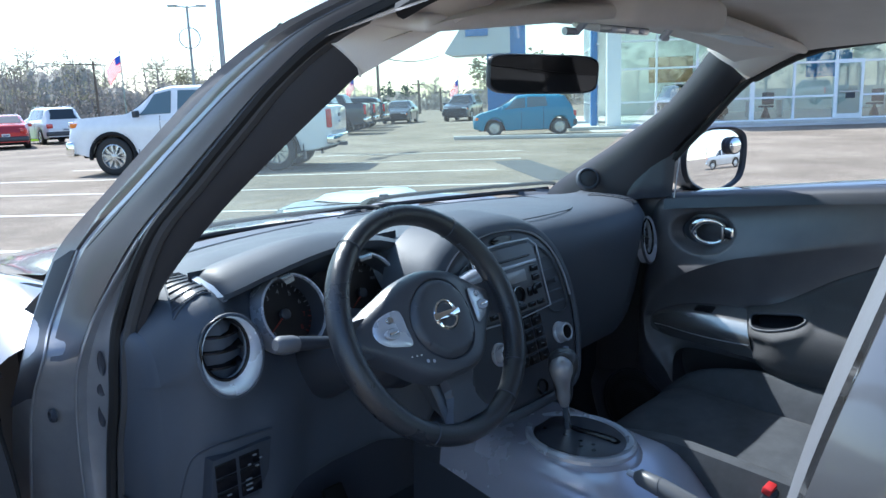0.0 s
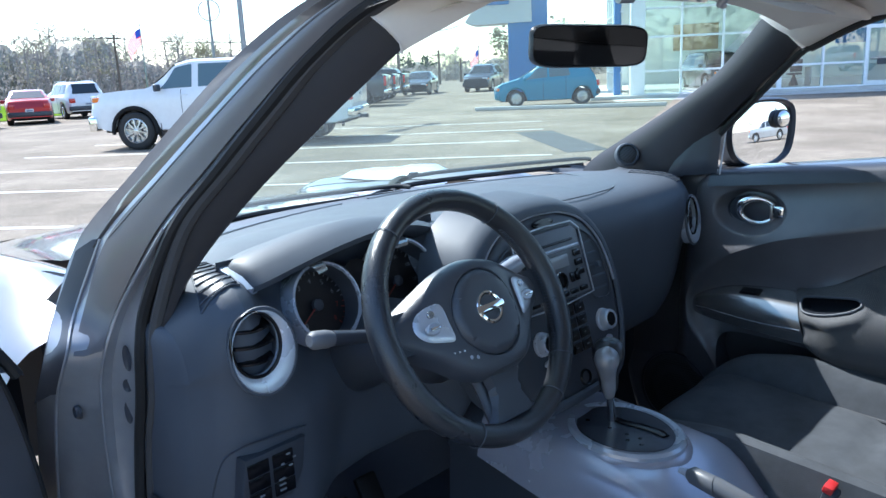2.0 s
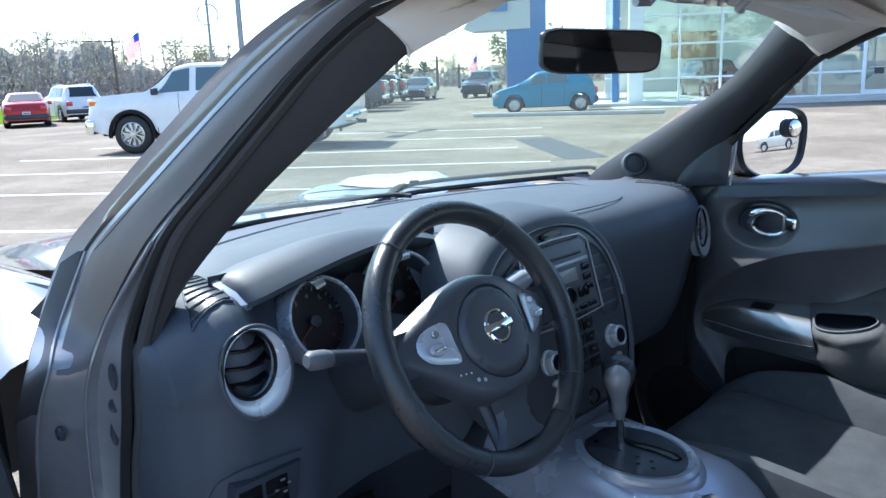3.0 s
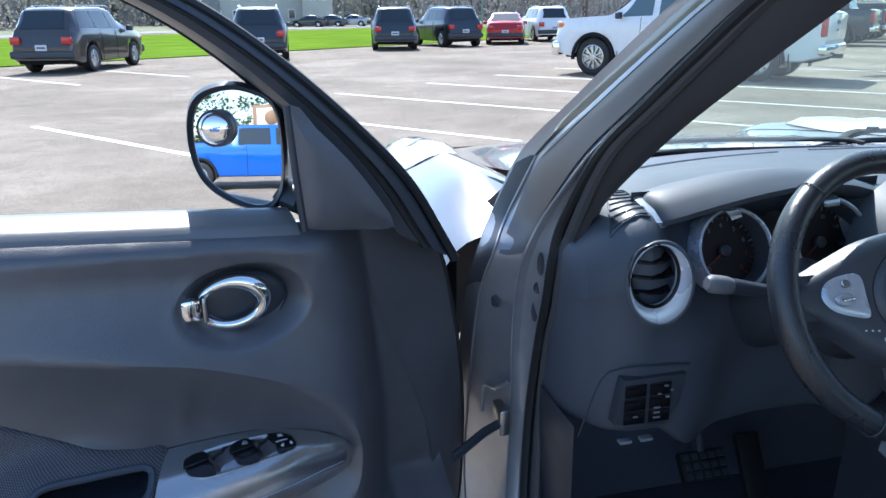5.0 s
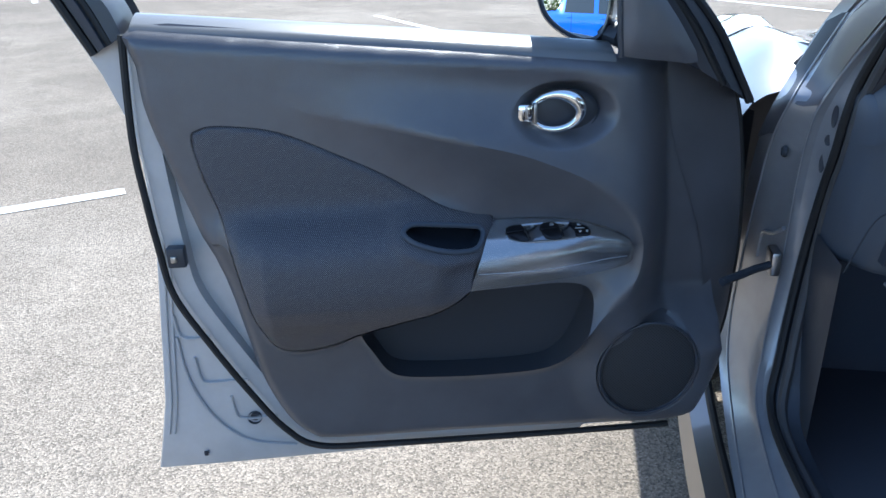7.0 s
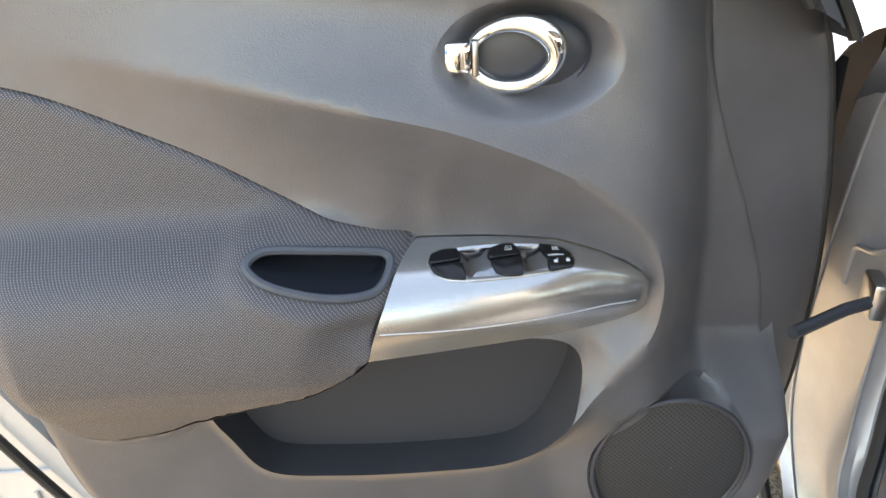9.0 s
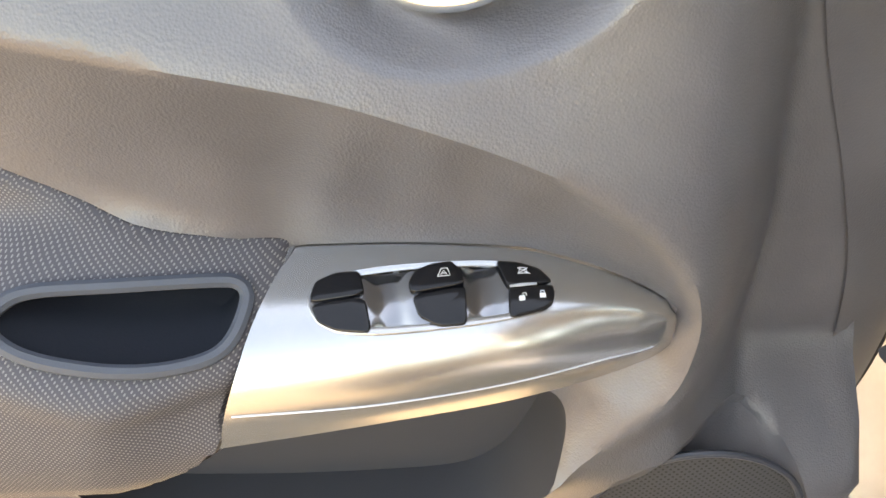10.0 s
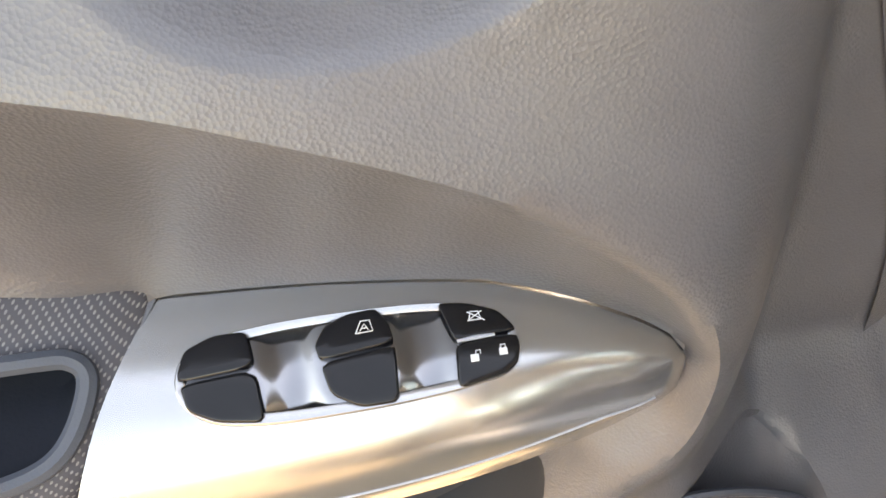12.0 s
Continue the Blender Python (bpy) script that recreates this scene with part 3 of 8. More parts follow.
part("bumper", loft([[(CX + x, 2.40 + 0.14 * (1 - (x / 0.9) ** 4) - dy, z) for x in np.linspace(-0.88, 0.88, 21)] for dy, z in ((0.06, 0.95), (0.0, 0.80), (-0.02, 0.62), (0.0, 0.42), (0.08, 0.24))]), PAINT, car)
rows = [[(CX + x, 1.44 - 0.42 * (abs(x) / 0.72) ** 2.2 - d, z) for x in np.linspace(-0.60, 0.60, 25)] for d, z in ((-0.12, 1.062), (-0.03, 1.070), (0.06, 1.086), (0.13, 1.094), (0.17, 1.115), (0.20, 1.112))]
cowl = part("cowl", loft(rows), BLACK, car, "black plastic cowl below the windshield")
for x0, x1 in ((-0.36, 0.16), (0.20, 0.80)):
    arm = [(x0, 1.40 - 0.2 * abs(x0), 1.095), (x0 + 0.12, 1.40, 1.122), (x1 - 0.06, 1.32 - 0.16 * x1, 1.128), (x1, 1.27 - 0.16 * x1, 1.124)]
    wip = part("wiper", tube(curve_pts(arm, 6), [0.014] * 6 + [0.009] * 13, 8, 0.6), RUBBER, car, "black windshield wiper lying at the glass base")
    blade = [(x0 - 0.12, 1.335, 1.096), (x0 + 0.1, 1.365, 1.106), (x1, 1.30 - 0.16 * x1, 1.108)]
    part("blade", tube(curve_pts(blade, 6), 0.007, 6), RUBBER, wip)
    part("pivot", tube([arm[1], (arm[1][0] + 0.0, arm[1][1], arm[1][2] + 0.010)], 0.014, 10), BLACK, wip)

# hinge pillar, sill, floor
def jamb_strip(*curves):
    return strip(*curves, n=6)


face = between(L_FRONT, L_MID, 0.12, dx=-0.002)
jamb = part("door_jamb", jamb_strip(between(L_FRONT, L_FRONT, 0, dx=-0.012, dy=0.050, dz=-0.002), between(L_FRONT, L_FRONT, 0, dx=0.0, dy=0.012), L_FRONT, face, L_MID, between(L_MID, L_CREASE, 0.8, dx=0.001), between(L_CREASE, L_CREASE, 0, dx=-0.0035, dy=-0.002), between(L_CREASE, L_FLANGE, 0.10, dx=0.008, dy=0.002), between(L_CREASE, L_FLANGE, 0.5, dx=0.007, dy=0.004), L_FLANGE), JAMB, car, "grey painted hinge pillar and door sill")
# shade laid over the upper jamb; its outer edge stays bright
part("pillar_face", strip(*[between(a[:8], b[:8], f, dx=-0.0040, dy=-0.0020) for a, b, f in ((L_FRONT, L_MID, 0.40), (L_FRONT, L_MID, 0.70), (L_MID, L_CREASE, 0.0), (L_MID, L_CREASE, 0.45), (L_MID, L_CREASE, 0.85))]), PILLAR_SHADE, jamb, "pillar face, its paint darkened to warm grey as shade")
part("crease_edge", tube(curve_pts(between(L_CREASE[5:], L_CREASE[5:], 0, dx=-0.003, dy=-0.001), 6), 0.0028, 6), JAMB, jamb)
part("front_edge", tube(curve_pts(between(L_FRONT[5:], L_FRONT[5:], 0, dx=-0.002, dy=0.0), 6), 0.0026, 6), JAMB, jamb)
part("door_seal", tube(curve_pts(between(L_FLANGE, L_SEAL, 0.25, dx=-0.004), 6), 0.0085, 8), RUBBER, jamb, "black rubber door seal")
part("seal_lip", tube(curve_pts(between(L_FLANGE, L_SEAL, 0.9, dx=0.0, dy=-0.004), 6), 0.0095, 8), BAND_SEAL, jamb, "dark rubber seal lip")
part("seal_backing", strip(between(L_FLANGE, L_SEAL, 0.2, dx=0.002), between(L_FLANGE, L_SEAL, 1.0, dx=0.004), between(L_SEAL, L_SEAL, 0, dx=0.03, dy=-0.004)), BLACK, jamb)
part("fender_seal", strip(*[between(L_FRONT[5:9], L_FRONT[5:9], 0, dx=a_, dy=b_, dz=c_) for a_, b_, c_ in ((0.004, 0.004, 0.0), (-0.006, 0.018, -0.002), (-0.02, 0.05, -0.02))]), BLACK, jamb, "black foam strip behind the fender")
for y, z, w, h in ((0.940, 1.02, 0.006, 0.020), (0.952, 0.975, 0.007, 0.010), (0.962, 0.93, 0.006, 0.018)):
    part("flange_hole", rings((-0.7035 - 0.0012, y - 0.006, z), (0.68 * w, -0.73 * w, 0.0), (0, 0, h), [(1, 0), (0.9, -0.0006), (0.05, -0.0006)], 14), BLACK, jamb)
part("hinge_bolt", rings((-0.757, 1.000, 0.938), (0, 0.0, 0.011), (0, 0.011, 0), [(1, 0), (1, 0.004), (0.75, 0.007), (0.7, 0.003), (0.3, 0.003)], 12), BLACK, jamb)
part("door_check", tube([(-0.748, 0.975, 0.723), (-0.79, 0.955, 0.718), (-0.86, 0.90, 0.712)], 0.008, 8), BLACK, jamb, "black door check strap")
part("check_bracket", box(0.02, 0.05, 0.05, (-0.752, 0.985, 0.724), 0.006), STEEL, jamb)
part("check_emboss", tube(curve_pts([(-0.764, 1.06, 0.70), (-0.762, 1.05, 0.755), (-0.757, 1.0, 0.775), (-0.748, 0.965, 0.80)], 5), 0.0045, 8), JAMB, jamb)
SILL_OUT = [(-0.865, 1.25, 0.50), (-0.868, 1.05, 0.36), (-0.872, 0.62, 0.335), (-0.872, -0.12, 0.34)]
part("rocker_panel", strip(between(SILL_OUT, SILL_OUT, 0, dx=0.05, dy=0.0, dz=0.03), SILL_OUT, between(SILL_OUT, SILL_OUT, 0, dx=-0.012, dz=-0.07), between(SILL_OUT, SILL_OUT, 0, dx=0.05, dz=-0.15)), PAINT, car)
part("sill_seal", tube(curve_pts(between(SILL_OUT, SILL_OUT, 0, dx=0.04, dz=0.032), 6), 0.009, 8), RUBBER, car)
part("fender_edge", strip([(-0.885, 1.30, 0.98), (-0.885, 1.34, 0.70), (-0.885, 1.36, 0.40)], [(-0.82, 1.22, 0.98), (-0.82, 1.25, 0.70), (-0.82, 1.27, 0.40)], [(-0.79, 1.14, 0.98), (-0.79, 1.15, 0.70), (-0.79, 1.15, 0.40)]), BLACK, car)
part("floor_pan", box(1.36, 2.9, 0.03, (CX, -0.15, 0.345), 0.005), CARPET, car, "black carpeted floor")
part("firewall", box(1.40, 0.03, 0.72, (CX, 1.22, 0.70), 0.004), CARPET, car)
part("kick_panel", loft([[(-0.695, y, z) for z in (0.36, 0.6, 0.8)] for y in (0.80, 0.95, 1.2)]), BLACK, car)

# roof, B-pillar, rear body
ROOF = [(0.47, 1.530, 0.565), (0.30, 1.548, 0.580), (0.0, 1.560, 0.590), (-0.5, 1.562, 0.595), (-1.0, 1.548, 0.58), (-1.50, 1.49, 0.54)]
rows = [[(CX + hw * s, y + 0.06 * (1 - s * s) * (y > 0.2), z - 0.055 * s ** 4 + 0.02 * (1 - s * s)) for s in np.linspace(-1.06, 1.06, 19)] for y, z, hw in ROOF]
part("roof", loft(rows), PAINT, car, "gunmetal roof panel")
rows = [[(CX + hw * s * 0.97, y + 0.02 + 0.06 * (1 - s * s) * (y > 0.2), z - 0.035 - 0.05 * s ** 4 + 0.01 * (1 - s * s)) for s in np.linspace(-1, 1, 19)] for y, z, hw in ROOF]
v, f = loft(rows)
roof_lining = part("headliner", (v, [tuple(reversed(q)) for q in f]), HEADLINER, car, "greige fabric headliner")
for s in (-1, 1):
    if s < 0:
        E = [(-0.675, 0.075, 0.45), (-0.685, 0.02, 0.80), (-0.680, -0.043, 1.130), (-0.655, -0.080, 1.28), (-0.585, -0.125, 1.44), (-0.555, -0.15, 1.50)]
    else:
        E = [(0.625, -0.02, 0.45), (0.645, -0.10, 0.80), (0.635, -0.13, 1.10), (0.605, -0.16, 1.28), (0.545, -0.19, 1.44), (0.515, -0.20, 1.50)]
    sh = lambda x, y, z=0.0: between(E, E, 0, dx=s * x, dy=y, dz=z)
    fl = (lambda q: (q[0], [tuple(reversed(k)) for k in q[1]])) if s < 0 else (lambda q: q)
    bp = part("b_pillar", fl(strip(sh(0.068, -0.040), sh(0.075, -0.022), sh(0.095, -0.020), sh(0.125, -0.028), sh(0.140, -0.06), sh(0.14, -0.24), sh(0.05, -0.24))), PAINT, car, "silver-grey painted door pillar")
    part("pillar_trim", fl(strip(sh(-0.020, -0.16), sh(-0.012, -0.03), sh(-0.002, -0.006), sh(0.012, 0.0), sh(0.030, -0.006), sh(0.046, -0.020), sh(0.050, -0.035))), PILLAR_GREY, bp, "grey plastic pillar cover")
    part("door_seal", tube(curve_pts(sh(0.060, -0.030), 6), 0.013, 8), RUBBER, bp, "black rubber door seal")
    # rear side, with its window opening
    low = loft([[(CX + s * 0.80, y, 0.34), (CX + s * 0.86, y, 0.55), (CX + s * 0.865, y, 0.85), (CX + s * 0.79, y, 1.10)] for y in np.linspace(-0.32, -1.55, 9)])
    part("rear_side_panel", low if s < 0 else (low[0], [tuple(reversed(q)) for q in low[1]]), PAINT, car)
    up = loft([[(CX + s * 0.79, y, 1.10), (CX + s * 0.70, y, 1.30), (CX + s * 0.60, y, 1.50)] for y in (-1.05, -1.25, -1.52)])
    part("rear_quarter", up, PAINT, car)
part("tailgate", loft([[(CX + x, -1.55 - 0.06 * (1 - (x / 0.8) ** 2), z) for x in np.linspace(-0.8, 0.8, 9)] for z in (0.34, 0.7, 1.08)]), PAINT, car)
rg = part("rear_window", loft([[(CX + x, y - 0.05 * (1 - (x / 0.8) ** 2), z) for x in np.linspace(-w, w, 9)] for y, z, w in ((-1.56, 1.08, 0.78), (-1.52, 1.48, 0.56))]), CLEAR, car, "tinted rear window")
rg.visible_shadow = False

# front wheels, and a rear pair
def tyre_data(center, r, w, s):
    c = Vector(center)
    prof = [(0.62, 0.40), (0.66, 0.5), (0.82, 0.53), (0.94, 0.5), (1.0, 0.40), (1.0, 0.0), (1.0, -0.40), (0.94, -0.5), (0.82, -0.53), (0.66, -0.5)]
    rows = [[c + Vector((s * w * h, r * q * math.cos(t), r * q * math.sin(t))) for q, h in prof] for t in np.linspace(0, 2 * math.pi, 41)]
    return loft(rows)


for s in (-1, 1):
    for y in (1.78, -0.75):
        ty = part("tyre", tyre_data((CX + s * 0.76, y, 0.325), 0.325, 0.21, s), RUBBER, car, "black tyre")
        part("rim", rings((CX + s * 0.80, y, 0.325), (0, 0.205, 0), (0, 0, 0.205 * s), [(1, -0.05), (1, 0.02), (0.9, 0.03), (0.85, -0.01), (0.2, 0.02), (0.15, 0.035)], 30), STEEL, ty)

# ---- door trim, shared by both front doors (x along the door, -y towards the cabin, z up) ----
TRIM_OUT = [(-0.648, 1.208), (-0.649, 1.15), (-0.647, 1.085), (-0.63, 1.012), (-0.601, 0.907), (-0.561, 0.789), (-0.535, 0.66), (-0.516, 0.575), (-0.482, 0.496), (-0.445, 0.455), (-0.40, 0.441), (-0.18, 0.440),
            (0.15, 0.434), (0.28, 0.436), (0.312, 0.47), (0.334, 0.55), (0.340, 0.67), (0.330, 0.76), (0.305, 0.855), (0.278, 0.93), (0.258, 0.995), (0.238, 1.06), (0.228, 1.129), (0.16, 1.1335), (0.093, 1.140), (-0.25, 1.176), (-0.45, 1.194)]
INSERT = [(-0.582, 1.035), (-0.568, 1.052), (-0.53, 1.056), (-0.444, 1.042), (-0.345, 0.997), (-0.286, 0.967), (-0.234, 0.935), (-0.185, 0.907), (-0.138, 0.890), (-0.100, 0.8795), (-0.120, 0.85), (-0.139, 0.80), (-0.149, 0.775), (-0.19, 0.745), (-0.26, 0.721), (-0.331, 0.690), (-0.384, 0.660),
          (-0.445, 0.648), (-0.483, 0.664), (-0.503, 0.715), (-0.520, 0.80), (-0.547, 0.886), (-0.573, 0.976)]
POCKET = [(-0.335, 0.683), (-0.26, 0.716), (-0.159, 0.742), (-0.058, 0.749), (0.030, 0.752), (0.070, 0.738), (0.078, 0.70), (0.060, 0.645), (0.036, 0.603), (-0.006, 0.578), (-0.096, 0.572), (-0.20, 0.574), (-0.280, 0.585), (-0.315, 0.63)]
SWOOSH = [(-0.45, 1.082), (-0.354, 1.062), (-0.267, 1.045), (-0.091, 1.005), (-0.013, 0.978), (0.055, 0.946), (0.102, 0.913), (0.134, 0.880), (0.151, 0.840), (0.154, 0.80), (0.142, 0.755), (0.098, 0.70), (0.045, 0.63), (0.02, 0.585)]
PULL = [(-0.256, 0.885), (-0.251, 0.8905), (-0.236, 0.8925), (-0.194, 0.8855), (-0.143, 0.8765), (-0.128, 0.8725), (-0.1225, 0.8655), (-0.129, 0.8535), (-0.141, 0.848), (-0.165, 0.849), (-0.191, 0.854), (-0.217, 0.862), (-0.237, 0.870), (-0.250, 0.878)]
PULL_PLANE = (1.049, -0.440, -1.242)      # the cup's rim lies in one plane: depth, slope along, slope up
SPEAKER = (0.192, 0.563)
trim_out = outline2(TRIM_OUT, 3)
insert_out = outline2(INSERT, 5)
pocket_out = outline2(POCKET, 5)
pull_out = outline2(PULL, 5)


def inset(loop, d):
    """The loop moved inwards by d."""
    n, out = len(loop), []
    for i, p in enumerate(loop):
        a, b = loop[i - 1], loop[(i + 1) % n]
        tx, tz = b[0] - a[0], b[1] - a[1]
        k = math.hypot(tx, tz) or 1.0
        out.append((p[0] - tz / k * d, p[1] + tx / k * d))
    if inside_distance(loop, np.array(out)).mean() < 0:
        out = [(2 * p[0] - q[0], 2 * p[1] - q[1]) for p, q in zip(loop, out)]
    return out


swoosh_line = [(p.x, p.y) for p in curve_pts([(a, b, 0) for a, b in SWOOSH], 9)]
swoosh_area = swoosh_line + [(-0.3, 0.55), (-0.6, 0.6), (-0.6, 1.03)]


# the silver armrest cap: sections at shares of its length, each from its top edge (0) round to its lower edge (1)
CAP_R, CAP_Q = (0.0, 0.35, 0.68, 0.83, 0.93, 0.98, 1.0), (0.0, 0.17, 0.45, 0.62, 0.82, 1.0)
CAP_D = ((-0.005, 0.011, 0.046, 0.064, 0.0735, 0.0735), (-0.005, 0.011, 0.046, 0.061, 0.066, 0.0605), (-0.004, 0.010, 0.040, 0.0515, 0.051, 0.045),
         (0.002, 0.013, 0.032, 0.039, 0.0395, 0.033), (0.0085, 0.0160, 0.0265, 0.0305, 0.0300, 0.0235), (0.0140, 0.0180, 0.0220, 0.0230, 0.0225, 0.0185), (0.0165, 0.0170, 0.0175, 0.0175, 0.0170, 0.0165))
CAP_Z = ((0.8745, 0.869, 0.8535, 0.835, 0.809, 0.7785), (0.872, 0.869, 0.8535, 0.834, 0.806, 0.781), (0.8605, 0.859, 0.850, 0.833, 0.806, 0.7835),
         (0.8485, 0.8475, 0.840, 0.8265, 0.806, 0.7845), (0.8370, 0.8360, 0.830, 0.8195, 0.804, 0.7870), (0.8285, 0.8270, 0.8215, 0.8135, 0.803, 0.7905), (0.8205, 0.8190, 0.8140, 0.8085, 0.802, 0.7960))
CAP_TIP = 0.1425


def hermite(ks, vals, xs):
    """Smooth curve through vals (rows) at ks, taken at xs."""
    ks, v, xs = np.asarray(ks, float), np.asarray(vals, float), np.asarray(xs, float)
    m = np.gradient(v, ks, axis=0)
    i = np.clip(np.searchsorted(ks, xs) - 1, 0, len(ks) - 2)
    h = (ks[i + 1] - ks[i])[:, None]
    t = (xs - ks[i])[:, None] / h
    return (2 * t ** 3 - 3 * t * t + 1) * v[i] + (t ** 3 - 2 * t * t + t) * h * m[i] + (3 * t * t - 2 * t ** 3) * v[i + 1] + (t ** 3 - t * t) * h * m[i + 1]


CAP_TABLE = [hermite(CAP_Q, hermite(CAP_R, tab, np.linspace(0, 1, 161)).T, np.linspace(0, 1, 81)).T for tab in (CAP_D, CAP_Z)]


def cap_start(q):
    return -0.097 - 0.053 * q


def cap_at(u, q):
    q = min(max(q, 0.0), 1.0)
    r = min(max((u - cap_start(q)) / (CAP_TIP - cap_start(q)), 0.0), 1.0)
    i, j = min(int(r * 160), 159), min(int(q * 80), 79)
    a, b = r * 160 - i, q * 80 - j
    d, z = (float((t[i, j] * (1 - a) + t[i + 1, j] * a) * (1 - b) + (t[i, j + 1] * (1 - a) + t[i + 1, j + 1] * a) * b) for t in CAP_TABLE)
    return Vector((u, -d, z))


def bez_point(u, q, lift=0.0):
    """A point of the cap: u along the door, q from its top edge (0) round to its lower edge (1), raised by lift."""
    p = cap_at(u, q)
    if lift:
        along = cap_at(min(u + 0.004, CAP_TIP), q) - cap_at(u - 0.004, q)
        round_ = cap_at(u, min(q + 0.03, 1)) - cap_at(u, max(q - 0.03, 0))
        p = p + round_.cross(along).normalized() * lift
    return p


bez_out = [(cap_start(0) + (CAP_TIP - cap_start(0)) * i / 30, cap_at(cap_start(0) + (CAP_TIP - cap_start(0)) * i / 30, 0).z + 0.0012) for i in range(31)]
bez_out += [(cap_start(1) + (CAP_TIP - cap_start(1)) * i / 30, cap_at(cap_start(1) + (CAP_TIP - cap_start(1)) * i / 30, 1).z - 0.0012) for i in range(29, -1, -1)]
cup_ring = [(0.015 + 0.087 * math.cos(2 * math.pi * i / 60), 1.052 + 0.0541 * math.sin(2 * math.pi * i / 60)) for i in range(60)]


def offset_line(line, d):
    out = []
    for i, p in enumerate(line):
        a, b = line[max(i - 1, 0)], line[min(i + 1, len(line) - 1)]
        tx, tz = b[0] - a[0], b[1] - a[1]
        k = math.hypot(tx, tz)
        out.append((p[0] - tz / k * d, p[1] + tx / k * d))
    return out


swoosh_in, swoosh_out = offset_line(swoosh_line, -0.011), offset_line(swoosh_line, 0.010)
swoosh_deep = [offset_line(swoosh_line, d) for d in (-0.0055, -0.0165, -0.022, -0.028, -0.035)]


def armrest(x, z):
    """How far the armrest swells out of the door: a flat ledge over a bulge, blending into the silver cap's rear edge."""
    top = np.minimum(0.914, np.interp(x, [-0.19, -0.14, -0.10, 0.0], [0.914, 0.891, 0.880, 0.876]))
    below = 0.007 * np.log1p(np.exp(np.clip((top - 0.014 - z) / 0.007, -30, 60)))
    low = np.interp(z, [0.60, 0.65, 0.70, 0.735, 0.765, 0.79], [0.0, 0.13, 0.46, 0.78, 0.95, 1.0])
    rear = np.interp(x, [-0.56, -0.52, -0.48, -0.40], [0.1, 0.75, 1.0, 1.0])
    swell = 0.092 * (1 - np.exp(-below / 0.020)) * low * rear
    cz = [0.70, 0.735, 0.76, 0.783, 0.80, 0.83, 0.85, 0.865, 0.876]
    cd = [0.030, 0.058, 0.072, 0.076, 0.070, 0.056, 0.040, 0.022, 0.0]
    edge = np.interp(z, [0.783, 0.80, 0.83, 0.85, 0.8755], [-0.150, -0.141, -0.128, -0.118, -0.097])
    cap_d = np.interp(z, cz, cd) * np.interp(x, [-0.10, 0.05, 0.12], [1.0, 0.35, 0.0])
    return cap_d + (swell - cap_d) * ease((edge - x) / 0.080)


def trim_height(p, cloth=False):
    x, z = p[:, 0], p[:, 1]
    ins = inside_distance(insert_out, p)
    h = armrest(x, z) * np.where((z > 0.86) & (x < -0.10), 1.0, ease((ins + 0.012) / 0.014))
    side = inside_distance(swoosh_area, p)
    soft = 0.0012 + 0.006 * ease((x - 0.02) / 0.11)
    dist = np.sqrt(line_distance(swoosh_line, p) ** 2 + soft ** 2) - soft
    fade = ease((x + 0.46) / 0.36)
    bz, pk = inside_distance(bez_out, p), inside_distance(pocket_out, p)
    room_in = np.minimum(np.maximum(-bz, 0), np.minimum(np.maximum(-ins, 0), np.maximum(-pk, 0) + 0.012))
    f = dist / (dist + room_in + 1e-4)                  # 0 on the crest, 1 at the cap, the cloth and the pocket
    floor_ = np.interp(x, [-0.13, -0.09, 0.05, 0.09, 0.125, 0.14], [0.0, -0.006, -0.005, 0.001, 0.0085, 0.0155]) * ease((z - 0.74) / 0.05)
    crest = np.where(side < 0, np.exp(-(dist / 0.060) ** 1.2), (1 - f) ** 1.7)
    h += 0.034 * crest * fade * ease((z - 0.570) / 0.10) + np.where(side < 0, 0.0, f * floor_)
    outside = (side < 0) * fade
    ridge = np.interp(z, [0.72, 0.82, 0.97, 1.04, 1.13], [0.160, 0.158, 0.146, 0.138, 0.125])
    fall = 0.012 * np.log1p(np.exp(np.clip((x - ridge - 0.010) / 0.012, -30, 60)))
    h -= np.minimum(1.35 * fall, 0.092) * ease((z - 0.58) / 0.12)      # falls away to the hinge side
    room = (1.199 - 0.0955 * (x + 0.55)) - z
    h -= 0.15 * outside * ease((z - 0.68) / 0.10) * np.minimum(dist, 0.17) * ease(room / 0.07) * ease((0.12 - x) / 0.10)         # leans back above the crest
    edge = inside_distance(trim_out, p)
    top = (1.199 - 0.0955 * (x + 0.55)) - z
    h -= 0.035 * np.clip(1 - top / 0.030, 0, 1) ** 2.2
    h -= (0.014 - 0.011 * ease((x - 0.12) / 0.08) * ease((z - 0.50) / 0.1)) * np.clip(1 - edge / 0.018, 0, 1) ** 2 * ease((top - 0.004) / 0.02)
    h -= 0.150 * ease(pk / 0.003)
    h += 0.006 * np.exp(-(pk / 0.007) ** 2)
    cup = np.hypot((x - 0.015) / 0.085, (z - 1.052) / 0.053)
    h -= 0.030 * ease((1.06 - cup) / 0.42)
    h += 0.0014 * np.exp(-((cup - 1.04) / 0.05) ** 2)
    sp = np.hypot(x - SPEAKER[0], (z - SPEAKER[1]) * 0.95)
    h += 0.010 * ease((0.150 - sp) / 0.06) * ease((z - 0.36) / 0.1) - 0.008 * ease((0.100 - sp) / 0.008)
    pl = inside_distance(pull_out, p)
    if cloth:
        h += 0.003 - 0.008 * np.clip(1 - ins / 0.008, 0, 1) ** 2
        pd = PULL_PLANE[0] + PULL_PLANE[1] * x + PULL_PLANE[2] * z - 0.001
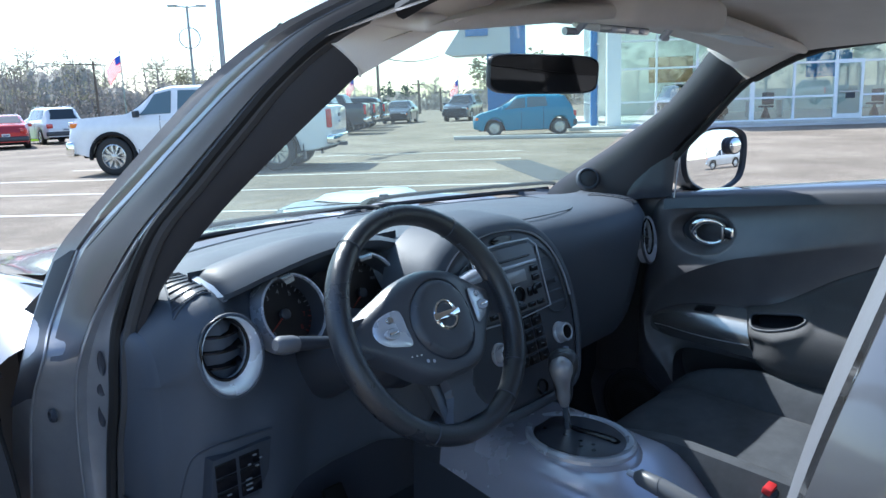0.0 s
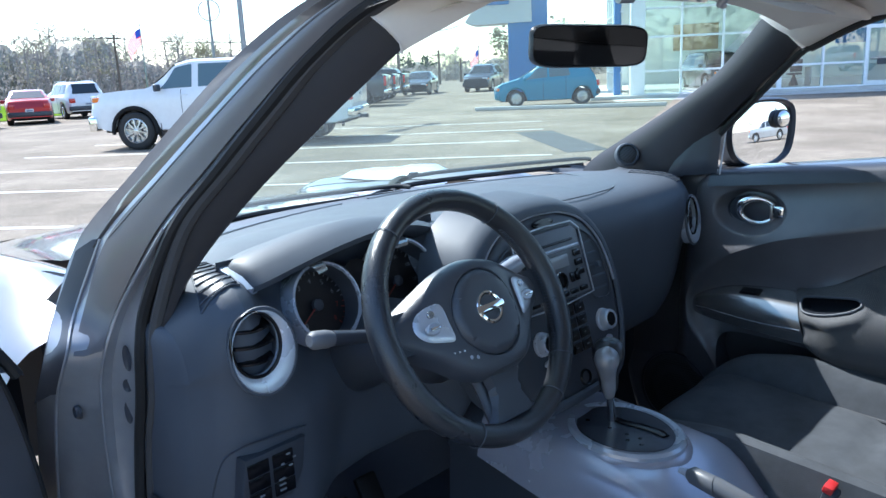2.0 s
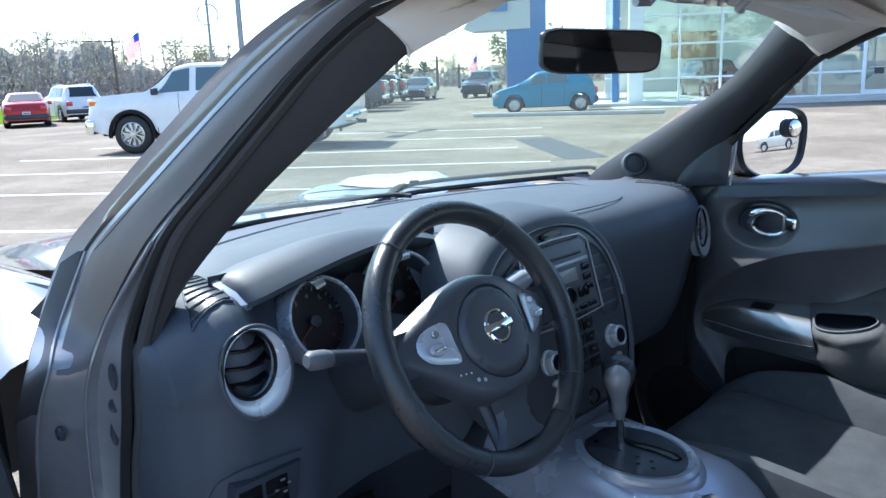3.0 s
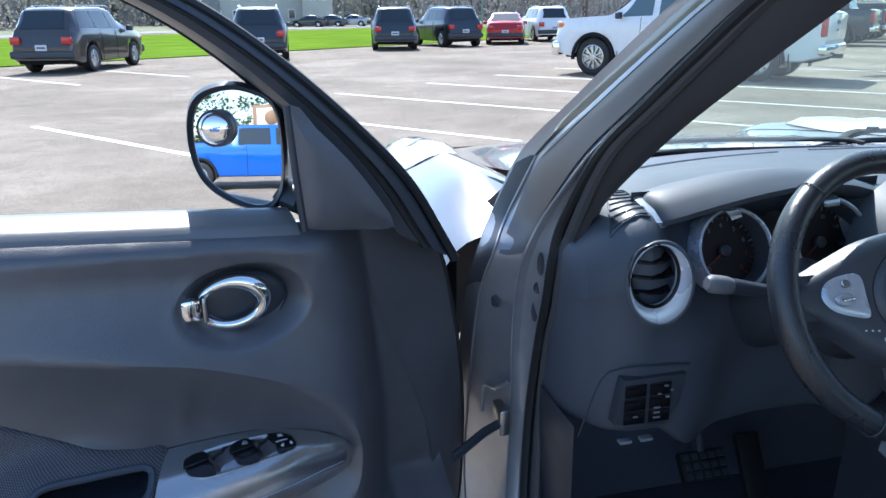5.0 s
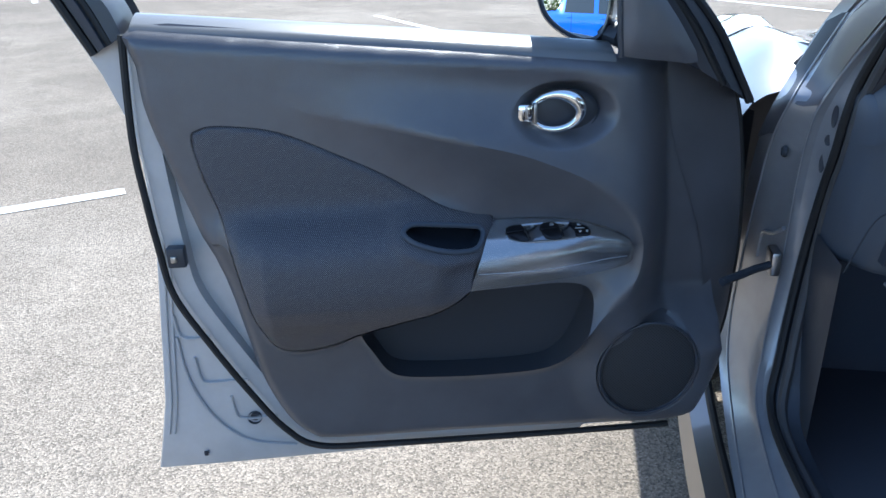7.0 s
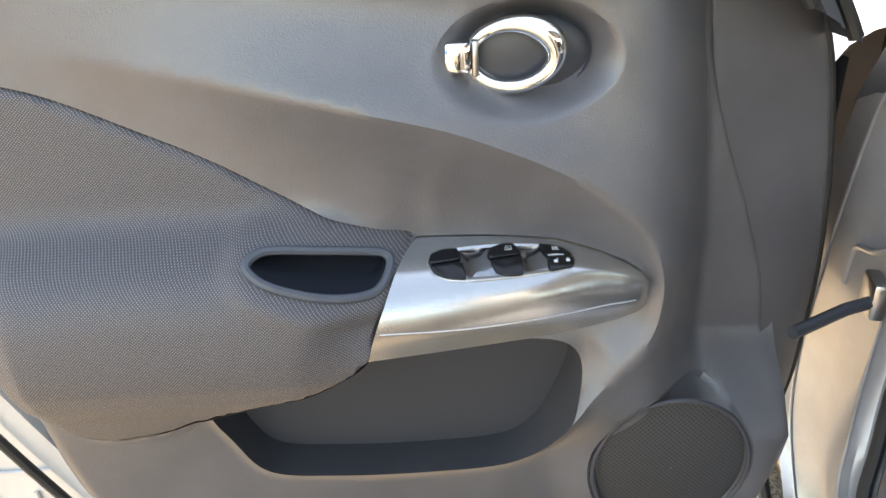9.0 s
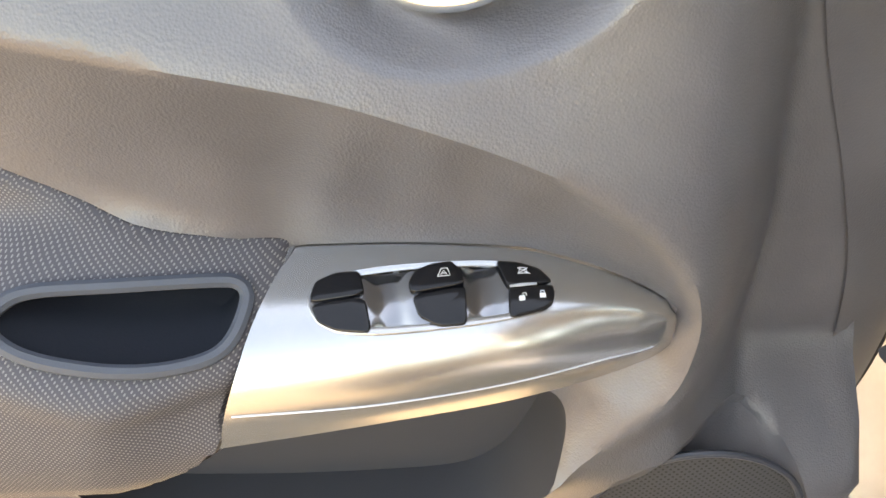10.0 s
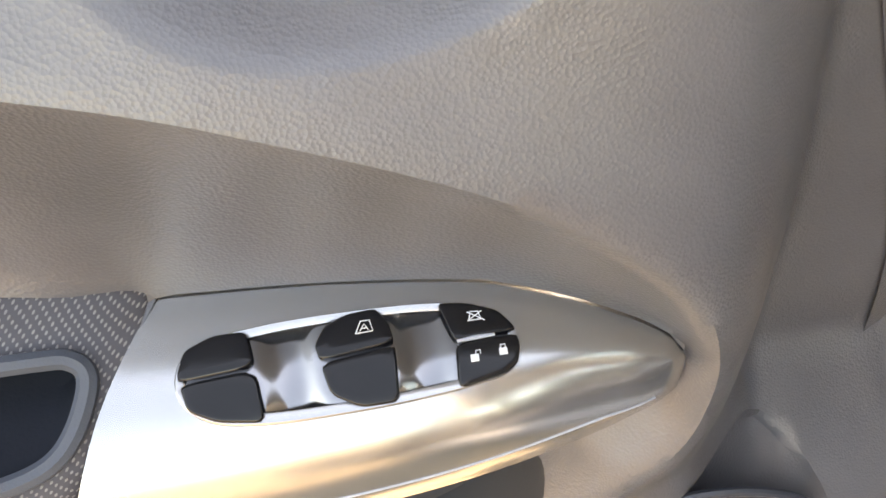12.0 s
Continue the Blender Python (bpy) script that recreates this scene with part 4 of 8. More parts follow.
        h = pd + (h - pd) * ease((-pl - 0.002) / 0.030)
        h -= 0.120 * ease(pl / 0.0015)
    else:
        h -= 0.110 * ease(ins / 0.002)
        h -= 0.050 * ease(inside_distance(bez_out, p) / 0.002)
    return h


def cut_corners(loop, n, k=0.22):
    """The closed loop with its corners cut n times."""
    for _ in range(n):
        out = []
        for i, p in enumerate(loop):
            q = loop[(i + 1) % len(loop)]
            out += [(p[0] * (1 - k) + q[0] * k, p[1] * (1 - k) + q[1] * k), (p[0] * k + q[0] * (1 - k), p[1] * k + q[1] * (1 - k))]
        loop = out
    return loop


# opening of the switch plate on the cap, along its upper edge and back along its lower one
RIM_TOP = [(-0.0870, 0.335), (-0.0860, 0.290), (-0.0825, 0.245), (-0.0704, 0.201), (-0.0445, 0.172), (-0.0187, 0.153), (0.0052, 0.140), (0.0260, 0.137), (0.0450, 0.148), (0.0575, 0.206), (0.0616, 0.283)]
RIM_LOW = [(0.0614, 0.335), (0.0594, 0.392), (0.0525, 0.438), (0.0311, 0.465), (0.0052, 0.480), (-0.0207, 0.486), (-0.0445, 0.490), (-0.0684, 0.478), (-0.0810, 0.434), (-0.0862, 0.375)]


def circle2(c, r, n=36, ry=None):
    return [(c[0] + r * math.cos(2 * math.pi * i / n), c[1] + (ry or r) * math.sin(2 * math.pi * i / n)) for i in range(n)]


def bez_patch(us, q0, q1, lift, thick, n=10, round_=0.35):
    """A keycap or inlay on the armrest cap, between two q curves along u, with its rim turned down."""
    us = list(us)
    rows = []
    for j in range(n + 1):
        f = j / n
        row = []
        for i, u in enumerate(us):
            e = i / (len(us) - 1)
            a, b = q0(e), q1(e)
            edge = min(f, 1 - f, e * 1.6, (1 - e) * 1.6)
            drop = thick * max(0.0, 1 - edge / 0.10) ** 2
            row.append(bez_point(u, a + (b - a) * f, lift - drop))
        rows.append(row)
    return loft(rows)


top_lines = [[(-0.640 + 0.86 * i / 60, 1.199 - 0.0955 * (-0.09 + 0.86 * i / 60) - off) for i in range(61)] for off in (0.003, 0.008, 0.015, 0.024)]


def door_trim(parent, m, driver):
    trim = part("trim_panel", relief(trim_out, trim_height, 0.0075, [insert_out, inset(insert_out, 0.002), pocket_out, inset(pocket_out, 0.003), bez_out, inset(bez_out, 0.002), circle2(SPEAKER, 0.1000, 48, 0.1000 / 0.95), circle2(SPEAKER, 0.0920, 48, 0.0920 / 0.95), cup_ring, circle2((0.015, 1.052), 0.0912, 60, 0.0568), circle2((0.015, 1.052), 0.0815, 56, 0.0507), circle2((0.015, 1.052), 0.0726, 52, 0.0452), circle2((0.015, 1.052), 0.0620, 44, 0.0387)], [swoosh_line, swoosh_in, swoosh_out] + swoosh_deep + top_lines, holes=[insert_out, pocket_out, bez_out]), TRIM, parent, "dark grey moulded vinyl door panel", m=m)
    part("cloth_insert", relief(insert_out, lambda p: trim_height(p, True), 0.0065, [pull_out], holes=[pull_out]), CLOTH if driver else CLOTH_SIDE, parent, "black dotted cloth armrest insert", m=m)
    part("map_pocket", relief(pocket_out, lambda p: np.where(inside_distance(pocket_out, p) < 0.0004, trim_height(p), -0.044), 0.010, [inset(pocket_out, 0.005)]), POCKET_SHADE, parent, "open map pocket, coloured dark for the shade inside", m=m)
    # rim of the pull cup
    pr = np.array(pull_out)
    hh = PULL_PLANE[0] + PULL_PLANE[1] * pr[:, 0] + PULL_PLANE[2] * pr[:, 1] + 0.002
    rim = [Vector((x, -d, z)) for (x, z), d in zip(pull_out, hh)]
    part("pull_cup", tube(rim + rim[:2], 0.0046 if driver else 0.0028, 8), DASH, parent, "dark plastic rim of the pull cup", m=m)
    cen = sum(rim, Vector()) / len(rim)
    inner = [[cen + (p - cen) * f + Vector((0, y, z)) for p in rim] for f, y, z in ((1.03, 0.003, 0.0), (0.97, 0.002, 0.0), (0.94, 0.012, -0.001), (0.90, 0.040, -0.002), (0.5, 0.044, -0.002), (0.01, 0.044, -0.002))]
    part("cup_floor", loft(inner, True), FELT, parent, m=m)
    # silver cap
    def metric(loop):                       # (u, q) loops laid flat, about true to size
        return [(u, 0.12 * q) for u, q in loop]
    def cap_map(data, lift=0.0):
        v, f = data
        return [bez_point(x, min(max(z / 0.12, 0.0), 1.0), lift) for x, _, z in v], f
    rim_loop = cut_corners(RIM_TOP + RIM_LOW, 2)
    edge = [(cap_start(q) + (CAP_TIP - cap_start(q)) * r, q) for q, r in [(0, i / 40) for i in range(40)] + [(j / 14, 1) for j in range(14)] + [(1, 1 - i / 40) for i in range(40)] + [(1 - j / 14, 0) for j in range(14)]]
    holes = [metric(rim_loop)] if driver else []
    body = cap_map(relief(metric(edge), lambda p: np.zeros(len(p)), 0.0038, holes, holes=holes))
    ni = 60
    top_row = [cap_at(cap_start(0) + (CAP_TIP - cap_start(0)) * i / ni, 0) for i in range(ni + 1)]
    low_row = [cap_at(cap_start(1) + (CAP_TIP - cap_start(1)) * i / ni, 1) for i in range(ni + 1)]
    skirt = loft([top_row, [p + Vector((0, 0.035, 0.002)) for p in top_row]])
    foot = loft([low_row, [p + Vector((0, 0.012, -0.002)) for p in low_row], [p + Vector((0, 0.055 if i < ni * 0.7 else 0.025, 0.0)) for i, p in enumerate(low_row)]])
    foot = (foot[0], [tuple(reversed(q)) for q in foot[1]])
    cap = part("armrest_cap", joined([body, skirt, foot]), SILVER, parent, "satin silver armrest cap", m=m)
    part("cap_seam", tube([bez_point(-0.136 + 0.262 * i / 30, 0.82 - 0.05 * (i / 30) ** 2) for i in range(31)], 0.0007, 6), SILVER_DARK, cap, m=m)
    if driver:
        lip_rows = [[bez_point(x, z / 0.12, lift) for x, z in inset(metric(rim_loop), d)] for d, lift in ((-0.0042, -0.0002), (-0.0026, 0.0009), (-0.0010, 0.0014), (0.0003, 0.0010), (0.0009, -0.0010), (0.0010, -0.0060))]
        part("plate_rim", loft(lip_rows, True), SILVER, cap, "raised silver lip round the switches", m=m)
        lo = lambda u: float(np.interp(u, *zip(*RIM_TOP)))
        hi = lambda u: float(np.interp(u, *zip(*reversed(RIM_LOW))))
        def scoop(u, g):
            """The plate dips in two slanting hollows between the keys."""
            deep = 0.0
            for c0, w in ((-0.0385, 0.0105), (0.0195, 0.0110)):
                a = (u - c0 - 0.006 * (g - 0.5)) / w
                deep = max(deep, math.exp(-abs(a) ** 2.6))
            return deep
        floor_rows = [[bez_point(u, lo(u) + (hi(u) - lo(u)) * g, -0.0012 - 0.0062 * scoop(u, g)) for u in np.linspace(-0.0866, 0.0614, 90)] for g in np.linspace(-0.02, 1.02, 25)]
        part("switch_plate", loft(floor_rows), PLATE_SILVER, parent, "silver switch plate with two hollows", m=m)
        def key(name, loop, lift, dish=0.0):
            loop = cut_corners(loop, 2, 0.13)
            cu, cq = (sum(p[k] for p in loop) / len(loop) for k in (0, 1))
            rows_k = []
            for d, h in ((0.0, -0.0050), (0.0, lift - 0.0009), (0.0004, lift - 0.0003), (0.0011, lift)):
                rows_k.append([bez_point(x, z / 0.12, h) for x, z in inset(metric(loop), d)])
            inner_loop = inset(metric(loop), 0.0011)
            for k in (0.66, 0.33, 0.01):
                rows_k.append([bez_point(cu + (x - cu) * k, cq + (z / 0.12 - cq) * k, lift - dish * (1 - k * k)) for x, z in inner_loop])
            part(name, loft(rows_k, True), GLOSS_BLACK, parent, "black rocker key", m=m)
        key("window_switch", [(-0.0852, 0.318), (-0.0826, 0.248), (-0.0704, 0.205), (-0.0560, 0.203), (-0.0524, 0.318), (-0.0843, 0.342)], 0.0030)
        key("window_switch", [(-0.0843, 0.350), (-0.0522, 0.326), (-0.0484, 0.478), (-0.0684, 0.464), (-0.0806, 0.427)], 0.0024, 0.0008)
        key("window_switch", [(-0.0248, 0.320), (-0.0267, 0.275), (-0.0226, 0.214), (-0.0127, 0.172), (-0.0004, 0.156), (0.0053, 0.222), (0.0072, 0.288)], 0.0032)
        key("window_switch", [(-0.0246, 0.328), (0.0073, 0.296), (0.0077, 0.342), (0.0076, 0.468), (-0.0087, 0.468), (-0.0207, 0.420)], 0.0026, 0.0010)
        key("lock_switch", [(0.0266, 0.148), (0.0390, 0.147), (0.0530, 0.180), (0.0590, 0.243), (0.0597, 0.270), (0.0331, 0.302), (0.0309, 0.262)], 0.0022)
        key("lock_switch", [(0.0333, 0.314), (0.0600, 0.281), (0.0609, 0.325), (0.0590, 0.392), (0.0530, 0.427), (0.0329, 0.458), (0.0331, 0.367)], 0.0022)
        part("key_guard", tube([bez_point(u, 0.306 - 0.0011 * (u - 0.034) * 1000, 0.0026) for u in (0.0338, 0.042, 0.050)], [0.0008, 0.0011, 0.0007], 8), SILVER_DARK, parent, m=m)
        def mark(points, lift=0.0036, r=0.0003):
            part("key_symbol", tube([bez_point(u, q, lift) for u, q in points], r, 5), WHITE_PRINT, cap, m=m)
        # window symbol with its letter, crossed window, open and closed padlock
        mark([(-0.0090, 0.252), (-0.0016, 0.247), (-0.0030, 0.207), (-0.0068, 0.209), (-0.0090, 0.252)], 0.0036, 0.00028)
        mark([(-0.0072, 0.245), (-0.0053, 0.220), (-0.0034, 0.243)], 0.0036, 0.00026)
        mark([(-0.0065, 0.236), (-0.0041, 0.235)], 0.0036, 0.00024)
        mark([(0.0398, 0.234), (0.0452, 0.228), (0.0440, 0.194), (0.0408, 0.196), (0.0398, 0.234)], 0.0026, 0.00030)
        mark([(0.0392, 0.198), (0.0466, 0.232)], 0.0026, 0.00028)
        mark([(0.0392, 0.236), (0.0456, 0.192)], 0.0026, 0.00028)
        for u, q, op in ((0.0388, 0.364, 0.0016), (0.0512, 0.349, 0.0)):
            for k in range(4):
                mark([(u, q - 0.007 + 0.006 * k), (u + 0.0034, q - 0.009 + 0.006 * k)], 0.0026, 0.00042)
            mark([(u + 0.0007 + op, q - 0.010), (u + 0.0007 + op, q - 0.022), (u + 0.0027 + op, q - 0.024), (u + 0.0027 + op, q - 0.011)], 0.0026, 0.00026)
    else:
        us = [-0.03 + 0.05 * i / 14 for i in range(15)]
        pt = bez_patch(us, lambda e: 0.16, lambda e: 0.36, 0.004, 0.004, 8)
        part("window_switch", (pt[0], [tuple(reversed(q)) for q in pt[1]]), GLOSS_BLACK, parent, "black rocker key", m=m)
    # inner release: chrome loop lever in its bowl
    c = Vector((0.002, 0.014, 1.053))
    loop_t = [2 * math.pi * (k + 0.5) / 48 + math.pi for k in range(49)]
    lever = part("release_handle", tube([c + Vector((0.040, -0.006, 0.004)) * math.cos(t) + Vector((-0.003, 0, 0.0290)) * math.sin(t) for t in loop_t], [0.0068 + 0.0052 * max(0.0, math.cos(t - 0.55)) ** 2 for t in loop_t], 12), CHROME, parent, "chrome inner release lever", m=m)
    part("lever_hinge", box(0.026, 0.02, 0.030, (-0.0495, 0.010, 1.055), 0.005), CHROME, lever, m=m)
    part("lever_pin", box(0.006, 0.012, 0.034, (-0.0335, 0.006, 1.054), 0.002), STEEL, lever, m=m)
    part("bowl_floor", rings((0.020, 0.0255, 1.052), (0.056, 0, 0), (0, 0, 0.037), [(1.04, 0.004), (1.0, -0.001), (0.93, 0.001), (0.80, 0.004), (0.02, 0.004)], 36), BLACK, lever, m=m)
    # loudspeaker
    grille = [[(SPEAKER[0] + r * math.cos(t), -(0.006 + 0.006 * (1 - (r / 0.09) ** 2)), SPEAKER[1] + r * 1.05 * math.sin(t)) for t in (2 * math.pi * i / 48 for i in range(48))] for r in (0.0895, 0.087, 0.06, 0.03, 0.001)]
    v, f = loft(grille, True)
    spk = part("speaker_grille", (v, f), MESH_GRILLE, parent, "black perforated speaker grille", m=m)
    part("grille_rim", ring((SPEAKER[0], -0.010, SPEAKER[1]), (0.0935, 0, 0), (0, 0, 0.0975), 0.0032, 48, 8), BLACK, spk, m=m)
    return trim


# ---- driver's door, open ----
DOOR = Matrix.Translation((-1.177, 0.782, 0)) @ Matrix.Rotation(radians(14), 4, "Z")
SHELL = [(-0.775, 1.25), (-0.735, 1.17), (-0.716, 1.13), (-0.692, 1.06), (-0.680, 0.99), (-0.679, 0.863), (-0.688, 0.78), (-0.699, 0.683), (-0.708, 0.60), (-0.717, 0.522), (-0.732, 0.45), (-0.751, 0.367), (-0.60, 0.368), (-0.293, 0.376), (0.10, 0.382), (0.24, 0.388), (0.305, 0.402), (0.36, 0.46), (0.392, 0.56), (0.402, 0.75), (0.385, 0.92), (0.366, 1.02), (0.34, 1.085), (0.24, 1.10), (-0.2, 1.13), (-0.62, 1.18)]
# the hinge end of the shell steps back behind the trim
d_shell = slab(SHELL[:14] + [(0.08, 0.384), (0.13, 0.44), (0.15, 0.56), (0.15, 0.92), (0.13, 1.085), (0.10, 1.10)] + SHELL[-2:], 0.050, 0.165, 0.010)
door = part("driver_door", d_shell, DOOR_PAINT_LIT, car, "open driver's door, edge paint lightened for reflected light", m=DOOR)
part("outer_skin", slab([(x * 1.004 - 0.004, z) for x, z in SHELL], 0.168, 0.180), PAINT, door, m=DOOR)
inner_edge = [(-0.66, 1.20), (-0.672, 1.04), (-0.668, 0.93), (-0.662, 0.85), (-0.650, 0.76), (-0.60, 0.655), (-0.545, 0.555), (-0.49, 0.47), (-0.43, 0.425), (-0.30, 0.418), (0.0, 0.416), (0.25, 0.418)]
loop3 = lambda f, y: [(-0.15 + (x + 0.15) * f, y, 0.80 + (z - 0.80) * f) for x, z in inner_edge]
pan = strip(loop3(1.0, 0.056), loop3(0.998, 0.036), loop3(0.992, 0.030), loop3(0.93, 0.030), loop3(0.92, 0.05))
part("inner_pan", pan, DOOR_PAINT_LIT, door, "painted inner door panel, lightened for reflected light", m=DOOR)
seal = curve_pts([(x - 0.004 * (1 if x < 0 else -1), 0.020, z - 0.004) for x, z in inner_edge[:12]], 6)
part("weatherstrip", tube(seal, 0.0062, 8), RUBBER, door, "black rubber weatherstrip round the door", m=DOOR)
for x0, z0, w, hgt in ((-0.665, 0.655, 0.052, 0.050), (-0.640, 0.560, 0.085, 0.055), (-0.585, 0.475, 0.075, 0.052)):
    e = curve_pts([(x0 - 0.006, 0.0475, z0 + hgt), (x0 - 0.002, 0.0475, z0 + 0.012), (x0 + 0.014, 0.0475, z0), (x0 + w, 0.0475, z0 + 0.002)], 5)
    part("emboss", tube(e, 0.0030, 6), DOOR_PAINT_LIT, door, m=DOOR)
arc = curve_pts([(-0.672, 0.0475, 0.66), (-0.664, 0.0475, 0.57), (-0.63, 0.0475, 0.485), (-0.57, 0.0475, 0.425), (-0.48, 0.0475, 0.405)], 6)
part("emboss", tube(arc, 0.0034, 6), DOOR_PAINT_LIT, door, m=DOOR)
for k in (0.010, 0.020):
    part("hem_fold", tube(curve_pts([(x + k + 0.004, 0.0485, z) for x, z in SHELL[4:11]], 5), 0.0022, 6), DOOR_PAINT_LIT, door, m=DOOR)
part("drain_plug", rings((-0.553, 0.046, 0.476), (0.0, 0, 0.013), (0.013, 0, 0), [(1, -0.003), (1, 0.004), (0.7, 0.006), (0.6, 0.002), (0.1, 0.002)], 16), BLACK, door, m=DOOR)
part("latch", box(0.030, 0.02, 0.036, (-0.637, 0.016, 0.832), 0.003), BLACK, door, "black door latch", m=DOOR)
part("latch_jaw", box(0.010, 0.006, 0.012, (-0.640, 0.0045, 0.831), 0.002), STEEL, door, m=DOOR)
part("lower_clip", box(0.008, 0.004, 0.010, (-0.655, 0.048, 0.40), 0.001), BLACK, door, m=DOOR)
# window sill: top of the trim back to the outer skin
SILL = [(-0.652, 1.2085), (-0.25, 1.1745), (0.10, 1.141)]
part("sill_cap", strip(*[[(x, dy, z + dz) for x, z in SILL] for dy, dz in ((0.018, -0.012), (0.025, -0.002), (0.034, 0.0025), (0.050, 0.0085), (0.064, 0.0125), (0.076, 0.0135), (0.092, 0.006), (0.107, -0.055))]), SILL_GLARE, door, "dark vinyl window sill top, coloured paler for sun glare", m=DOOR)
part("glass_run", strip(*[[(x, dy, z + dz) for x, z in SILL] for dy, dz in ((0.107, -0.055), (0.109, -0.040), (0.116, -0.038), (0.122, -0.045))]), RUBBER, door, m=DOOR)
part("belt_moulding", strip(*[[(x - 0.01, dy, z + dz) for x, z in SILL] for dy, dz in ((0.140, -0.052), (0.150, -0.045), (0.172, -0.052), (0.176, -0.08))]), BLACK, door, m=DOOR)
# window frame: front bar, top and rear bar
F_IN = [(0.238, 1.112), (0.224, 1.129), (0.180, 1.195), (0.125, 1.267), (0.034, 1.354), (-0.070, 1.424), (-0.20, 1.475), (-0.40, 1.505), (-0.60, 1.485), (-0.69, 1.44), (-0.715, 1.36), (-0.700, 1.28), (-0.672, 1.235), (-0.66, 1.195)]
F_OUT = [(0.362, 1.04), (0.341, 1.079), (0.283, 1.177), (0.187, 1.277), (0.076, 1.372), (-0.030, 1.440), (-0.19, 1.512), (-0.40, 1.545), (-0.63, 1.525), (-0.745, 1.465), (-0.80, 1.38), (-0.795, 1.30), (-0.768, 1.245), (-0.725, 1.16)]
def fr(f, y):
    return [(a[0] + (b[0] - a[0]) * f, y, a[1] + (b[1] - a[1]) * f) for a, b in zip(F_IN, F_OUT)]
frame_bar = part("window_frame", strip(fr(0, 0.10), fr(0.0, 0.04), fr(0.06, 0.022), fr(0.30, 0.018), fr(0.34, 0.030), fr(0.42, 0.030), fr(0.47, 0.016), fr(0.62, 0.018), fr(0.66, 0.034), fr(0.72, 0.034), fr(0.80, 0.050), fr(1.0, 0.058), fr(1.02, 0.14), fr(0.0, 0.14)), BLACK, door, "black window frame of the door", m=DOOR)
part("frame_seal", tube(curve_pts(fr(0.86, 0.044), 6), 0.008, 8), RUBBER, frame_bar, m=DOOR)
part("frame_seal", tube(curve_pts(fr(0.38, 0.024), 6), 0.006, 8), RUBBER, frame_bar, m=DOOR)
# sail panel and mirror
SAIL = [(0.096, 1.150), (0.100, 1.143), (0.13, 1.137), (0.18, 1.131), (0.226, 1.128), (0.205, 1.170), (0.165, 1.225), (0.125, 1.268), (0.088, 1.302)]
part("sail_panel", relief(outline2(SAIL, 2), lambda p: 0.004 + 0.010 * ease(inside_distance(SAIL, p) / 0.02), 0.012), TRIM, door, "black triangular mirror cover", m=DOOR)
part("sail_strip", tube(curve_pts([(0.100, -0.004, 1.140), (0.094, -0.004, 1.20), (0.088, -0.002, 1.30)], 5), 0.005, 8), BLACK, door, m=DOOR)
door_trim(door, DOOR, True)
T_FRONT = [(0.236, 1.12), (0.250, 1.03), (0.272, 0.945), (0.305, 0.85), (0.330, 0.755), (0.338, 0.66), (0.332, 0.55), (0.310, 0.47), (0.275, 0.437)]
S_FRONT = [(0.345, 1.08), (0.368, 1.01), (0.384, 0.93), (0.395, 0.85), (0.402, 0.75), (0.400, 0.66), (0.392, 0.56), (0.362, 0.46), (0.300, 0.402)]
def cover_line(f, y):
    return [(a[0] + (b[0] - a[0]) * f, y, a[1] + (b[1] - a[1]) * f) for a, b in zip(T_FRONT, S_FRONT)]
part("hinge_side_cover", strip(cover_line(-0.25, 0.086), cover_line(-0.03, 0.091), cover_line(0.08, 0.094), cover_line(0.30, 0.100), cover_line(0.60, 0.110), cover_line(0.92, 0.122), cover_line(1.04, 0.134), cover_line(1.05, 0.16)), TRIM, door, "dark vinyl at the door's hinge edge", m=DOOR)
part("edge_seal", tube(curve_pts(cover_line(1.03, 0.135), 6), 0.006, 8), RUBBER, door, m=DOOR)


def side_mirror(parent, glass, center, normal, up, convex, mats, spot, shift):
    """Mirror head: a rounded shell round the glass, a foot to the door, and a stick-on round spot mirror."""
    nrm, c = Vector(normal).normalized(), Vector(center)
    e1 = Vector(up).cross(nrm).normalized()
    e2 = nrm.cross(e1).normalized()
    head = outline2(glass, 5)
    def at(x, z, d):
        return c + e1 * x + e2 * z + nrm * d
    rows = []
    for f, d in ((0.985, 0.0), (1.06, 0.006), (1.13, -0.006), (1.14, -0.03), (1.02, -0.075), (0.75, -0.11), (0.35, -0.125), (0.02, -0.127)):
        rows.append([at(x * f + shift * (1 - f) * (d < -0.02), z * f, d) for x, z in head])
    ring0 = [at(x * 0.98, z * 0.98, -0.008) for x, z in head]
    v, f = loft([ring0] + rows, True)
    hd = part("mirror_head", (v, [tuple(q) for q in f]), BLACK, parent, "black door mirror shell")
    rows = []
    for k in range(9):
        s = max(0.001, 1 - k / 8)
        rows.append([at(x * s * 0.985, z * s * 0.985, -0.004 + (0.0 if not convex else ((0.075 ** 2) - (x * s) ** 2 - (z * s) ** 2) / (2 * convex))) for x, z in head])
    v, f = loft(rows, True)
    part("mirror_glass", (v, f), MIRROR, hd, "mirror glass")
    sx, sz, sr = spot
    base = at(sx, sz, -0.002)
    part("spot_mirror_rim", rings(base, e1 * sr, e2 * sr, [(1.0, 0), (1.06, 0.008), (1.0, 0.014), (0.9, 0.013)], 28), BLACK, hd)
    part("spot_mirror", rings(base, e1 * sr, e2 * sr, [(0.92, 0.012)] + [(0.92 * math.cos(a), 0.012 + 0.35 * sr * math.sin(a)) for a in np.linspace(0.15, 1.5, 8)], 28), MIRROR, hd, "small round convex spot mirror")
    return hd


